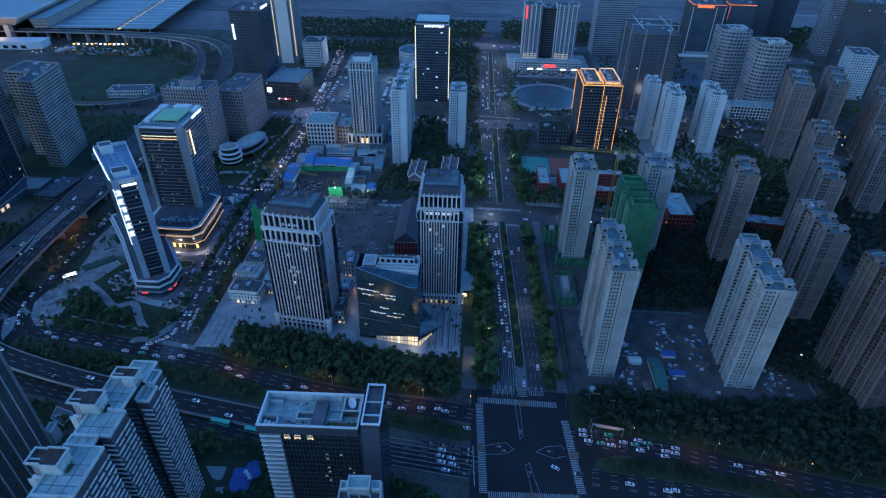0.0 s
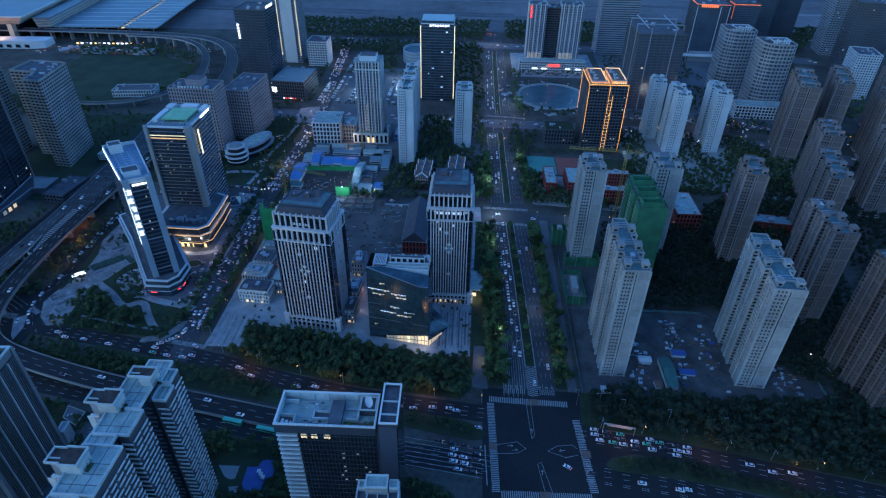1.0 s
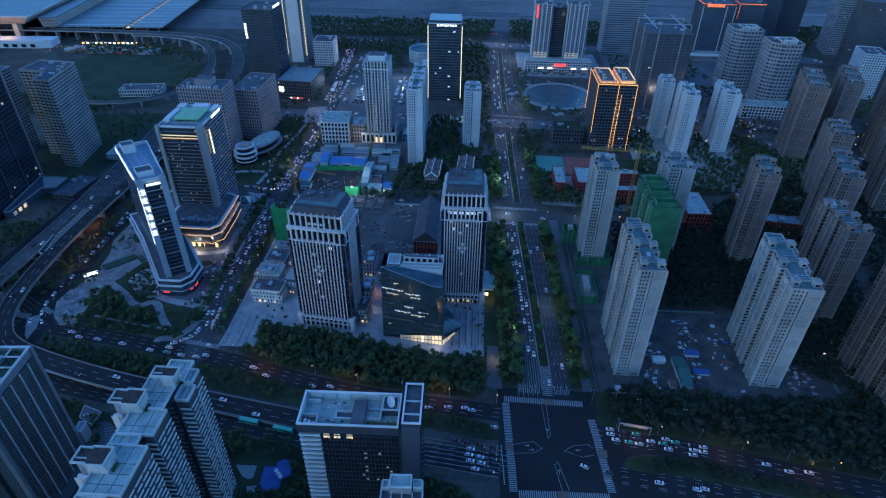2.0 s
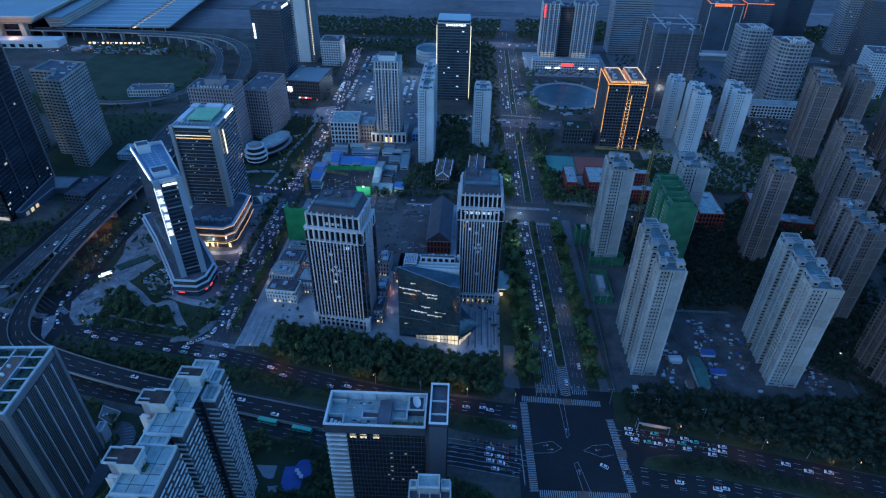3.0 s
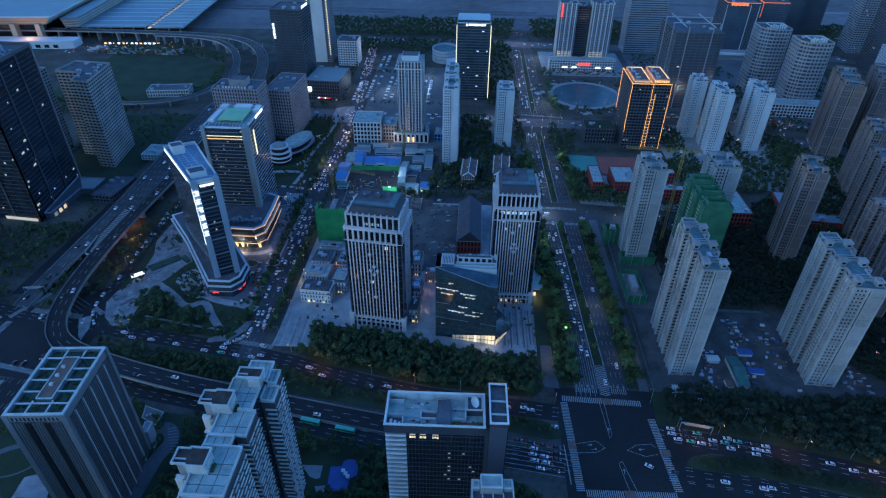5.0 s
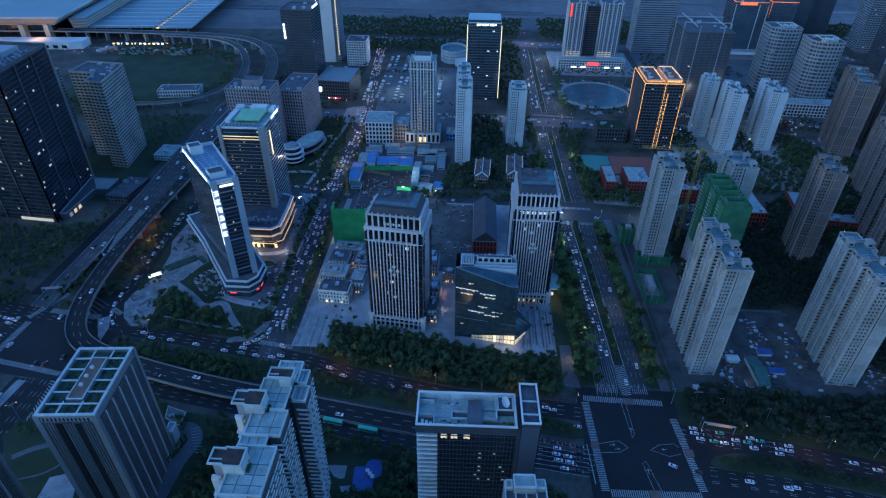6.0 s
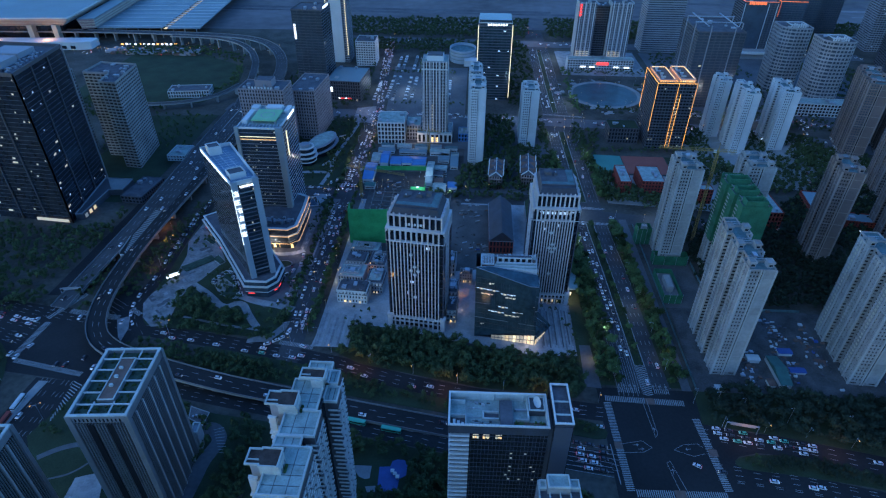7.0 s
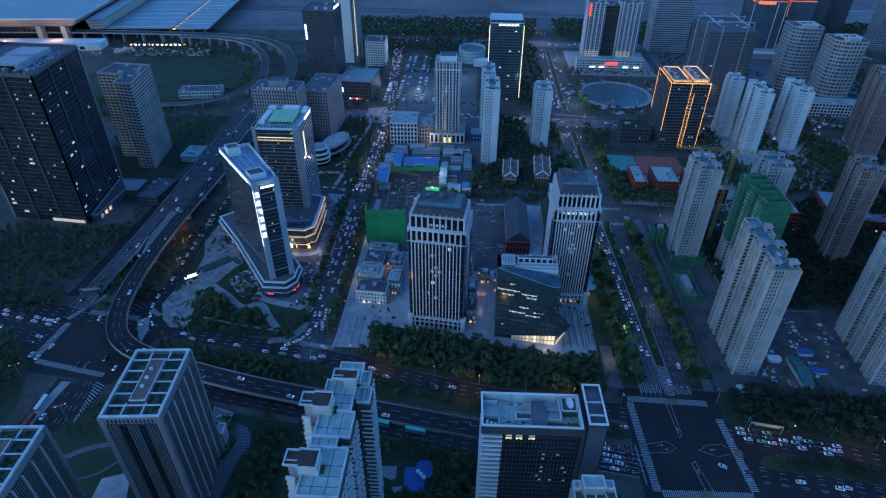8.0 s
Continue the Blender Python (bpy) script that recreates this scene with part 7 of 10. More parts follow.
def villa(x, y, w, l, h, label):
    """Old apartment villa: maroon walls, a long pitched roof crossed by white-edged gables."""
    ob = thing("old_villa", label, "house", (x, y, 0), -3, "old villas")
    for i in range(4):
        part("storey_wall", storey(rect(0, w, 0, l), h / 4, 0.9, 2.6, 1.2, 0.3, 0.4), BROWN if i < 3 else PINK, ob, "", (0, 0, i * h / 4))
    part("glazing", Form().box(0.3, w - 0.3, 0.3, l - 0.3, 0, h), GLASS, ob)
    r = w * 0.34
    main = Form()
    main.v += [(-0.4, -0.4, h), (w + 0.4, -0.4, h), (w + 0.4, l + 0.4, h), (-0.4, l + 0.4, h), (w / 2, 1.5, h + r), (w / 2, l - 1.5, h + r)]
    main.f += [(0, 1, 4), (2, 3, 5), (1, 2, 5, 4), (3, 0, 4, 5), (0, 3, 2, 1)]
    part("roof", main, ROOFDARK, ob, "dark maroon tiled roof")
    for k in range(3):
        yy = l * (k + 0.5) / 3
        for s, x0 in ((-1, 0), (1, w)):
            g = Form()
            xa, xb = x0 + s * 1.4, w / 2
            g.v += [(xa, yy - 2.8, h), (xa, yy + 2.8, h), (xa, yy, h + r * 0.95), (xb, yy - 2.8, h), (xb, yy + 2.8, h), (xb, yy, h + r * 0.95)]
            g.f += [(0, 1, 2), (5, 4, 3), (0, 2, 5, 3), (1, 4, 5, 2), (0, 3, 4, 1)]
            part("gable_roof", g, TERRACE, ob)
            part("bay_wall", Form().box(min(x0, xa), max(x0, xa), yy - 2.6, yy + 2.6, 0, h), BROWN, ob)
            part("gable_trim", Form().tube((xa + s * 0.1, yy - 3.0, h - 0.2), (xa + s * 0.1, yy, h + r), 0.6, sides=4).tube((xa + s * 0.1, yy + 3.0, h - 0.2), (xa + s * 0.1, yy, h + r), 0.6, sides=4), WHITE, ob)
    part("gable_trim", Form().tube((-0.4, -0.5, h), (w / 2, 1.2, h + r), 0.6, sides=4).tube((w + 0.4, -0.5, h), (w / 2, 1.2, h + r), 0.6, sides=4), WHITE, ob)
    part("ridge", Form().tube((w / 2, 1.5, h + r), (w / 2, l - 1.5, h + r), 0.4, sides=4), WHITE, ob)
    for k in range(2):
        part("chimney", Form().box(w * 0.3, w * 0.3 + 1.2, l * (0.3 + 0.4 * k), l * (0.3 + 0.4 * k) + 1.2, h, h + r + 1.2), PINK, ob)


villa(-91, 520, 12, 36, 15, "old brown villa with white trim and dormers")
villa(-59, 525, 13, 42, 15, "old brown villa with white trim and gables")


# ---- far offices ----
def far_office(x, y, w, l, h, wall, glass, label, floors, turn=0.0, pitch=3.4, pier=0.6, sill=0.9, seed=0, lit=0, lamp=None, plant=4):
    return tower("far_office", label, "tower", rect(0, w, 0, l), h, floors, wall, glass, (x, y, 0), turn, "far offices", sill=sill, pitch=pitch, pier=pier, plant=plant, roof=ROOFDARK, lift=5, seed=seed, lit=lit, lamp=lamp)


r = far_office(42, 925, 26, 30, 92, GREY, HAZEGLASS, "grey ribbed office wing with a red lit sign", 26, 0, 3, 0.7, 0.6, 61)
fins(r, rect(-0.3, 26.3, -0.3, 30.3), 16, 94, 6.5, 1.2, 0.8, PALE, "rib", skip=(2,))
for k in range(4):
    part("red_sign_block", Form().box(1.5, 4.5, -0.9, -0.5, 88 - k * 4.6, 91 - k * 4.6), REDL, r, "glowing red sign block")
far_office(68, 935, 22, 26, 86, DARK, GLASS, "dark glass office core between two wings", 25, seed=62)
r3 = far_office(90, 925, 32, 30, 92, GREY, HAZEGLASS, "grey ribbed office wing with a lit foot", 26, 0, 3, 0.7, 0.6, 63)
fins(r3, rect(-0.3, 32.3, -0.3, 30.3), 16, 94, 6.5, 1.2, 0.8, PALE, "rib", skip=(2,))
for o in (r, r3):
    for z in (16, 19, 22):
        [part("lit_window", Form().box(2 + q * 5.6, 6.6 + q * 5.6, -0.15, 0.2, z, z + 0.8), DIM if q % 2 else WARMDIM, o) for q in range(4)]
pod = flat_house(32, 906, 100, 18, 15, 4, 0, PALE, "long pale podium with a red sign over its door", None, 6, 64, "", 4)
part("red_sign", Form().box(44, 62, -0.6, -0.2, 8, 12), REDL, pod, "glowing red name sign")
for k in (20, 34, 70, 86):
    part("white_sign", Form().box(k, k + 8, -0.5, -0.2, 4, 6), SIGN, pod)
s1 = far_office(164, 1005, 60, 40, 118, GREY, HAZEGLASS, "broad blue glass office with level bands", 34, 0, 0, 0, 1.6, 65)
sk = far_office(166, 762, 58, 70, 96, DARK, HAZEGLASS, "dark framed tower under construction with open floors", 27, 0, 7, 0.7, 0.5, 66, 6)
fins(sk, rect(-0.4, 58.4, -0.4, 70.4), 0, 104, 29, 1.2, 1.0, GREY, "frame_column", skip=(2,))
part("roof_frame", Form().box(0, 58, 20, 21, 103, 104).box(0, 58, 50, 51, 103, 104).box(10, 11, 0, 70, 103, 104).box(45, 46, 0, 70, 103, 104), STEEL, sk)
o1 = far_office(306, 985, 50, 46, 86, DARK, HAZEGLASS, "dark glass office with an orange-red roof sign", 25, -2, 5, 0.5, 0.6, 67)
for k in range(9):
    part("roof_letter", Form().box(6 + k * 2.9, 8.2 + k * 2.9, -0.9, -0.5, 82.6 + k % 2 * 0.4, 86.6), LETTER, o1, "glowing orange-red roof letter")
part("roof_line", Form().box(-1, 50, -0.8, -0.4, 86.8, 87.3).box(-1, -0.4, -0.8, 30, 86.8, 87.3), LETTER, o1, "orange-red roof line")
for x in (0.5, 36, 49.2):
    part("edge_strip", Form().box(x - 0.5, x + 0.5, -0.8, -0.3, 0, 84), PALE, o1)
part("glass_face", Form().box(2, 35, -0.5, -0.2, 8, 80), HAZEGLASS, o1)
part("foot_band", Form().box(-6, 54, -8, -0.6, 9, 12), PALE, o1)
o2 = far_office(372, 1010, 40, 46, 84, DARK, HAZEGLASS, "dark glass office with a lit roof edge", 24, -2, 5, 0.5, 0.6, 68)
part("roof_line", Form().box(0, 40, -0.8, -0.4, 82.6, 83.3).box(-0.8, -0.4, -0.8, 24, 82.6, 83.3), LETTER, o2)
part("edge_line", Form().box(-0.8, -0.4, -0.8, -0.4, 60, 83), LETTER, o2)
part("podium", Form().box(-62, 30, -30, 0, 0, 16), GREY, o2)


def curved_office(x, y, high, label, seed):
    pts = [(x - 19, y - 4), (x - 16, y - 9), (x - 10, y - 13), (x - 4, y - 15), (x + 14, y - 15), (x + 19, y - 11), (x + 19, y + 22), (x - 19, y + 22)]
    ob = tower("curved_office", label, "tower", pts, high, 19, CLADDING, HAZEGLASS, (0, 0, 0), 0, "curved pair", sill=1.5, pitch=4.4, pier=1.0, deep=1.0, lintel=0.3, plant=3, seed=seed, parapet=1.6, roof=ROOFDARK)
    part("crown_room", Form().prism(rect(x - 9, x + 11, y - 6, y + 8), high, high + 3.6), DARK, ob)
    for k in range(7):                   # pale upright blades round the roof room
        part("crown_blade", Form().box(x - 9 + k * 3.0, x - 7.4 + k * 3.0, y - 7.4, y - 6.1, high, high + 4.4 + (k * 5 % 3) * 0.8), PALE, ob, "pale upright roof blade")
    part("crown_ring", Form().ring(rect(x - 10, x + 12, y - 7, y + 9), rect(x - 9.2, x + 11.2, y - 6.2, y + 8.2), high + 3.4, high + 4.2), PALE, ob)
    return ob


curved_office(343, 776, 87, "pale curved office with gridded windows", 71)
curved_office(318, 838, 87, "pale curved office behind its twin", 72)
flat_house(300, 742, 90, 22, 16, 4, -4, PALE, "pale long podium below curved offices", None, 0, 73, "", 4)
sg = flat_house(226, 652, 24, 10, 8, 2, -2, PALE, "low pale block with a bright lit front", None, 0, 91)
lf = flat_house(168, 680, 20, 12, 9, 2, -2, PALE, "low pale block edged with orange light", None, 0, 92)
part("light_line", Form().box(0, 20, -0.5, -0.2, 8.6, 9.2), ORANGE, lf)
for k in range(4):
    part("lit_pane", Form().box(1 + k * 5.6, 6 + k * 5.6, -0.6, -0.3, 3.4, 7), COOL, sg)
far_office(545, 1040, 60, 46, 112, GREY, HAZEGLASS, "grey blue glass tower at the skyline", 32, -8, 4, 0.8, 1.0, 74, 14, COOL)
far_office(520, 940, 56, 40, 104, DARK, HAZEGLASS, "dark glass tower with pale upright strips", 30, -14, 4, 1.0, 1.0, 75, 14, COOL)
far_office(560, 860, 50, 40, 110, GREY, HAZEGLASS, "grey banded tower at the edge", 31, -14, 3.4, 1.4, 1.2, 76, 12, DIM)
far_office(480, 830, 30, 40, 60, PALE, HAZEGLASS, "pale office block far off", 18, -10, 3.4, 1.4, 1.2, 77, 3)
far_office(420, 1060, 40, 40, 100, DARK, HAZEGLASS, "dark far tower with lit rows", 28, 0, 4, 0.8, 1.0, 78, 4)
far_office(640, 960, 60, 40, 100, GREY, HAZEGLASS, "grey far tower with level bands", 28, -14, 4, 0.8, 1.0, 79, 4)
far_office(470, 1120, 60, 40, 90, DARK, HAZEGLASS, "dark far tower with a red sign", 25, 0, 4, 0.8, 1.0, 80, 4)
d = far_office(-349, 780, 40, 42, 108, DARK, BLUEGLASS, "near-black office tower with a white upright sign", 30, -4, 8, 0.25, 0.25, 81)
for k in range(5):
    part("sign_block", Form().box(1.5, 4, -0.7, -0.3, 88 - k * 4, 91 - k * 4), SIGN, d, "white sign block")
for k in range(4):
    part("roof_letter", Form().box(40.3, 40.7, 8 + k * 6, 12 + k * 6, 109, 112), SIGN, d)
lt = far_office(-337, 915, 32, 36, 128, GREY, HAZEGLASS, "grey tower with lit dotted edge lines", 36, 0, 4, 0.5, 0.8, 82)
for x in (1, 30):
    for k in range(34):
        part("edge_lamp", Form().box(x - 0.6, x + 0.6, -0.7, -0.2, 12 + k * 3.4, 13.6 + k * 3.4), YLINE, lt)
part("blade", Form().box(6, 24, -1, 0, 0, 130), PALE, lt)
dp = flat_house(-306, 752, 46, 60, 26, 6, -4, DARK, "dark low shopping block with lit signs", CANOPY, 4, 83)
for k in range(4):
    part("screen", Form().box(2 + 3.4 * (k % 2), 5 + 3.4 * (k % 2), -0.6, -0.2, 12 + 3.4 * (k // 2), 15 + 3.4 * (k // 2)), SIGN, dp, "bright white wall screen")
for k in range(6):
    part("red_sign", Form().box(16 + k * 3, 18 + k * 3, -0.6, -0.2, 3.2, 4.6), TAILL if k % 3 else SIGN, dp)
far_office(-292, 900, 30, 34, 36, PALE, HAZEGLASS, "pale office block with dark windows", 10, 0, 3.6, 1.2, 1.2, 84)


def stadium():
    n = 40
    c = lambda r, s=1.25: [(-129 + r * math.cos(2 * math.pi * i / n), 945 + s * r * math.sin(2 * math.pi * i / n)) for i in range(n)]
    ob = thing("ring_arena", "pale drum-shaped hall with a sunken teal roof", "stadium")
    part("wall", Form().ring(c(21), c(20), 0, 19), BLADE, ob)
    part("roof", Form().prism(c(20), 13, 15), TEALROOF, ob, "sunken teal roof")
    part("annexe", Form().box(-126, -100, 908, 925, 0, 9), PALE, ob)
    for z in (5, 10, 15):
        part("wall_band", Form().ring(c(21.3), c(20.6), z, z + 1), CANOPY, ob)


stadium()


def station():
    ob = thing("railway_station", "vast railway station with blue-grey roofs and pale columned front", "station")
    roof = [(-1500, 905), (-787, 978), (-868, 1700), (-1500, 1700)]
    part("main_roof", Form().prism(roof, 40.5, 42), CANOPY, ob, "flat blue-grey hall roof")
    part("main_edge", Form().ring(inset(roof, -0.8), roof, 40, 42.6), PALE, ob)
    for k in range(8):                   # stepped ribs under the slanting eaves
        q = inset(roof, 1.5 + 2.6 * k)
        part("eaves_rib", Form().ring(q, inset(q, 3.4), 38.4 - 1.9 * k, 40.2 - 1.9 * k - (0.5 if k % 2 else 0)), CREAM if k % 2 else PINK, ob)
    part("main_wall", Form().prism(inset(roof, 24), 2, 40), GLASS, ob)
    for x, y in ((-826, 988), (-866, 983), (-960, 972), (-1060, 962)):
        part("column", Form().prism([(x, y), (x + 8, y + 0.8), (x + 8, y + 12), (x, y + 11)], 0, 27), CREAM, ob, "huge pale column")
    wing = [(-788, 1003), (-761, 1010), (-842, 1700), (-867, 1700)]
    part("wing_roof", Form().prism(wing, 32.5, 34), CANOPY, ob, "lower blue-grey wing roof")
    for k in range(7):
        part("wing_slat", Form().ring(inset(wing, 0.5 + 0.4 * k), inset(wing, 2 + 0.4 * k), 30.6 - 2.2 * k, 32 - 2.2 * k), CREAM if k % 2 else PINK, ob)
    part("wing_wall", Form().prism(inset(wing, 4), 0, 32), GLASS, ob)
    part("terrace", Form().prism([(-1300, 905), (-1000, 928), (-760, 944), (-742, 950), (-744, 978), (-1300, 935)], 0, 11), PALE, ob)
    part("terrace_rail", Form().beam((-1000, 928), (-760, 944), 0.6, 11, 12.4).beam((-760, 944), (-742, 950), 0.6, 11, 12.4), WHITE, ob)
    for k in range(16):
        x = -990 + k * 14.5
        y = 928 + (x + 1000) * 16 / 240 - 0.4
        part("terrace_door", Form().box(x, x + 8, y - 0.3, y + 0.3, 2, 7), GLASS, ob)
    part("red_banner", Form().beam((-1000, 926), (-880, 934), 0.5, 12.5, 14), REDL, ob, "long red light strip")
    roofs = [(-763, 1014), (-652, 1023), (-716, 1700), (-842, 1700)]
    part("platform_roof", Form().prism(roofs, 16.5, 18), CANOPY, ob, "long platform roof with pale seams")
    for k in range(22):
        y = 1024 + k * 30
        e = (y - 1014) * 0.107
        part("roof_seam", Form().beam((-758 - e, y), (-656 - e * 0.9, y + 8), 1.1, 18, 18.7), PALE, ob)
    for k in range(40):
        y = 1028 + k * 16
        x = -651 - (y - 1023) * 0.0945
        part("lit_platform_gap", Form().beam((x + 1, y), (x + 5.5, y + 0.4), 7.0, 15, 16.2), WARMDIM, ob, "lit gap between platform roofs")
        part("gap_beam", Form().beam((x - 1, y + 8), (x + 9, y + 8.6), 1.6, 16.6, 18.2), PALE, ob)
    roofs = [(-643, 1024), (-588, 1028), (-652, 1700), (-707, 1700)]
    part("platform_roof", Form().prism(roofs, 15.5, 17), CANOPY, ob)
    for k in range(28):
        y = 1032 + k * 23
        e = (y - 1024) * 0.095
        part("roof_seam", Form().beam((-640 - e, y), (-590 - e, y + 5), 0.8, 17, 17.6), PALE, ob)
    for k in range(9):
        part("roof_post", Form().tube((-755 + k * 20, 1018 + k * 1.3, 0), (-755 + k * 20, 1018 + k * 1.3, 16), 0.8), CONCRETE, ob)
    for k in range(13):
        part("lit_booth", Form().box(-706 + k * 7.4, -702.5 + k * 7.4, 976 + k * 0.5, 977.6 + k * 0.5, 0.6, 2.8), HEAD if k % 4 else SODIUM, ob)


station()
rng = random.Random(17)
for m in (BARE, GREY, TERRACE):
    town = Form()
    for k in range(26):                  # low site sheds beyond the belt of trees
        x, y = rng.uniform(-712, -560), rng.uniform(926, 952)
        w, l, h = rng.uniform(4, 14), rng.uniform(3, 8), rng.uniform(2, 4)
        town.box(x, x + w, y, y + l, 0, h).prism(rect(x - 0.3, x + w + 0.3, y - 0.3, y + l + 0.3), h, h + 0.5, 0.8)
    solid("far_sheds", town, m, "scattered low site sheds far off", "sheds", kind="stuff")

# ---- school, pond and building site ----
for x, y, w, l, h, text in ((38, 518, 11, 36, 14, "red brick school block with a grey roof"), (60, 520, 22, 34, 14, "red brick school block with white trim"), (92, 505, 32, 10, 15, "red school wing with white galleries"), (92, 540, 32, 10, 15, "red school wing with white galleries"), (150, 462, 22, 42, 17, "red brick block with a pale flat roof"), (205, 468, 16, 50, 11, "red low block with a pale blue roof"), (221, 468, 46, 16, 9, "red low wing with a pale blue roof")):
    ob = flat_house(x, y, w, l, h, 4, 0 if x < 200 else -8, RED, text, CANOPY if x > 200 else ROOF, 0, int(x), "school buildings", 3)
rough = random.Random(44)
for m in (SOIL, CONCRETE, GRASS):
    heaps = Form()
    for k in range(26):
        a, r = rough.uniform(0, 6.28), rough.uniform(56, 72)
        x, y, q = 72 + r * math.cos(a), 800 + r * math.sin(a), rough.uniform(1.5, 6)
        heaps.prism([(x + q * rough.uniform(0.6, 1.2) * math.cos(i * 1.05), y + q * rough.uniform(0.6, 1.2) * math.sin(i * 1.05)) for i in range(6)], 0.0, 0.15 + rough.uniform(0.1, 1.2), 0.6)
    solid("spoil_heaps", heaps, m, "low heaps of spoil round the pond", "heaps", kind="stuff")
pn = Form()
pn.prism([(72 + 44 * math.cos(i * math.pi / 18), 800 + 46 * math.sin(i * math.pi / 18)) for i in range(36)], 0.0, 0.22)
solid("pond", pn, POND, "round dark pond in a construction plot", "pond", kind="structure")
solid("pond_bank", Form().ring([(72 + 50 * math.cos(i * math.pi / 18), 800 + 52 * math.sin(i * math.pi / 18)) for i in range(36)], [(72 + 44 * math.cos(i * math.pi / 18), 800 + 46 * math.sin(i * math.pi / 18)) for i in range(36)], 0, 0.8), CONCRETE, "pale bare bank of a pond", "bank", kind="structure")


def shed(x, y, w, l, h, roofm, label, turn=0.0):
    ob = thing("site_shed", label, "shed", (x, y, 0), turn, "site sheds")
    part("wall", Form().box(0, w, 0, l, 0, h), PALE, ob)
    fm = Form()
    fm.v += [(-0.4, -0.4, h), (w + 0.4, -0.4, h), (w + 0.4, l + 0.4, h), (-0.4, l + 0.4, h), (-0.4, l / 2, h + l * 0.12), (w + 0.4, l / 2, h + l * 0.12)]
    fm.f += [(0, 1, 5, 4), (2, 3, 4, 5), (0, 4, 3), (1, 2, 5), (0, 3, 2, 1)]
    part("roof", fm, roofm, ob)
    return ob


for k, (x, y, w, l, h, m) in enumerate(((-220, 524, 10, 37, 5, ROOFBLUE), (-207, 560, 8, 28, 6, ROOFBLUE), (-197, 562, 12, 18, 4, ROOFBLUE), (-184, 563, 10, 16, 5, ROOFBLUE), (-173, 561, 14, 20, 4, ROOFBLUE), (-155.5, 518, 6.5, 48, 6, ROOF), (-148.5, 553, 13, 9, 4, ROOF), (-147.5, 505, 13, 15, 5, ROOF), (-132.5, 512, 9, 12, 5, ROOFBLUE), (-218, 568, 9, 20, 4, ROOF), (-214, 594, 18, 8, 4, CANOPY), (-190, 592, 30, 9, 4, CANOPY), (-156, 592, 22, 8, 5, ROOF), (-132, 560, 8, 34, 4, CANOPY), (-146, 574, 12, 12, 4, CANOPY), (-216, 512, 10, 8, 4, SHEDROOF), (-212, 606, 14, 6, 5, TEALROOF), (-194, 606, 16, 6, 5, ROOF), (-174, 605, 14, 7, 5, TEALROOF), (-156, 604, 12, 7, 5, CANOPY), (-140, 602, 14, 6, 5, TEALROOF), (-222, 550, 8, 14, 4, TEALROOF), (-144, 592, 8, 8, 4, ROOFBLUE), (-148.5, 540, 10, 8, 4, ROOFDARK), (-147, 524, 9, 10, 4, TERRACE))):
    text = {TEALROOF: "site cabin with a teal roof", ROOFBLUE: "site shed with a blue sheet roof", ROOF: "site shed with a white sheet roof", CANOPY: "site shed with a dull blue-grey roof", SHEDROOF: "site shed with a dark green roof", ROOFDARK: "site shed with a dark felt roof", TERRACE: "site store with a brown roof"}[m]
    ob = shed(x, y, w, l, h, m, text)
    long_y = l > w
    for q in range(1, max(2, int(max(w, l) / 2.4))):     # sheet joints across the roof
        if long_y:
            part("sheet_joint", Form().beam((x * 0 - 0.3, q * 2.4), (w + 0.3, q * 2.4), 0.16, h + 0.1, h + 0.12 * l * 0.5 + 0.1), PALE if m is ROOF else CANOPY, ob) if q % 4 == 0 else None
    part("shed_window", Form().box(1, w - 1, -0.06, 0.1, 1.2, 2.2), GLASS, ob)
solid("site_fence", Form().beam((-211, 553.5), (-157, 556), 0.5, 0.2, 5), NET, "green netted site fence", "fence")
nt = thing("netted_frame", "concrete frame hung with green netting", "scaffold", (-212.5, 414.5, 0), 3, "")
part("netting", Form().box(0, 34, 0, 0.5, 1, 35), NET, nt, "green netting")
part("netting", Form().box(0, 0.5, 0, 12, 1, 35), NET, nt, "green netting")
for k in range(8):
    part("scaffold_pole", Form().box(k * 4.8, k * 4.8 + 0.2, 1.4, 1.6, 0, 35.6), STEEL, nt)
for k in range(3):
    part("slab", Form().box(0.6, 24.6, 0.6, 9, 3 + k * 4, 3.4 + k * 4), CONCRETE, nt)
nt2 = thing("netted_frame", "netted corner of the site frame lit by a lamp", "scaffold", (-168.5, 502, 0), 0)
part("netting", Form().box(0, 14, 0, 0.5, 0.2, 10).box(13.5, 14, 0, 10, 0.2, 10), NET, nt2, "green netting")
part("site_lamp", Form().box(6, 8, -1.4, -0.8, 10, 11), HEAD, nt2, "bright site floodlight")
rng = random.Random(31)
heap = Form()
for k in range(160):
    x, y, a, l = rng.uniform(-200, -76), rng.uniform(408, 508), rng.uniform(0, 3.1), rng.uniform(0.5, 4)
    heap.beam((x, y), (x + l * math.cos(a), y + l * math.sin(a)), rng.uniform(0.2, 1.6), 0.2, 0.2 + rng.uniform(0.3, 1.4))
solid("site_clutter", heap, SOIL, "boards, rods and heaps strewn over the muddy site", "clutter", kind="stuff")
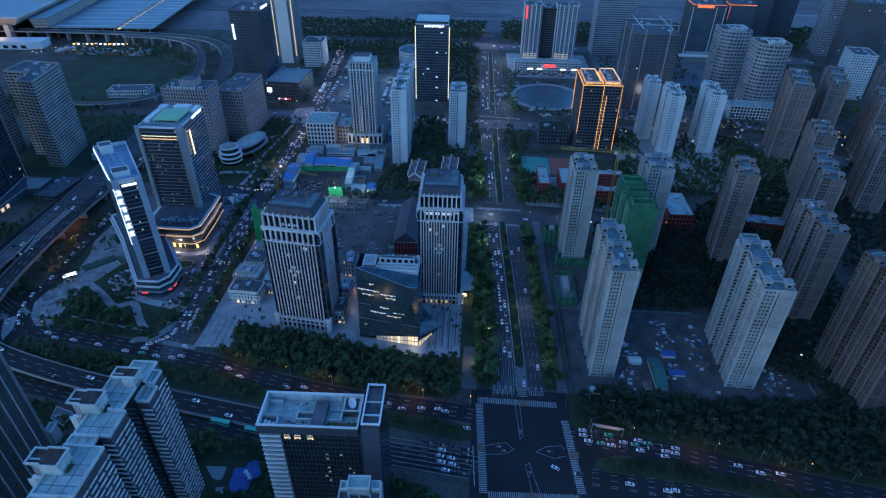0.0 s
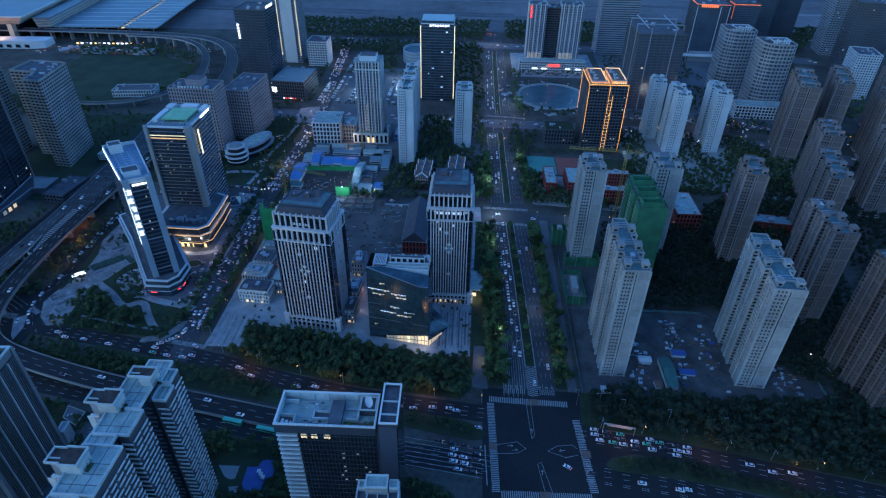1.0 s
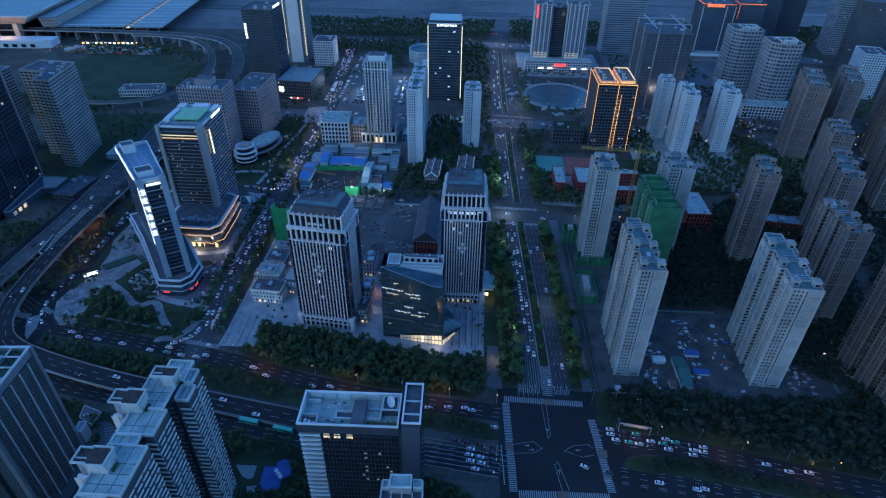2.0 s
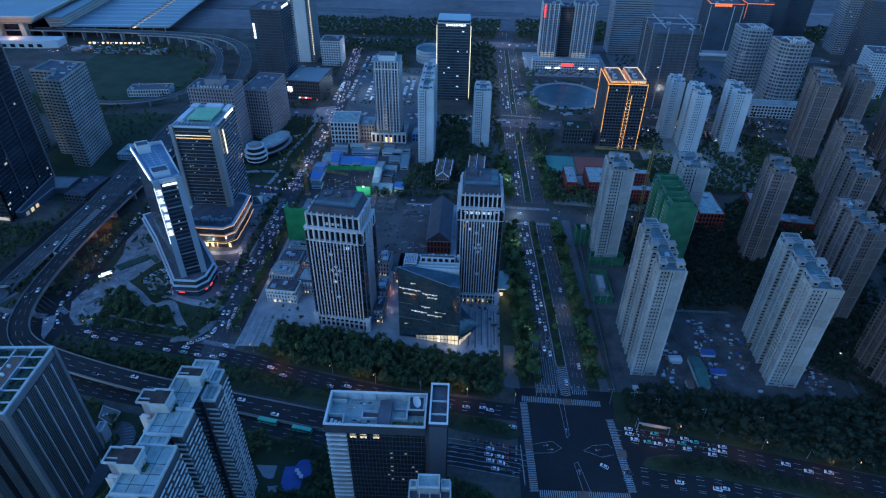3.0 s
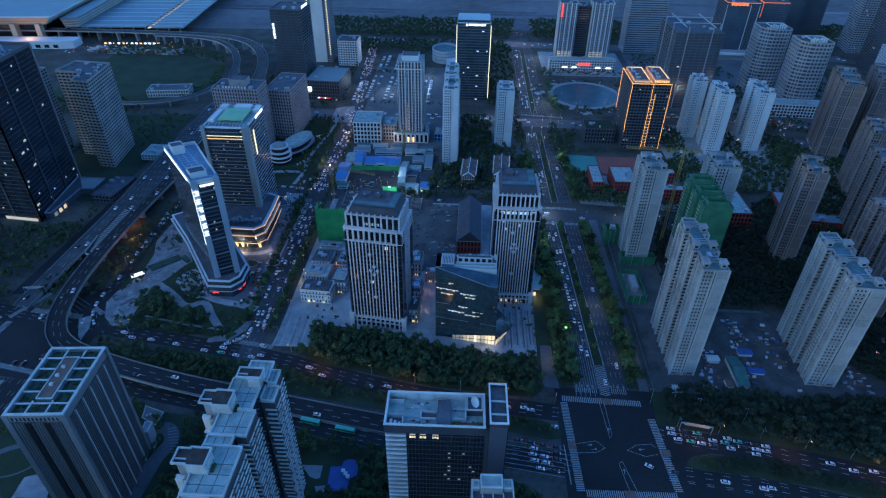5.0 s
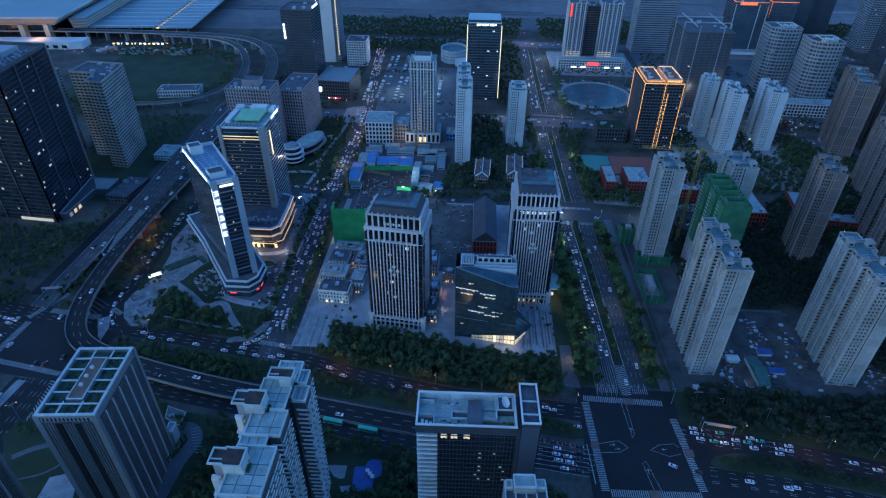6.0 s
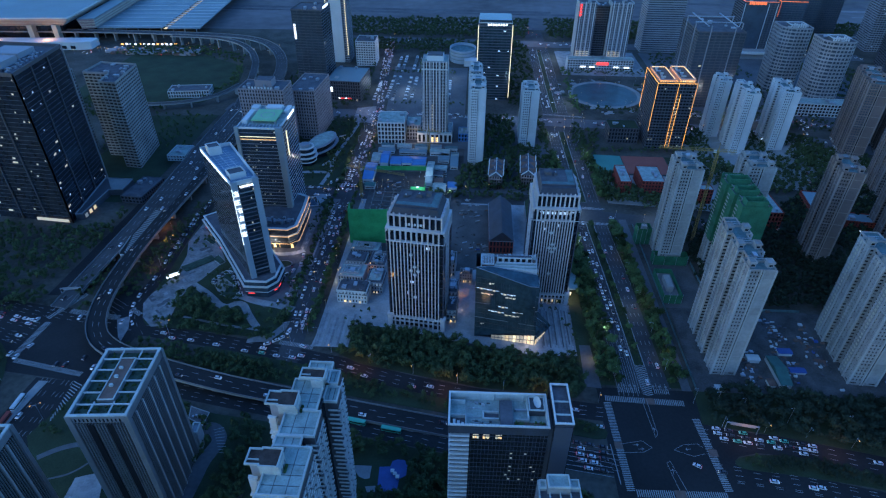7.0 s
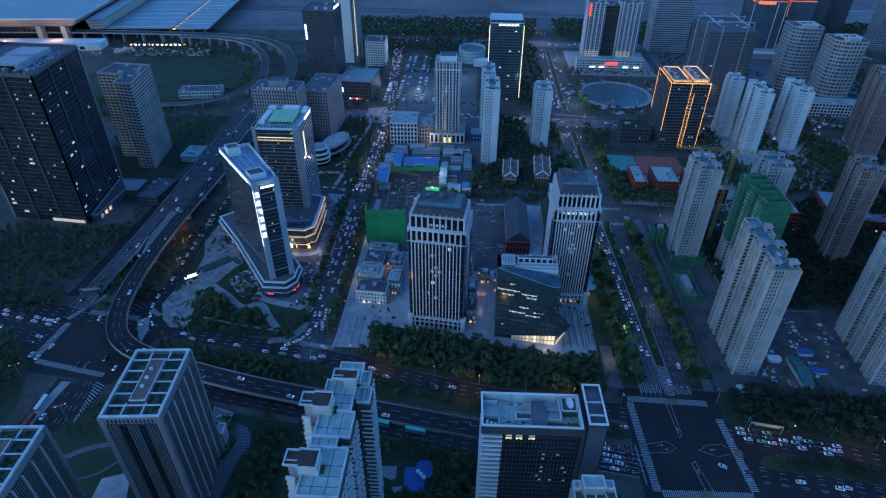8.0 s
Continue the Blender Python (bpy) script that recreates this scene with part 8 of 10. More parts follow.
for m, n, text in ((BARE, 70, "pale blocks and boards strewn over the site"), (TERRACE, 60, "rusty formwork and rods in stacks"), (STEEL, 50, "scaffold tubes in bundles"), (TILEBLUE, 7, "blue covers over stacked goods")):
    heap = Form()
    for k in range(n):
        cx, cy = rng.choice(((-150, 420), (-110, 470), (-190, 520), (-165, 455), (-104, 410), (-150, 545), (-185, 480)))
        x, y, a, l = rng.gauss(cx, 9), rng.gauss(cy, 9), rng.choice((0.1, 1.65, 0.4)), rng.uniform(0.6, 5)
        heap.beam((x, y), (x + l * math.cos(a), y + l * math.sin(a)), rng.uniform(0.2, 1.2), 0.2, 0.3 + rng.uniform(0.2, 1.2))
    solid("site_clutter", heap, m, text, "clutter", kind="stuff")
wall = Form()
for k in range(9):                       # foundation walls and starter columns in the pit
    wall.beam((-205 + k * 9.5, 470), (-205 + k * 9.5, 506), 0.5, 0.1, 1.6)
    for q in range(5):
        wall.box(-205.4 + k * 9.5, -204.6 + k * 9.5, 470 + q * 9, 470.8 + q * 9, 0.1, 3.4)
for k in range(5):
    wall.beam((-205, 470 + k * 9), (-129, 470 + k * 9), 0.5, 0.1, 1.3)
solid("foundation_walls", wall, RAIL, "raw concrete foundation walls with starter columns", "foundation")


def crane(x, y, high, reach, turn, label):
    ob = thing("tower_crane", label, "crane", (x, y, 0), turn, "tower cranes")
    mast = Form()
    for sx in (-0.9, 0.9):
        for sy in (-0.9, 0.9):
            mast.box(sx - 0.15, sx + 0.15, sy - 0.15, sy + 0.15, 0, high)
    for k in range(int(high / 2.4)):
        z = k * 2.4
        for a, b in (((-0.9, -0.9), (0.9, -0.9)), ((0.9, -0.9), (0.9, 0.9)), ((0.9, 0.9), (-0.9, 0.9)), ((-0.9, 0.9), (-0.9, -0.9))):
            mast.tube((*a, z), (*b, z + 2.4), 0.1, sides=4)
    part("mast", mast, YELLOW, ob)
    jib = Form()
    for s in (-0.7, 0.7):
        jib.box(-14, reach, s - 0.12, s + 0.12, high, high + 0.25)
    jib.box(-14, reach, -0.12, 0.12, high + 1.8, high + 2.05)
    for k in range(int((reach + 14) / 3)):
        x0 = -14 + k * 3
        for s in (-0.7, 0.7):
            jib.tube((x0, s, high + 0.1), (x0 + 1.5, 0, high + 1.9), 0.08, sides=4).tube((x0 + 1.5, 0, high + 1.9), (x0 + 3, s, high + 0.1), 0.08, sides=4)
    part("jib", jib, YELLOW, ob)
    part("head", Form().tube((0, 0, high), (0, 0, high + 8), 0.5, 0.15, 4), YELLOW, ob)
    part("stay", Form().tube((0, 0, high + 8), (reach * 0.7, 0, high + 2), 0.08, sides=4).tube((0, 0, high + 8), (-13, 0, high + 2), 0.08, sides=4), STEEL, ob)
    part("counterweight", Form().box(-13.5, -10, -1, 1, high - 2.2, high), CONCRETE, ob)
    part("cab", Form().box(1, 3, -1.6, -0.2, high - 1.6, high + 0.4), WHITE, ob)


crane(-216, 495, 32, 46, -15, "yellow tower crane over the muddy site")
crane(88, 440, 86, 46, 175, "yellow tower crane beside the netted tower")
crane(-158, 600, 26, 24, 170, "yellow site crane beside blue sheds")
# netted low frames and stores beside the pale towers
for x, y, w, l, h, m, text in ((44, 400, 28, 8, 9, NET, "green netted base scaffold"), (40, 350, 14, 34, 8, NET, "green netted trench frame"), (36, 430, 12, 10, 16, NET, "green netted hoist frame"), (95, 268, 7, 26, 3.5, SHEDROOF, "long low teal-roofed site shed"), (106, 298, 9, 5, 2.5, TILEBLUE, "stack covered with blue tarpaulin"), (107, 281, 10, 4.5, 2, TILEBLUE, "stack covered with blue tarpaulin"), (82, 290, 8, 5, 3, WHITE, "small white site cabin in the yard"), (88, 268, 4, 6, 2.5, TERRACE, "small dark red site cabin"), (52, 262, 6, 4, 3, PALE, "small pale cabin by the gate")):
    if m is NET:
        ob = thing("scaffold", text, "scaffold", (x, y, 0))
        q = rect(0, w, 0, l)
        part("netting", Form().ring(q, inset(q, 0.3), 0, h), NETDARK, ob)
        for i in range(4):
            part("scaffold_pole", Form().box(w * i / 3 - 0.1, w * i / 3 + 0.1, -0.2, 0, 0, h + 1.5), STEEL, ob)
        part("slab", Form().box(0.4, w - 0.4, 0.4, l - 0.4, h * 0.4, h * 0.45), RAIL, ob)
        for i in range(max(2, int(l / 5))):
            for q in range(max(2, int(w / 5))):
                part("concrete_column", Form().box(1 + q * 5, 1.7 + q * 5, 1 + i * 5, 1.7 + i * 5, 0, h * (0.7 + 0.2 * ((i + q) % 3))), CONCRETE, ob)
        part("core_room", Form().box(w * 0.35, w * 0.7, l * 0.3, l * 0.75, h * 0.45, h * 1.05), BARE, ob)
    else:
        shed(x, y, w, l, h, m, text)
for m, n in ((PALE, 46), (STEEL, 70), (TERRACE, 90), (ROOFDARK, 150), (TILEBLUE, 8)):
    heap = Form()
    for k in range(n):
        x, y = rng.choice(((rng.gauss(112, 4), rng.gauss(318, 9)), (rng.gauss(131, 3), rng.gauss(300, 13)), (rng.gauss(80, 4), rng.uniform(262, 340)), (rng.gauss(172, 5), rng.uniform(268, 300)), (rng.gauss(106, 3), rng.gauss(290, 8))))
        w = rng.uniform(0.4, 3.2)
        heap.box(x, x + w, y, y + rng.uniform(0.4, 2.6), 0.1, 0.1 + rng.uniform(0.2, 1.3))
    solid("yard_clutter", heap, m, "pipes, formwork and heaps strewn over the yard", "clutter", kind="stuff")
for a, b in (((40, 262), (40, 345)), ((40, 345.2), (40, 460)), ((76, 345), (140, 345)), ((76, 345.2), (76, 404)), ((196, 264), (196, 335))):
    solid("site_hoarding", Form().beam(a, b, 0.15, 0.1, 2.4), TEALROOF, "long low teal site hoarding round the yard", "fence")
solid("blue_court", Form().prism([(-155.5, 194.8), (-149.6, 195.4), (-148.6, 199), (-146, 200.2), (-141.8, 200), (-140, 197), (-140, 190.4), (-143.6, 187.8), (-144, 181.5), (-147, 180), (-153, 179.8), (-155, 183)], 0.1, 0.3), TILEBLUE, "blue sports court among dark trees", "court")
for k in range(3):
    shed(-148.4 + k * 1.6, 191 - k * 1.75, 1.3, 1.5, 2.0, WHITE, "small white canopy on the blue court")
solid("pale_court", Form().prism([(-161.7, 182.1), (-156, 183), (-156, 179), (-160.1, 178.8)], 0.1, 0.3), CONCRETE, "small pale paved court beside the blue one", "court")
solid("pale_court", Form().prism([(-172, 195), (-160, 195.2), (-160, 187.4), (-162.5, 186.7), (-166, 188)], 0.1, 0.3), CONCRETE, "pale paved court among trees", "court")

# far street lights, too many and too small to pick apart
rng = random.Random(91)
posts = Form()
for m, n, seed in ((SODIUM, 90, 1), (HEAD, 110, 2), (REDL, 60, 3)):
    dots = Form()
    for k in range(n):
        line = rng.choice((FARX, FARXX, CROSS, STREET[3:], AVENUE[5:9], SIDE, [(-760, 960), (-420, 965)], [(-760, 930), (-560, 940)], [(360, 660), (640, 760)], [(150, 720), (420, 700)]))
        i = rng.randrange(len(line) - 1)
        f = rng.random()
        x, y = (line[i][j] + (line[i + 1][j] - line[i][j]) * f + rng.uniform(-11, 11) for j in (0, 1))
        z = rng.uniform(0.6, 1.2) if m is not SODIUM else 7
        w = rng.uniform(0.2, 0.5)
        dots.box(x - w, x + w, y - w, y + w, z, z + 0.5)
        if m is SODIUM:
            posts.tube((x, y, 0), (x, y, 7), 0.08, sides=4)
    solid("far_lights", dots, m, "scattered small lamps along far streets", "lamps", kind="stuff")
solid("far_lamp_posts", posts, STEEL, "slim grey lamp posts along far streets", "lamps", kind="stuff")

# low lamps in courts and along kerbs of the middle blocks
spots, stems = Form(), Form()
for x0, x1, y0, y1, n in ((-215, -60, 505, 520, 14), (-262, -205, 500, 720, 26), (-20, 30, 470, 720, 22), (140, 300, 690, 745, 20), (-245, -205, 730, 760, 12), (30, 130, 742, 905, 22), (-232, -205, 320, 480, 14)):
    for k in range(n):
        x, y, w = rng.uniform(x0, x1), rng.uniform(y0, y1), rng.uniform(0.14, 0.3)
        spots.box(x - w, x + w, y - w, y + w, 8.0, 8.3)
        stems.tube((x, y, 0), (x, y, 8), 0.07, sides=4)
solid("court_lamps", spots, WARM, "small warm lamps in courts and along kerbs", "lamps", kind="stuff")
solid("court_lamp_posts", stems, STEEL, "slim grey posts of small court lamps", "lamps", kind="stuff")


# ---- trees ----
def crown_form(rng, high, wide, leaves, size, lobed=10):
    """A crown of many small leaf clumps round leafy lobes, with gaps and an uneven outline."""
    fm = Form()
    lobes = [(rng.gauss(0, wide * 0.24), rng.gauss(0, wide * 0.24), high * rng.uniform(0.45, 0.85), wide * rng.uniform(0.2, 0.34)) for _ in range(lobed - 1)]
    lobes.append((0, 0, high * 0.8, wide * 0.3))
    for x, y, z, r in lobes:             # the dense inside of each lobe, dented
        k = len(fm.v)
        for h, rr, n, turn in ((-0.7, 0.5, 4, 0.4), (0.05, 0.9, 6, 0.0), (0.62, 0.6, 5, 0.3)):
            for i in range(n):
                a, q = 2 * math.pi * i / n + turn, r * rr * rng.uniform(0.5, 0.85)
                fm.v.append((x + q * math.cos(a), y + q * math.sin(a), z + r * h * rng.uniform(0.5, 0.9)))
        fm.v.append((x + rng.uniform(-0.2, 0.2) * r, y, z + r * 0.65))
        fm.f += [(k + 4 + i, k + 4 + (i + 1) % 6, k + 10 + (i * 5 // 6 + (1 if i % 2 else 0)) % 5) for i in range(6)]
        fm.f += [(k + 10 + (i + 1) % 5, k + 10 + i, k + 4 + (i * 6 // 5 + 1) % 6) for i in range(5)]
        fm.f += [(k + 10 + i, k + 10 + (i + 1) % 5, k + 15) for i in range(5)]
        fm.f += [(k + 4 + (i + 1) % 6, k + 4 + i, k + (i * 4 // 6) % 4) for i in range(6)]
    for _ in range(leaves):
        x, y, z, r = rng.choice(lobes)
        d = Vector((rng.gauss(0, 1), rng.gauss(0, 1), rng.gauss(0.35, 0.8))).normalized()
        p = Vector((x, y, z)) + d * r * rng.uniform(0.75, 1.1)
        p.z = max(p.z, high * 0.2)
        u = (d.orthogonal().normalized() * math.cos(t := rng.uniform(0, 6.3)) + d.cross(d.orthogonal()).normalized() * math.sin(t)) + d * rng.uniform(-0.5, 0.5)
        v = d.cross(u).normalized() + d * rng.uniform(-0.4, 0.4)
        s = size * rng.uniform(0.6, 1.3)
        k = len(fm.v)
        fm.v += [tuple(p - u * s), tuple(p + v * s * 0.7), tuple(p + u * s), tuple(p - v * s * 0.7 - d * s * 0.25)]
        fm.f.append((k, k + 1, k + 2, k + 3))
    return fm


def trunk_form(rng, high):
    fm = Form().tube((0, 0, 0), (0, 0, high * 0.45), 0.24, 0.15)
    for k in range(5):
        a = k * 1.3 + rng.uniform(0, 0.5)
        fm.tube((0, 0, high * (0.3 + 0.03 * k)), (math.cos(a) * high * 0.2, math.sin(a) * high * 0.2, high * rng.uniform(0.55, 0.7)), 0.1, 0.04, 5)
    return fm


rng = random.Random(77)
TREES = []
for k in range(6):
    high, wide = rng.uniform(7, 10), rng.uniform(5.5, 7.5)
    TREES.append((crown_form(rng, high, wide, 360, 0.5).mesh("crown", LEAF), trunk_form(rng, high).mesh("trunk", BARK)))


def tree(x, y, size, turn, group):
    c, s = TREES[rng.randrange(len(TREES))]
    ob = thing("street_tree", "leafy dark green street tree", "tree", (x, y, 0.15), turn, group)
    ob.scale = (size, size, size)
    part("trunk", s, BARK, ob)
    part("crown", c, LEAF, ob)


BLOCKED = [(-174, -139, 178, 202), (-304, -268, 548, 622), (-363, -306, 584, 622), (-323, -282, 625, 693)]


def free(x, y):
    return not any(a < x < b and c < y < d for a, b, c, d in BLOCKED)


rows = []
for side in (-17.5, -22.5, -28, 17.5, 22.5):
    for y0, y1 in ((268, 458), (505, 665), (730, 860)):
        rows += [(p[0][0] + rng.uniform(-0.8, 0.8), p[0][1] + rng.uniform(-1.5, 1.5), "avenue trees") for p in along(offset(piece(AVENUE, y0, y1), side), 6.4)]
for y0, y1 in ((300, 455),):
    rows += [(p[0][0], p[0][1] + rng.uniform(-1, 1), "middle strip trees") for p in along(piece(AVENUE, y0, y1), 17)]
for side in (-10, 10):
    rows += [(p[0][0], p[0][1] + rng.uniform(-1, 1), "street trees") for p in along(offset(STREET[:4], side), 8.5) if p[0][1] > 305]
rows.sort(key=lambda r: r[1])
for x, y, text in rows[:292]:
    tree(x, y, rng.uniform(0.75, 1.25) if "avenue" in text else rng.uniform(0.5, 0.85), rng.uniform(0, 360), text)

# woods and belts: joined clumps
def arrays(f):
    """Corners and triangles of a form, as arrays."""
    tris = [(c[0], c[k], c[k + 1]) for c in f.f for k in range(1, len(c) - 1)]
    return np.array(f.v), np.array(tris)


LOWA = [arrays(crown_form(rng, 8, 6, 170, 0.44, 7)) for _ in range(8)]
TINYA = [arrays(crown_form(rng, 8, 6, 18, 1.15, 3)) for _ in range(6)]
FARA = [arrays(crown_form(rng, 8, 6, 44, 0.72, 4)) for _ in range(6)]


def wood(name, poly, gap, label, small=0.7, big=1.25, name_kind="trees", leaf=None):
    xs, ys = [p[0] for p in poly], [p[1] for p in poly]
    vs, fs, k = [], [], 0
    count = 0
    y = min(ys)
    while y < max(ys):
        x = min(xs)
        while x < max(xs):
            px, py = x + rng.uniform(-gap, gap) * 0.5, y + rng.uniform(-gap, gap) * 0.5
            if inside((px, py), poly) and free(px, py):
                v, f = (TINYA if py > 700 else FARA if py > 345 else LOWA)[rng.randrange(6)]
                s, a = rng.uniform(small, big), rng.uniform(0, 6.3)
                c, sn = math.cos(a) * s, math.sin(a) * s
                w = np.stack([v[:, 0] * c - v[:, 1] * sn + px, v[:, 0] * sn + v[:, 1] * c + py, v[:, 2] * s * rng.uniform(0.8, 1.15)], 1)
                vs.append(w)
                fs.append(f + k)
                k += len(v)
                count += 1
            x += gap
        y += gap * 0.87
    if not vs:
        return
    me = bpy.data.meshes.new(name)
    me.from_pydata(np.concatenate(vs).tolist(), [], np.concatenate(fs).tolist())
    me.materials.append(leaf or WOODS)
    ob = new(name, me)
    tagged(ob, label, name_kind, kind="stuff")


wood("avenue_trees", [(-22, 505), (-14, 505), (-22, 690), (-30, 690)], 5, "leafy trees lining the far avenue", 0.6, 0.9)
wood("avenue_trees", [(19, 505), (27, 505), (20, 690), (12, 690)], 5, "leafy trees lining the far avenue", 0.6, 0.9)
wood("avenue_hedge", [(6, 286), (10, 286), (7, 390), (3, 455), (0, 455), (2.5, 390)], 2.6, "clipped hedge on the avenue's middle strip", 0.22, 0.42)
wood("avenue_trees", [(-2, 505), (2, 505), (-2, 665), (-5, 665)], 5, "shrubs along the avenue's middle strip", 0.35, 0.6)
wood("park_trees", [(-336, 299), (-250, 288), (-244, 291), (-246, 299), (-335, 308)], 4.8, "row of trees between park and road", 0.5, 0.9)
wood("tree_belt", [(-345, 276), (-329, 272), (-300, 268), (-311, 284), (-340, 288)], 4.8, "dark planted strip between carriageways", 0.45, 0.8)
wood("roadside_wood", [(-560, 352), (-470, 345), (-436, 338), (-424, 322), (-440, 312), (-560, 330)], 5.6, "dark roadside wood", 0.5, 0.95)
wood("office_trees", [(24, 736), (130, 730), (130, 742), (24, 748)], 6, "trees between pond and cross street", 0.5, 0.9)
wood("court_trees", [(142, 350), (172, 346), (205, 336), (214, 400), (178, 412), (166, 440), (152, 412)], 5.0, "dark overgrown plot between towers", leaf=DIMWOODS)
wood("court_trees", [(76, 412), (84, 470), (140, 462), (136, 455), (108, 456), (108, 418)], 5.4, "dark overgrown plot between towers", 0.6, 1.0, leaf=DIMWOODS)
wood("forecourt_trees", [(-256, 350), (-250, 350), (-251, 376), (-256, 372)], 4.5, "small trees on the forecourt", 0.35, 0.6)
wood("street_wood", [(-224, 298), (-219, 298), (-220, 480), (-224, 480)], 4, "leafy trees lining the busy street", 0.5, 0.9)
wood("street_wood", [(-222, 520), (-217, 520), (-222, 700), (-226, 700)], 5, "leafy trees lining the busy street", 0.5, 0.9)
wood("street_wood", [(-243, 520), (-238, 520), (-243, 690), (-248, 690)], 5, "leafy trees lining the busy street", 0.5, 0.9)
wood("tree_belt", [(-200, 284), (-190, 286), (-189.5, 302), (-194, 309), (-187, 310), (-164, 306), (-144, 302), (-119, 297.5), (-112, 296), (-66, 286), (-36, 288), (-31, 262), (-38, 253), (-100, 258), (-180, 274)], 4.6, "dense dark tree belt before the office towers")
wood("tree_belt", [(-285, 278), (-202, 266), (-132, 247), (-75, 240), (-45, 233), (-28, 229), (-27, 224), (-70, 229), (-115, 236), (-217, 252), (-295, 266)], 4.8, "dark planted strip between carriageways", 0.45, 0.8)
wood("tree_belt", [(42, 254), (40, 238), (78, 231), (168, 213), (330, 181), (330, 262), (205, 262), (140, 259), (100, 260), (70, 264), (44, 262)], 4.8, "dense near-black tree belt along the road", 0.7, 1.5, leaf=DIMWOODS)
wood("tree_belt", [(62, 213), (75, 214), (92, 212.5), (120, 205.5), (150, 199), (300, 167), (300, 162), (141, 194.5), (113, 200), (92, 203.5), (75, 205.5), (60, 207)], 3.8, "dark planted strip between carriageways", 0.5, 0.85, leaf=DIMWOODS)
wood("tree_belt", [(49, 211), (52, 207), (62, 206.5), (62, 214), (54, 213)], 3.0, "dark clipped planting", 0.35, 0.5)
wood("park_trees", [(-330, 325), (-324, 338), (-311, 336), (-295, 319), (-272, 320), (-266, 304), (-292, 302), (-318, 305)], 5.4, "loose park trees before the hotel")
wood("park_trees", [(-352, 338), (-346, 334), (-338, 352), (-342, 372), (-348, 366)], 5.2, "plaza trees beside the slip road", 0.4, 0.75)
wood("park_trees", [(-344, 392), (-334, 398), (-328, 414), (-340, 424), (-348, 410)], 5.6, "plaza trees beside the podium", 0.4, 0.7)
wood("park_trees", [(-256, 326), (-240, 322), (-239, 336), (-250, 342)], 5.0, "small forecourt trees", 0.3, 0.55)
wood("park_trees", [(-267, 322), (-240, 318), (-238, 300), (-256, 301)], 6.5, "small park trees before the hotel", 0.4, 0.75)
wood("park_trees", [(-320, 362), (-312, 372), (-304, 366), (-294, 354), (-282, 342), (-278, 334), (-290, 330), (-306, 340)], 5.4, "small park trees before the hotel", 0.35, 0.7)
wood("roadside_wood", [(-383, 338), (-378, 374), (-374, 424), (-366, 440), (-364.5, 400), (-364, 387), (-368, 360), (-376, 332)], 5.2, "dark trees between flyover and slip road", 0.55, 0.95)
wood("roadside_wood", [(-414, 350), (-410, 372), (-398, 372), (-392, 345), (-396, 326), (-410, 330)], 5, "dark trees between the flyover arms", 0.4, 0.75)
wood("car_park_trees", [(-258, 745), (-252, 745), (-262, 900), (-268, 900)], 6, "row of trees along the car park", 0.6, 0.9)
wood("car_park_trees", [(-250, 862), (-130, 866), (-130, 873), (-250, 870)], 6, "row of trees across the car park", 0.6, 0.9)
wood("car_park_trees", [(-225, 738), (-120, 738), (-120, 748), (-225, 746)], 7, "row of trees along the car park", 0.6, 0.9)
wood("car_park_trees", [(-190, 880), (-155, 880), (-160, 970), (-200, 985)], 8, "trees beside the car park", 0.8, 1.2)
wood("car_park_trees", [(-300, 700), (-262, 735), (-275, 745), (-310, 730)], 8, "trees before the shopping block", 0.6, 1.0)
wood("office_trees", [(-362, 520), (-250, 525), (-250, 688), (-362, 688)], 8, "garden trees round the offices", 0.5, 0.95)
wood("office_trees", [(-320, 530), (-300, 545), (-305, 600), (-318, 615), (-330, 580)], 6, "garden trees round the pavilion", 0.6, 0.9)
wood("office_trees", [(-272, 545), (-250, 545), (-250, 690), (-262, 690), (-266, 600)], 6.5, "garden trees round the pavilion", 0.5, 0.9)
wood("tree_belt", [(-329, 272), (-311, 283), (-259, 272), (-237, 266), (-233, 250), (-300, 264)], 4.6, "dark planted strip between carriageways", 0.5, 0.9)
wood("garden_trees", [(-248, 222), (-236, 226), (-226, 215), (-226, 170), (-240, 150), (-246, 175), (-243, 200)], 5.2, "dark garden trees beside the drive", 0.6, 1.0)
wood("garden_trees", [(-272, 224), (-258, 216), (-256, 200), (-258, 180), (-268, 150), (-276, 150), (-274, 215)], 5.0, "dark garden trees beside the drive", 0.5, 0.9)
wood("garden_trees", [(-364, 206), (-357, 228), (-340, 233), (-338, 210), (-350, 200)], 6.5, "scattered garden trees on the lawn", 0.35, 0.7)
wood("roadside_wood", [(-452, 280), (-445, 287), (-422, 265), (-414, 248), (-412, 150), (-560, 150), (-560, 290)], 6.2, "dark wood beside the junction", 0.6, 1.05)
wood("street_wood", [(-245, 306), (-241, 306), (-241.5, 480), (-246, 480)], 4.2, "leafy trees lining the busy street", 0.5, 0.9)
wood("office_trees", [(8, 664), (42, 676), (42, 640), (29, 605), (14, 575), (8, 600)], 6, "trees between avenue and low block", 0.6, 1.0)
wood("office_trees", [(-53, 748), (-26, 748), (-22, 628), (-30, 628)], 6, "trees along the avenue", 0.6, 1.0)
wood("office_trees", [(30, 612), (128, 614), (128, 624), (30, 622)], 5.5, "row of trees behind the sports fields", 0.5, 0.8)
wood("office_trees", [(132, 625), (150, 620), (166, 650), (166, 688), (132, 690)], 5.5, "trees at the foot of pale towers", 0.6, 1.0)
wood("office_trees", [(195, 600), (228, 590), (230, 660), (222, 688), (196, 690)], 5.5, "trees at the foot of pale towers", 0.6, 1.0)
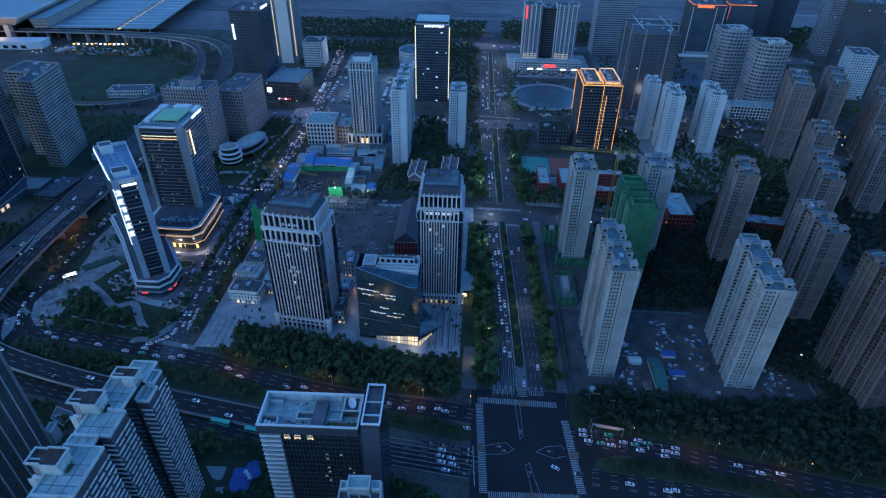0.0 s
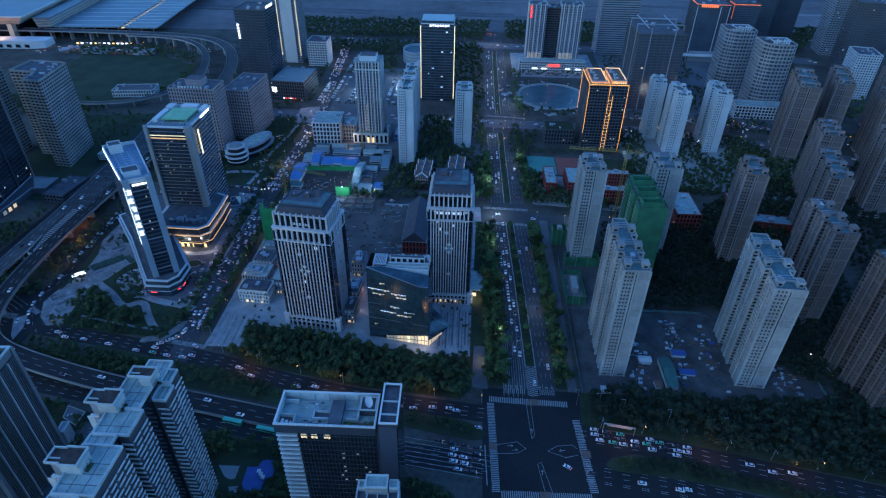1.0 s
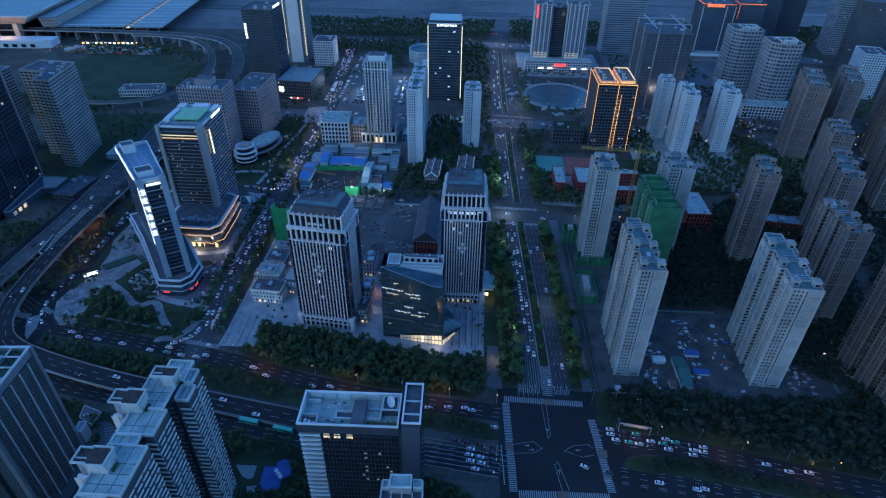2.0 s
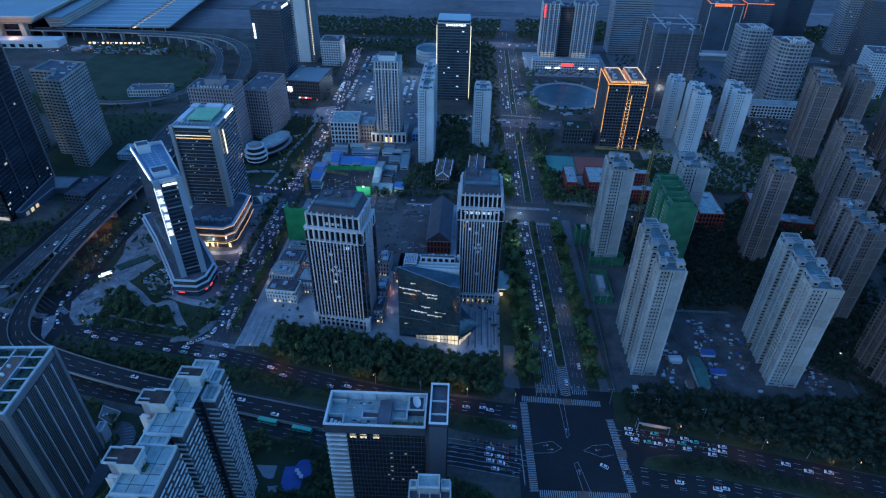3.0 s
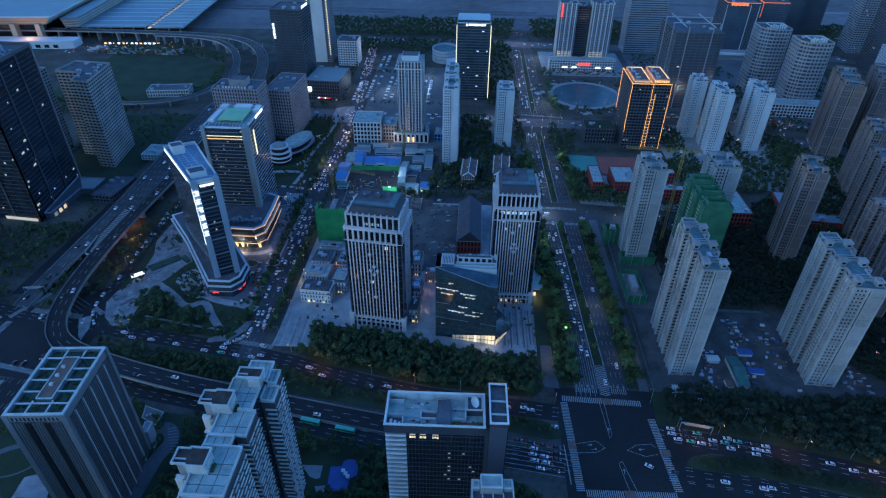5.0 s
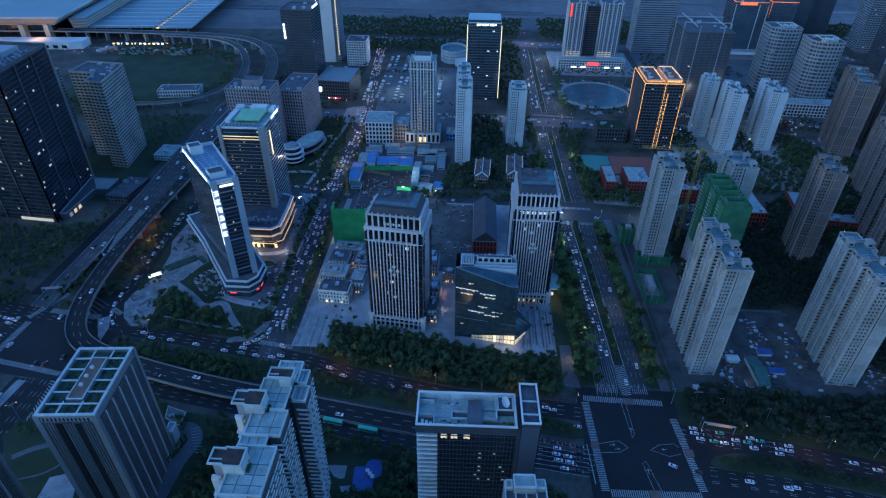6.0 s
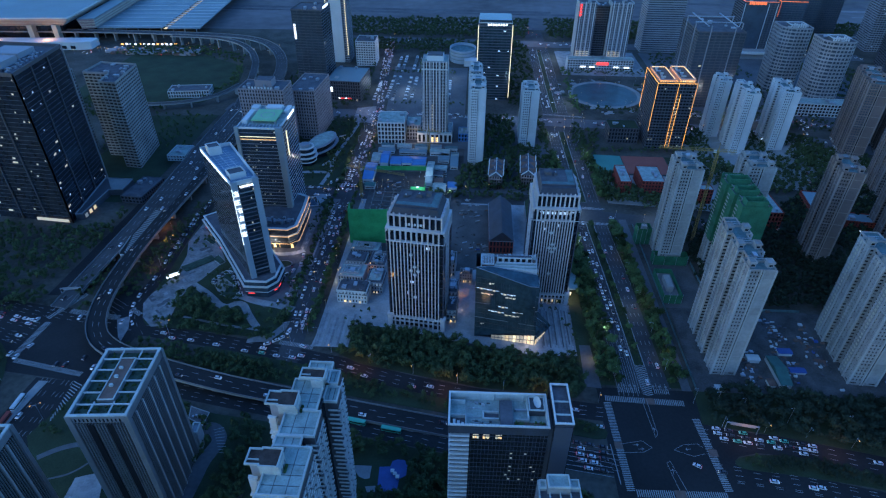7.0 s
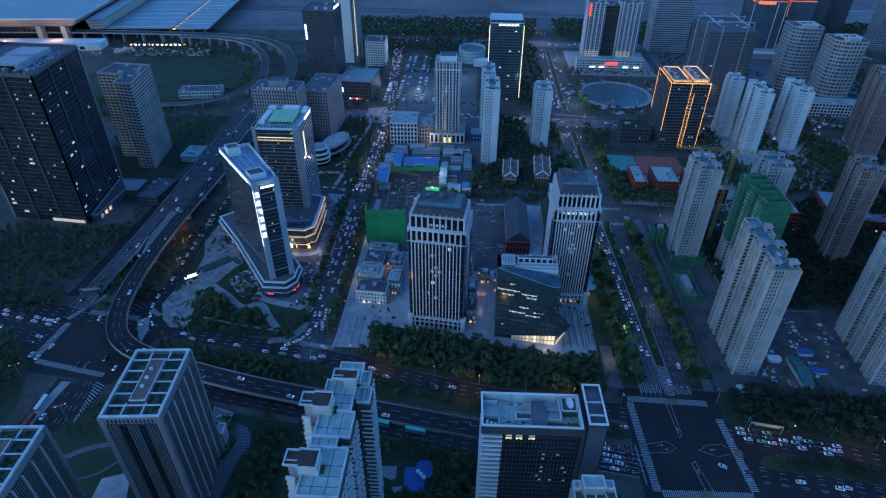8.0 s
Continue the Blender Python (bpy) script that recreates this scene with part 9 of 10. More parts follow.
wood("office_trees", [(258, 600), (300, 590), (300, 660), (262, 680)], 6, "trees at the foot of pale towers", 0.6, 1.0)
wood("office_trees", [(22, 880), (150, 880), (150, 896), (22, 900)], 6, "trees before the long podium", 0.5, 0.8)
wood("office_trees", [(150, 712), (300, 700), (300, 735), (150, 745)], 8, "trees along the cross street", 0.5, 0.9)
wood("garden_trees", [(-222, 222), (-116, 204), (-70, 194), (-40, 184), (-40, 165), (-62, 165), (-62, 150), (-140, 150), (-165, 165), (-222, 180)], 5.4, "dark garden trees below the flyover")
wood("garden_trees", [(-160, 60), (-128, 60), (-128, 185), (-150, 190)], 6.0, "dark garden trees between the towers")
wood("garden_trees", [(-322, 222), (-300, 235), (-276, 230), (-274, 212), (-300, 212)], 5.5, "dark garden trees round the finned offices", 0.6, 1.0)
wood("roadside_wood", [(-436, 345), (-560, 345), (-600, 400), (-520, 420), (-470, 420), (-440, 425), (-430, 470), (-424, 400)], 6.5, "dark roadside wood")
wood("roadside_wood", [(-440, 320), (-600, 345), (-600, 325), (-440, 306)], 7, "dark roadside wood", 0.5, 0.9)
wood("roadside_wood", [(-404, 310), (-366, 330), (-352, 370), (-356, 480), (-372, 470), (-374, 340), (-392, 335)], 6, "dark trees under the flyover", 0.5, 0.8)
wood("court_trees", [(-96, 512), (-62, 512), (-30, 505), (-30, 615), (-60, 615), (-60, 700), (-96, 700)], 6, "dark trees between pale slabs", 0.85, 1.35)
wood("school_trees", [(24, 498), (100, 494), (100, 508), (62, 512), (58, 524), (32, 526), (30, 558), (22, 558)], 5.2, "dark trees round the school yard", 0.9, 1.35)
wood("court_trees", [(-124, 513), (-97, 513), (-97, 568), (-122, 562)], 5.2, "dark trees beside the site sheds", 0.85, 1.25)
wood("court_trees", [(-150, 496), (-118, 495), (-118, 508), (-148, 508)], 5.0, "row of street trees", 0.85, 1.2)
wood("forecourt_trees", [(-254, 430), (-247.5, 430), (-246, 470), (-251, 486), (-255, 470)], 5.0, "small trees beside the podium", 0.35, 0.65)
wood("court_trees", [(-118, 495), (-40, 495), (-40, 508), (-118, 510)], 5.5, "row of street trees", 0.6, 0.9)
wood("court_trees", [(76, 346), (140, 346), (150, 410), (168, 420), (160, 460), (110, 470), (76, 410)], 4.8, "dark overgrown plot between towers", leaf=DIMWOODS)
wood("court_trees", [(160, 300), (205, 270), (235, 330), (250, 340), (290, 470), (330, 560), (250, 560), (165, 470), (165, 350)], 5.2, "dark courtyard trees among brown towers", leaf=DIMWOODS)
wood("court_trees", [(240, 260), (330, 200), (420, 300), (420, 640), (330, 560), (280, 400)], 6.4, "dark courtyard trees among brown towers", leaf=DIMWOODS)
wood("court_trees", [(110, 560), (160, 520), (290, 540), (330, 600), (270, 640), (200, 580), (140, 600)], 5.6, "dark trees between pale towers")
wood("court_trees", [(205, 262), (250, 258), (300, 250), (290, 330), (250, 335), (215, 300)], 5.4, "dark courtyard trees among brown towers", leaf=DIMWOODS)
wood("court_trees", [(170, 470), (205, 520), (300, 520), (300, 480), (230, 440)], 5.8, "dark courtyard trees among brown towers", 0.6, 1.0)
wood("court_trees", [(-206, 312), (-172, 312), (-172, 330), (-206, 332)], 9, "small court trees before the shops", 0.3, 0.5)
wood("court_trees", [(-56, 344), (-30, 300), (-27, 300), (-30, 400), (-56, 440)], 8, "small trees beside the tower's forecourt", 0.35, 0.6)
wood("court_trees", [(-245, 345), (-238, 345), (-238, 480), (-245, 480)], 6, "street trees along the forecourt", 0.45, 0.75)
wood("school_trees", [(24, 495), (36, 495), (36, 570), (24, 570)], 5.5, "trees along the school")
wood("school_trees", [(58, 488), (140, 486), (140, 503), (58, 516)], 6, "trees behind the school", 0.6, 0.9)
wood("yard_trees", [(140, 566), (168, 556), (166, 640), (140, 676)], 6.5, "dark yard trees between pale towers", 0.6, 1.0)
wood("yard_trees", [(250, 560), (300, 545), (330, 620), (300, 640), (262, 690), (250, 690)], 6.5, "dark yard trees between pale and brown towers", 0.6, 1.0)
wood("yard_trees", [(250, 700), (420, 660), (430, 690), (300, 735), (250, 740)], 8, "dark yard trees along the side street", 0.6, 1.0)
wood("yard_trees", [(165, 880), (300, 880), (300, 985), (165, 985)], 10, "trees between far offices", 0.7, 1.1)
wood("yard_trees", [(232, 745), (296, 745), (296, 840), (232, 850)], 9, "trees between far offices", 0.7, 1.1)
wood("yard_trees", [(380, 740), (470, 740), (470, 960), (390, 960)], 9, "trees between far offices", 0.7, 1.1)
wood("far_wood", [(-420, 1075), (-260, 1062), (-20, 1062), (-10, 1190), (-460, 1170)], 7.0, "far dark wood on the plain", 0.8, 1.3, leaf=WOODS)
wood("far_wood", [(-320, 965), (-100, 985), (-30, 1000), (-30, 1030), (-320, 1035)], 7.0, "far dark wood on the plain", 0.8, 1.3, leaf=WOODS)
# these far trees take the brighter LEAF colour in place of haze
wood("far_wood", [(-60, 735), (-24, 735), (-24, 1015), (-100, 1015)], 8, "far trees along the avenue", leaf=LEAF)
wood("far_wood", [(22, 720), (34, 715), (30, 890), (18, 890)], 8, "far trees along the avenue", leaf=LEAF)
wood("far_wood", [(140, 1060), (520, 1050), (620, 1200), (20, 1190), (20, 1065)], 7.5, "far dark wood on the plain", 0.9, 1.4, leaf=WOODS)
wood("far_wood", [(-680, 690), (-540, 660), (-500, 700), (-530, 722), (-680, 735)], 8, "hedge trees round the field", leaf=LEAF)
wood("far_wood", [(-470, 740), (-445, 800), (-462, 880), (-472, 880), (-458, 800), (-482, 745)], 7, "trees along the ramp", 0.6, 1.0, leaf=LEAF)
wood("far_wood", [(-680, 915), (-540, 925), (-470, 880), (-470, 915), (-540, 965), (-680, 965)], 8, "trees beyond the field", 0.7, 1.1, leaf=LEAF)
wood("far_wood", [(-540, 560), (-435, 590), (-432, 690), (-540, 690)], 10, "scattered trees on rough grass", 0.5, 0.9, leaf=LEAF)
wood("far_wood", [(400, 740), (640, 700), (800, 900), (700, 950), (500, 820)], 12, "far trees between towers", 0.9, 1.4, leaf=LEAF)
wood("far_wood", [(-380, 700), (-352, 700), (-352, 860), (-372, 900)], 8, "trees beside the raised road", 0.7, 1.0, leaf=LEAF)


# ---- cars, buses and lamps ----
def car_forms(low):
    """Body and glasshouse of a saloon; low: how far down the sills reach."""
    body = Form()
    prof = [(-2.3, low), (2.3, low), (2.3, 0.75), (2.15, 0.88), (0.95, 0.98), (-1.7, 1.0), (-2.3, 0.92)]
    n = len(prof)
    for s in (-0.9, 0.9):
        body.v += [(x, s, z) for x, z in prof]
    body.f += [tuple(range(n)), tuple(reversed(range(n, 2 * n)))] + [(i, n + i, n + (i + 1) % n, (i + 1) % n) for i in range(n)]
    body.prism(rect(-1.45, 0.45, -0.68, 0.68), 1.38, 1.47)
    cab = Form()
    cab.v += [(-2.0, -0.84, 0.98), (1.25, -0.84, 0.95), (1.25, 0.84, 0.95), (-2.0, 0.84, 0.98), (-1.45, -0.68, 1.4), (0.45, -0.68, 1.4), (0.45, 0.68, 1.4), (-1.45, 0.68, 1.4)]
    cab.f += [(0, 1, 5, 4), (1, 2, 6, 5), (2, 3, 7, 6), (3, 0, 4, 7), (4, 5, 6, 7)]
    return body, cab


PAINTS = (CARWHITE, CARDARK, CARGREEN)
TEXTS = ("white saloon car", "dark saloon car", "green taxi")
DATA = {(k, low): tuple(f.mesh(n, m) for f, n, m in zip(car_forms(low), ("car_body", "window_glass"), (PAINTS[k], GLASS))) for k in range(3) for low in (0.3, 0.03)}
WHEEL = Form().tube((0, -0.1, 0), (0, 0.1, 0), 0.33, sides=8).mesh("wheel", RUBBER)
TAIL = Form().box(-0.05, 0.05, -0.2, 0.2, -0.1, 0.1).mesh("tail_light", TAILL)
HEADL = Form().box(-0.05, 0.05, -0.2, 0.2, -0.1, 0.1).mesh("headlight", HEAD)
rng = random.Random(5)
MADE, FAR = {}, {name: Form() for name in ("white", "dark", "glass", "tail", "head")}
count_cars = [0]


def joined(form, other, m):
    k = len(form.v)
    form.v += [tuple(m @ Vector(v)) for v in other.v]
    form.f += [tuple(k + i for i in f) for f in other.f]


def car(x, y, z, turn, where, kind=None, full=True):
    k = kind if kind is not None else rng.choices((0, 1, 2), (62, 32, 6))[0]
    full = full and y < 262
    if y > 430 or count_cars[0] >= 150 or x < -395:
        m = pose(x, y, z, 0, 0, turn)
        body, cab = car_forms(0.03)
        joined(FAR["dark" if k == 1 else "white"], body, m)
        joined(FAR["glass"], cab, m)
        for s in (-0.62, 0.62):
            joined(FAR["tail"], Form().box(-2.36, -2.26, s - 0.2, s + 0.2, 0.68, 0.88), m)
            joined(FAR["head"], Form().box(2.24, 2.34, s - 0.2, s + 0.2, 0.6, 0.8), m)
        return
    count_cars[0] += 1
    key = (k, full)
    label = TEXTS[k] + " " + where
    if key not in MADE:
        body, glass = DATA[k, 0.3 if full else 0.03]
        ob = thing("car", label, "car", (x, y, z), turn, "cars")
        part("car_body", body, None, ob)
        part("window_glass", glass, None, ob)
        for s in (-0.62, 0.62):
            part("tail_light", TAIL, None, ob, "", (-2.31, s, 0.78))
            part("headlight", HEADL, None, ob, "", (2.28, s, 0.7))
        if full:
            for wx in (-1.4, 1.4):
                for wy in (-0.86, 0.86):
                    part("wheel", WHEEL, None, ob, "", (wx, wy, 0.33))
        MADE[key] = ob
        return
    tagged(copy_thing(MADE[key], pose(x, y, z, 0, 0, turn)), label)


# waiting at the big crossing
for lane in range(5):
    for k in range(3 if lane else 4):
        if (lane * 3 + k) % 5 != 4:
            car(-26 - k * 7.2 - rng.uniform(0, 2) - (3 if lane == 4 else 0), 215.6 - lane * 4.0 + k * 1.1, 0.1, 1 - 9, "waiting in a queue", None if lane else 1)
for lane in range(3):
    for k in range(8):
        if rng.random() < 0.8:
            x = 44 + k * 7.4 + rng.uniform(-1.4, 1.4)
            car(x, 234 - lane * 3.5 - (x - 36) * 0.16 - (1 if x > 80 else 0), 0.1, 172, "waiting in a queue")
for x, y, turn in ((24, 206, 150), (-26.5, 230, 172), (-40, 242, 172), (88, 196, -10), (128, 187, -10), (150, 210, 168), (139, 210, 168), (128, 214, 168), (10, 268, 90), (20, 283, 90)):
    car(x, y, 0.1, turn, "crossing the wide junction", 0)
for (x, y, *_), turn in along(NROAD[1:9], 11, 4):
    if rng.random() < 0.75:
        car(x + rng.uniform(-2, 2), y - 2 + rng.uniform(-3, 3), 0.1, turn + 180, "on the road by the tree belt", 0 if rng.random() < 0.7 else None)
for side, thin in ((-6.2, 0.15), (-9.4, 0.5), (8, 0.66), (11.2, 0.66), (5, 0.66), (-12.4, 0.75)):
    ln = piece(AVENUE, 285, 1000, 40)
    gap = 9 if side < 0 else 19
    for (x, y, *_), turn in along(offset(ln, side), gap, rng.uniform(0, 9)):
        if 462 < y < 500 or 668 < y < 728 or rng.random() < (thin if y < 460 else 0.78):
            continue
        car(x, y + rng.uniform(-3, 3), 0.1, turn if side > 0 else turn + 180, "driving along the avenue", None, y < 400)
for side, gap in ((-5.2, 9.5), (-1.8, 11), (2.2, 13), (5.4, 12)):
    for (x, y, *_), turn in along(offset(STREET, side), gap, rng.uniform(0, 6)):
        if y < 300 or 490 < y < 512 or rng.random() < 0.3:
            continue
        car(x, y + rng.uniform(-1.5, 1.5), 0.12, turn + (180 if side < 0 else 0), "crawling along the tree-lined street", 0 if rng.random() < 0.5 else None, False)
for (x, y, *_), turn in along(offset(smooth(FRONTAGE), 2.4), 11, 3):
    if rng.random() < 0.7:
        car(x, y, 0.18, turn, "on the slip road", None, False)
for k in range(12):
    car(-435 + rng.uniform(0, 80), 258 + rng.uniform(0, 48), 0.1, rng.choice((80, 170, -10, 265)) + rng.uniform(-8, 8), "on the wide junction")
for line, side, gap, where in ((SOUTHRD, 6, 9, "waiting on the wide road"), (SOUTHRD, 9.5, 12, "waiting on the wide road"), (WESTRD, -6, 13, "on the wide road"), (WESTRD, 6, 12, "on the wide road"), (WESTRD, -10, 14, "on the wide road")):
    for (x, y, *_), turn in along(offset(line, side), gap, rng.uniform(0, 6)):
        if rng.random() < 0.5:
            car(x, y, 0.1, turn + (180 if side < 0 else 0), where, None, False)
for line, side, gap in ((RAMP, -2.5, 74), (RAMP, 3, 62), (WESTDECK, 2, 60), (WESTDECK, -4, 75), (MIDDECK, 4, 60), (MIDDECK, -3, 80)):
    for (x, y, z), turn in along(offset(smooth(line), side), gap, rng.uniform(0, 25)):
        car(x, y, z + 0.06, turn, "on the flyover", None, False)
for line, n, where in ((CROSS, 26, "on the cross street"), (FARX, 70, "on the far cross street"), (FARXX, 40, "on the far road"), ([(150, 735), (300, 715), (420, 690), (520, 640)], 50, "parked in far yards"), ([(300, 700), (330, 800), (360, 900)], 30, "parked in far yards"), ([(-60, 706), (-230, 712)], 20, "waiting at the far junction"), ([(240, 560), (300, 700)], 26, "parked in far yards"), (EASTS, 7, "on the carriageway"), (SIDE, 16, "parked along the side road")):
    run = along(line, 3)
    for _ in range(n):
        (x, y, *_r), turn = rng.choice(run)
        car(x + rng.uniform(-1, 1), y + rng.uniform(-6, 6), 0.12, turn + rng.choice((0, 180)), where, None, False)
for x, y, turn in ((-249.2, 283.1, 170), (-247.9, 287.5, 200), (-243, 291, 215), (-239.5, 294, 230), (-236.4, 300, 262), (-222.4, 286.7, 150), (-221.3, 277.4, 172), (-227.4, 306, 90), (-228, 317, 90)):
    car(x, y, 0.12, turn, "turning at the street mouth", 0, False)
for k in range(9):                      # forecourt of the podium
    car(-252 + rng.uniform(-8, 6), 330 + rng.uniform(0, 70), 0.2, rng.choice((80, 95, 130)), "parked on the forecourt", None, False)
for k in range(12):
    car(-262 + rng.uniform(0, 32), 506 + rng.uniform(0, 26), 0.16, rng.choice((5, 95, 185)), "parked by the round pavilion", None, False)
def parked_row(line, gap, label, across=True):
    """Small cars standing side by side along a line, joined."""
    forms = (Form(), Form(), Form(), Form())
    for (x, y, *_), turn in along(line, gap, 1.0):
        if rng.random() < 0.85:
            body, cab = car_forms(0.03)
            m = pose(x + rng.uniform(-0.4, 0.4), y + rng.uniform(-0.4, 0.4), 0.2, 0, 0, turn + (90 if across else 0) + rng.uniform(-5, 5))
            joined(forms[rng.random() < 0.45], body, m)
            joined(forms[2], cab, m)
            if not across:
                for q in (-0.62, 0.62):
                    joined(forms[3], Form().box(2.24, 2.36, q - 0.22, q + 0.22, 0.58, 0.82), m)
    for fm, m in zip(forms, (CARWHITE, CARDARK, GLASS, HEAD)):
        if fm.v:
            solid("parked_cars", fm, m, label, "parked cars", kind="stuff")


parked_row([(-311, 351), (-307.5, 367), (-300, 366), (-284, 338)], 2.9, "cars parked round the small garden court")
parked_row([(-363.5, 470), (-362.5, 449), (-361.8, 429), (-361, 410), (-359, 389)], 3.4, "cars parked along the slip road")
parked_row([(-285, 512), (-262, 511), (-252, 506)], 4.4, "cars queuing before the round pavilion", False)
parked = Form()
parked_dark = Form()
for r in range(9):                       # the open car park, too many to count
    for k in range(62):
        x, y = -246 + r * 12.5 + (r % 2) * 4.0, 756 + k * 3.2
        if rng.random() < 0.75 and not 855 < y < 877 and not (y > 855 and x > -196):
            (parked if rng.random() < 0.4 else parked_dark).box(x, x + 4.4, y, y + 1.8, 0.3, 0.95).prism(rect(x + 0.9, x + 3.4, y + 0.1, y + 1.7), 0.95, 1.45, 0.85)
for name, m in (("white", CARWHITE), ("dark", CARDARK), ("glass", GLASS), ("tail", TAILL), ("head", HEAD)):
    solid("far_traffic", FAR[name], m, "far stream of small cars with their lamps on", "traffic", kind="stuff")
solid("parked_cars", parked, CARWHITE, "rows of pale cars in the open car park", "parked cars", kind="stuff")
solid("parked_cars", parked_dark, CARDARK, "rows of dark cars in the open car park", "parked cars", kind="stuff")
for k in range(9):
    car(-306 + k * 2.3, 353 - k * 1.5, 0.22, 230 + rng.uniform(-4, 4), "parked in the small lot", k % 2, False)
for k in range(11):
    car(-308 + k * 2.2, 365 - k * 2.35, 0.22, 222 + rng.uniform(-4, 4), "parked in the small lot", None, False)


def bus(x, y, z, turn, paint, label):
    ob = thing("bus", label, "bus", (x, y, z), turn, "buses")
    part("bus_body", Form().box(-6, 6, -1.25, 1.25, 0.4, 1.3).box(-6, 6, -1.25, 1.25, 2.3, 3.1), paint, ob)
    part("window_glass", Form().box(-5.95, 5.95, -1.2, 1.2, 1.3, 2.3), GLASS, ob)
    part("roof_unit", Form().box(-2.5, 1, -0.7, 0.7, 3.1, 3.3), paint, ob)
    for wx in (-3.8, 3.6):
        for wy in (-1.15, 1.15):
            part("wheel", Form().tube((wx, wy - 0.12, 0.48), (wx, wy + 0.12, 0.48), 0.48, sides=8), RUBBER, ob)


bus(-152, 219.5, 0.1, -10, CARGREEN, "green city bus on the carriageway")
bus(-174, 224.2, 0.1, -10, CARGREEN, "green city bus on the carriageway")
for k in range(4):
    bus(-386 + k * 0.4, 226 - k * 14, 0.1, 92, RED if k else PALE, "red articulated bus at the stop" if k else "pale bus at the stop")


def lamp(x, y, turn, lit, high=9.5):
    ob = thing("street_lamp", "lit street lamp on a slim pole" if lit else "unlit street lamp on a slim pole", "street lamp", (x, y, 0), turn, "street lamps")
    part("pole", Form().tube((0, 0, 0), (0, 0, high), 0.14, 0.09), STEEL, ob)
    part("arm", Form().tube((0, 0, high - 0.2), (2.6, 0, high + 0.5), 0.09, 0.07), STEEL, ob)
    part("lamp_head", Form().box(2.2, 3.1, -0.18, 0.18, high + 0.35, high + 0.5), SODIUM if lit else STEEL, ob, "warm glowing head" if lit else "")


for k, ((x, y, *_), turn) in enumerate(along(offset(EASTN, -8.5), 24, 12)):
    lamp(x, y, turn - 90, k % 2 == 1)
for k, ((x, y, *_), turn) in enumerate(along(offset(NROAD[2:9], -8), 30, 8)):
    lamp(x, y, turn - 90, k % 3 != 2)
for side in (-16.5, 16.5):
    for (x, y, *_), turn in along(offset(piece(AVENUE, 270, 660, 20), side), 36, 10):
        if not 460 < y < 500:
            lamp(x, y, turn + (-90 if side < 0 else 90), False)
for side in (-8.5, 8.5):
    for (x, y, *_), turn in along(offset(STREET[:5], side), 40, 30):
        lamp(x, y, turn + (90 if side > 0 else -90), False)
for x, y in ((35, 252), (48, 250), (62, 246), (88, 240), (120, 236), (-226, 300), (-212, 292)):
    lamp(x, y, 200, False, 14)


def gantry(x, y, turn, wide):
    ob = thing("sign_gantry", "grey road sign gantry with blank panels", "gantry", (x, y, 0), turn)
    part("post", Form().tube((0, 0, 0), (0, 0, 7), 0.2), STEEL, ob)
    part("post", Form().tube((wide, 0, 0), (wide, 0, 7), 0.2), STEEL, ob)
    part("beam", Form().box(0, wide, -0.3, 0.3, 6.4, 7.2), STEEL, ob)
    part("panel", Form().box(2, wide - 2, -0.5, -0.35, 5.6, 8), GREY, ob)


board = thing("lit_billboard", "glowing white billboard on the plaza's edge", "billboard", (-344.6, 356.5, 0), 38)
part("post", Form().box(-3, -2.7, -0.15, 0.15, 0, 2).box(2.7, 3, -0.15, 0.15, 0, 2), STEEL, board)
part("casing", Form().box(-5.2, 5.2, -0.05, 0.5, 1.6, 4.9), DARK, board)
part("lit_panel", Form().box(-5, 5, -0.14, -0.06, 1.8, 4.7), SIGN, board, "glowing white panel")
car(-243, 190, 0.22, 60, "parked on the garden drive", None, False)
car(-250.6, 177, 0.22, 85, "parked on the garden drive", None, False)
for x, y in ((-362, 214), (-410, 244), (-318, 290)):
    mast = thing("mast_lamp", "tall pale mast with sodium heads at the junction", "street lamp", (x, y, 0), 30, "mast lamps")
    part("pole", Form().tube((0, 0, 0), (0, 0, 15), 0.15, 0.1), STEEL, mast)
    for q in (-1, 1):
        part("arm", Form().tube((0, 0, 14.6), (q * 2.2, 0, 15.4), 0.09, 0.07), STEEL, mast)
        part("lamp_head", Form().box(q * 2.6 - 0.35, q * 2.6 + 0.35, -0.15, 0.15, 15.3, 15.45), SODIUM, mast, "warm glowing head")
hatching = Form()
for k in range(14):
    hatching.beam((-362.5 + k * 0.2, 246 - k * 2.2), (-355.5 - k * 0.25, 243 - k * 2.2), 0.6, 0.1, 0.17)
solid("hatched_marking", hatching, PAINT, "white hatching beside the bus lanes", "road marking", kind="structure")
gantry(48, 233, -9, 18)
gantry(-420, 330, 10, 15)
for x, y in ((-367, 404), (-362, 372), (-380, 432)):
    lamp(x, y, 20, True, 8)


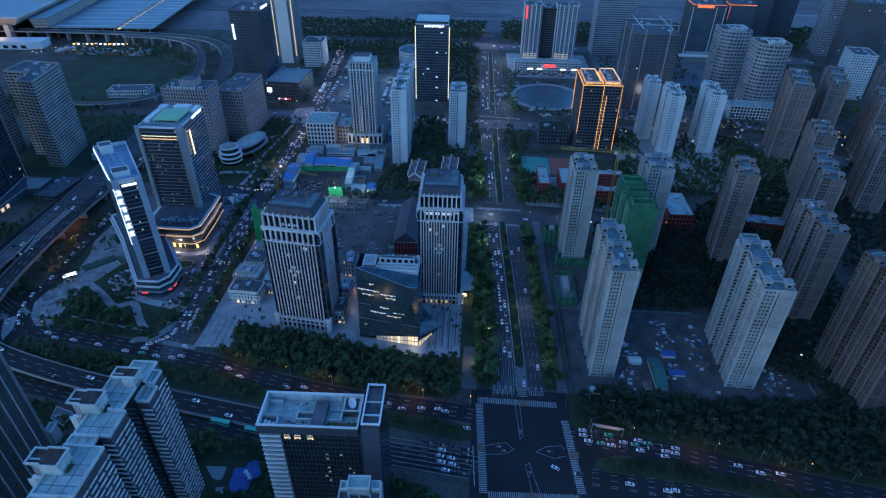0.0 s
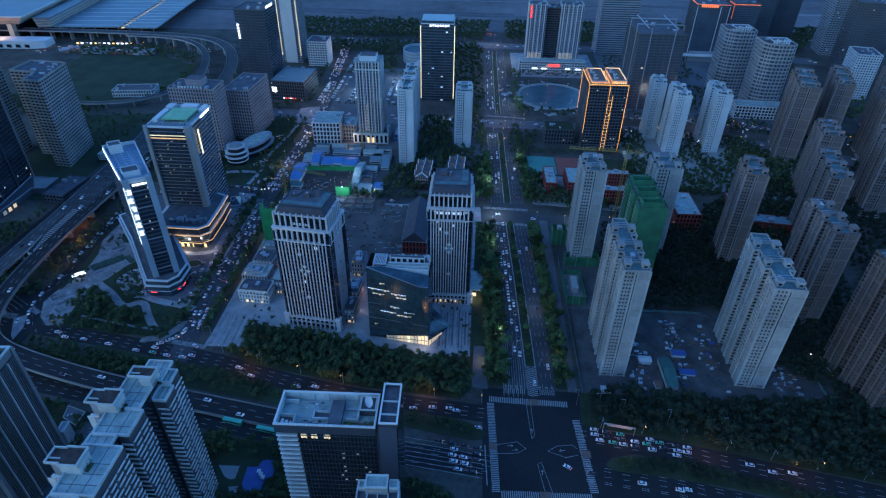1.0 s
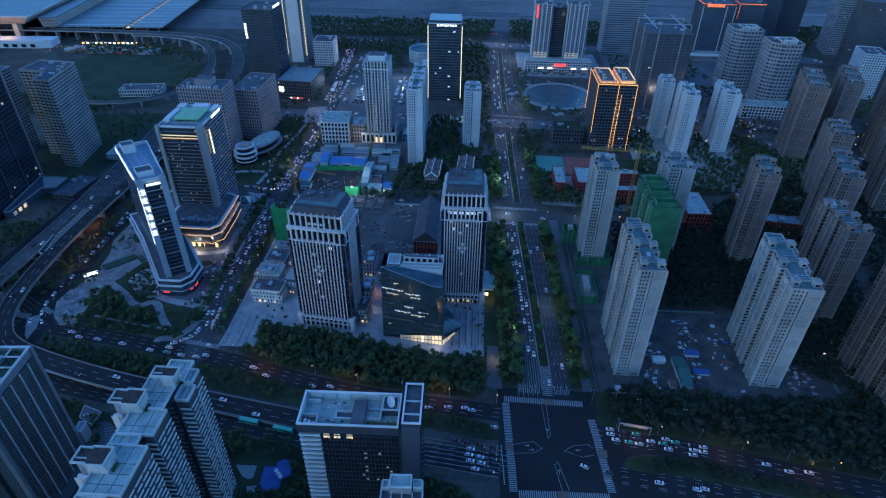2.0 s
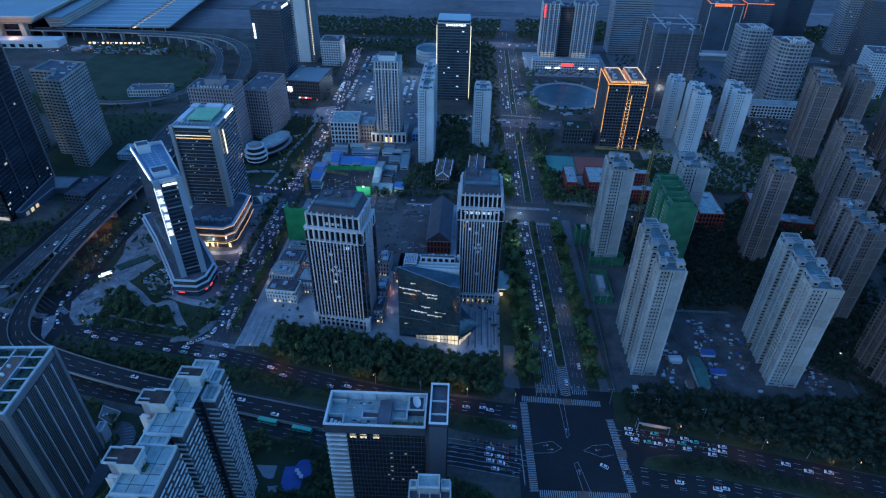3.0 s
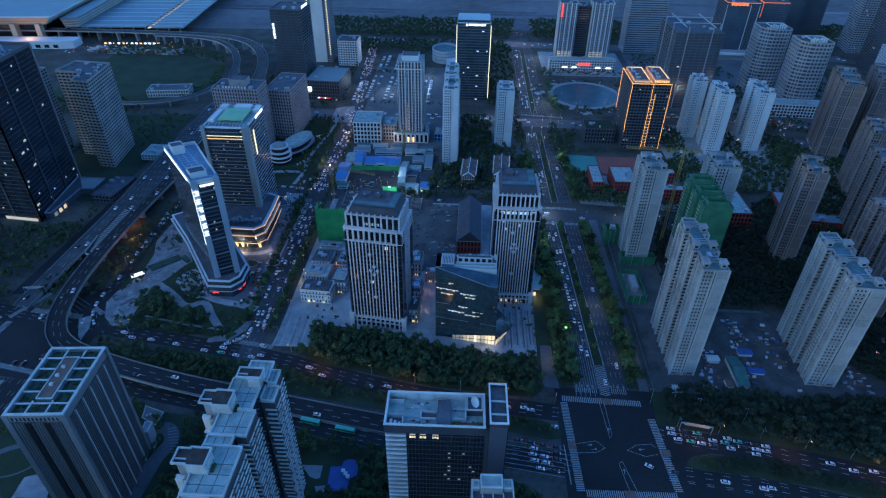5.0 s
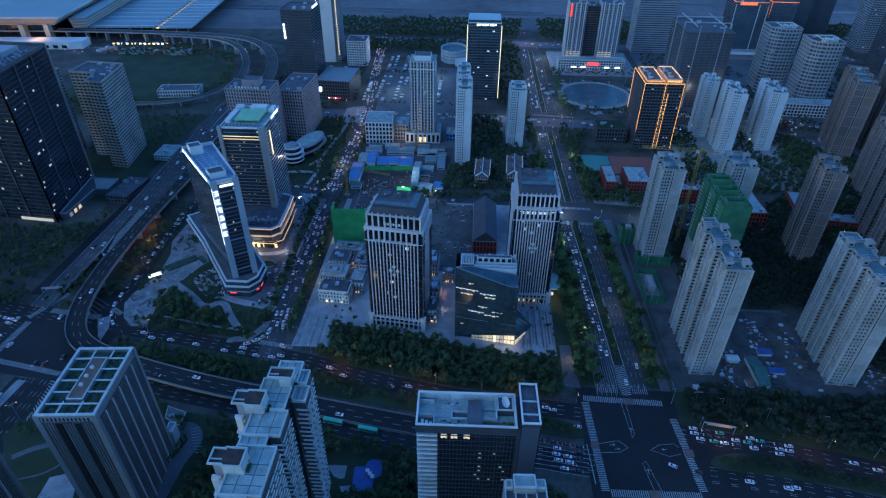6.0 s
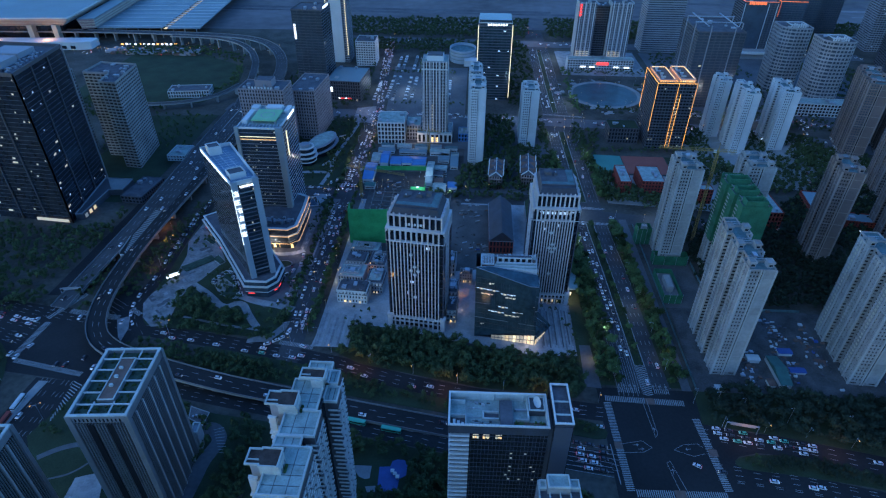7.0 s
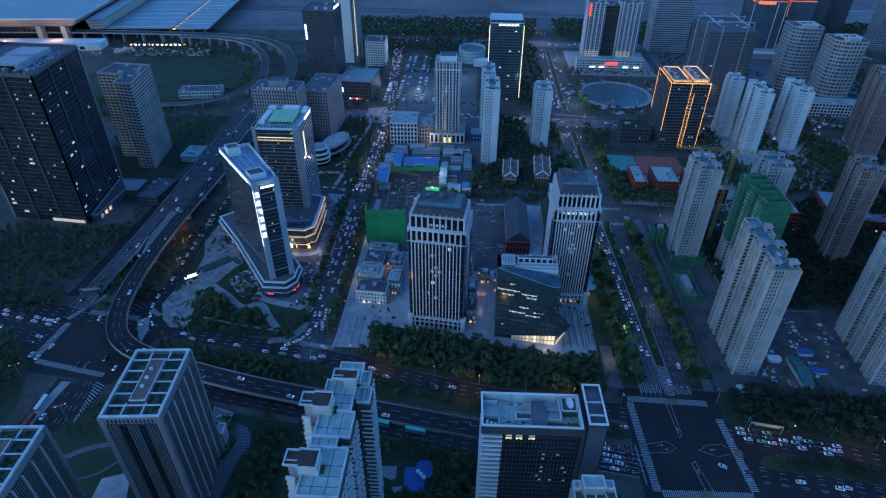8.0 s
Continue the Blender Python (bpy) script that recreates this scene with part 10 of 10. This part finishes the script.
# point lights added to lift the far streets as haze would, most tinted blue; the site floodlight and a junction lamp
# among them
for x, y, z, power, tint in ((-16, 530, 12, 900, 1), (14, 590, 12, 900, 1), (-18, 650, 12, 1100, 1), (12, 760, 13, 1500, 1), (-20, 830, 13, 1600, 1), (12, 960, 14, 2200, 1), (-161, 494, 12, 1500, 1), (-160, 530, 14, 900, 1), (-236, 560, 10, 700, 0), (-228, 640, 10, 800, 0), (-246, 800, 12, 1500, 1), (-200, 790, 14, 2200, 1), (-150, 850, 14, 2200, 1), (-60, 700, 12, 1200, 1), (200, 715, 12, 1500, 0), (-175, 620, 9, 500, 0), (60, 470, 10, 600, 1), (-12, 477, 9, 1600, 1), (-14, 420, 9, 500, 1), (12, 340, 9, 400, 1), (-12, 310, 9, 400, 1), (-130, 500, 9, 400, 1), (-330, 520, 9, 500, 0)):
    bulb = new("street_fill", bpy.data.lights.new("street_fill", "POINT"))
    bulb.data.energy, bulb.data.color, bulb.data.shadow_soft_size = power, ((1.0, 0.8, 0.66), (0.55, 0.78, 1.0))[tint], 0.4
    bulb.location = (x, y, z)


# warm pools under the lit lamps; at far crossings, station eaves and verges, added lights without a modelled lamp
for x, y, z, power in ((-4, 706, 24, 4001), (-6, 1040, 24, 6001), (-2, 900, 24, 5001), (-248, 720, 20, 3001), (-250, 930, 24, 4001), (120, 700, 20, 3001), (250, 700, 22, 3001), (58, 226, 9, 420), (106, 219, 9, 460), (150, 209, 9, 420), (-370, 402, 7, 700), (-364, 366, 7, 420), (-384, 430, 6, 400), (-820, 958, 18, 5000), (-900, 946, 18, 5000), (-114, 352, 4, 140), (-188, 368, 4, 140), (-120, 252, 8, 700), (-180, 268, 8, 700), (-60, 250, 8, 500), (-276, 397, 6, 1101), (-254, 398, 6, 601), (-30, 350, 5, 501), (-66, 293, 4, 301), (-113, 332, 4, 101), (-25, 285, 5, 240), (-20, 330, 5, 240), (-22, 380, 5, 240), (29, 290, 5, 240), (26, 345, 5, 240), (23, 410, 5, 240), (-212, 360, 5, 240), (-214, 420, 5, 240), (-190, 345, 4, 160)):
    bulb = new("pool_light", bpy.data.lights.new("pool_light", "POINT"))
    bulb.data.energy, bulb.data.color, bulb.data.shadow_soft_size = power * (0.28 if power > 2500 and power % 2 else 0.5), (0.95, 0.82, 0.74) if power % 2 else (1.0, 0.42, 0.12) if power != 240 else (1.0, 0.8, 0.35), 0.4
    bulb.location = (x, y, z)
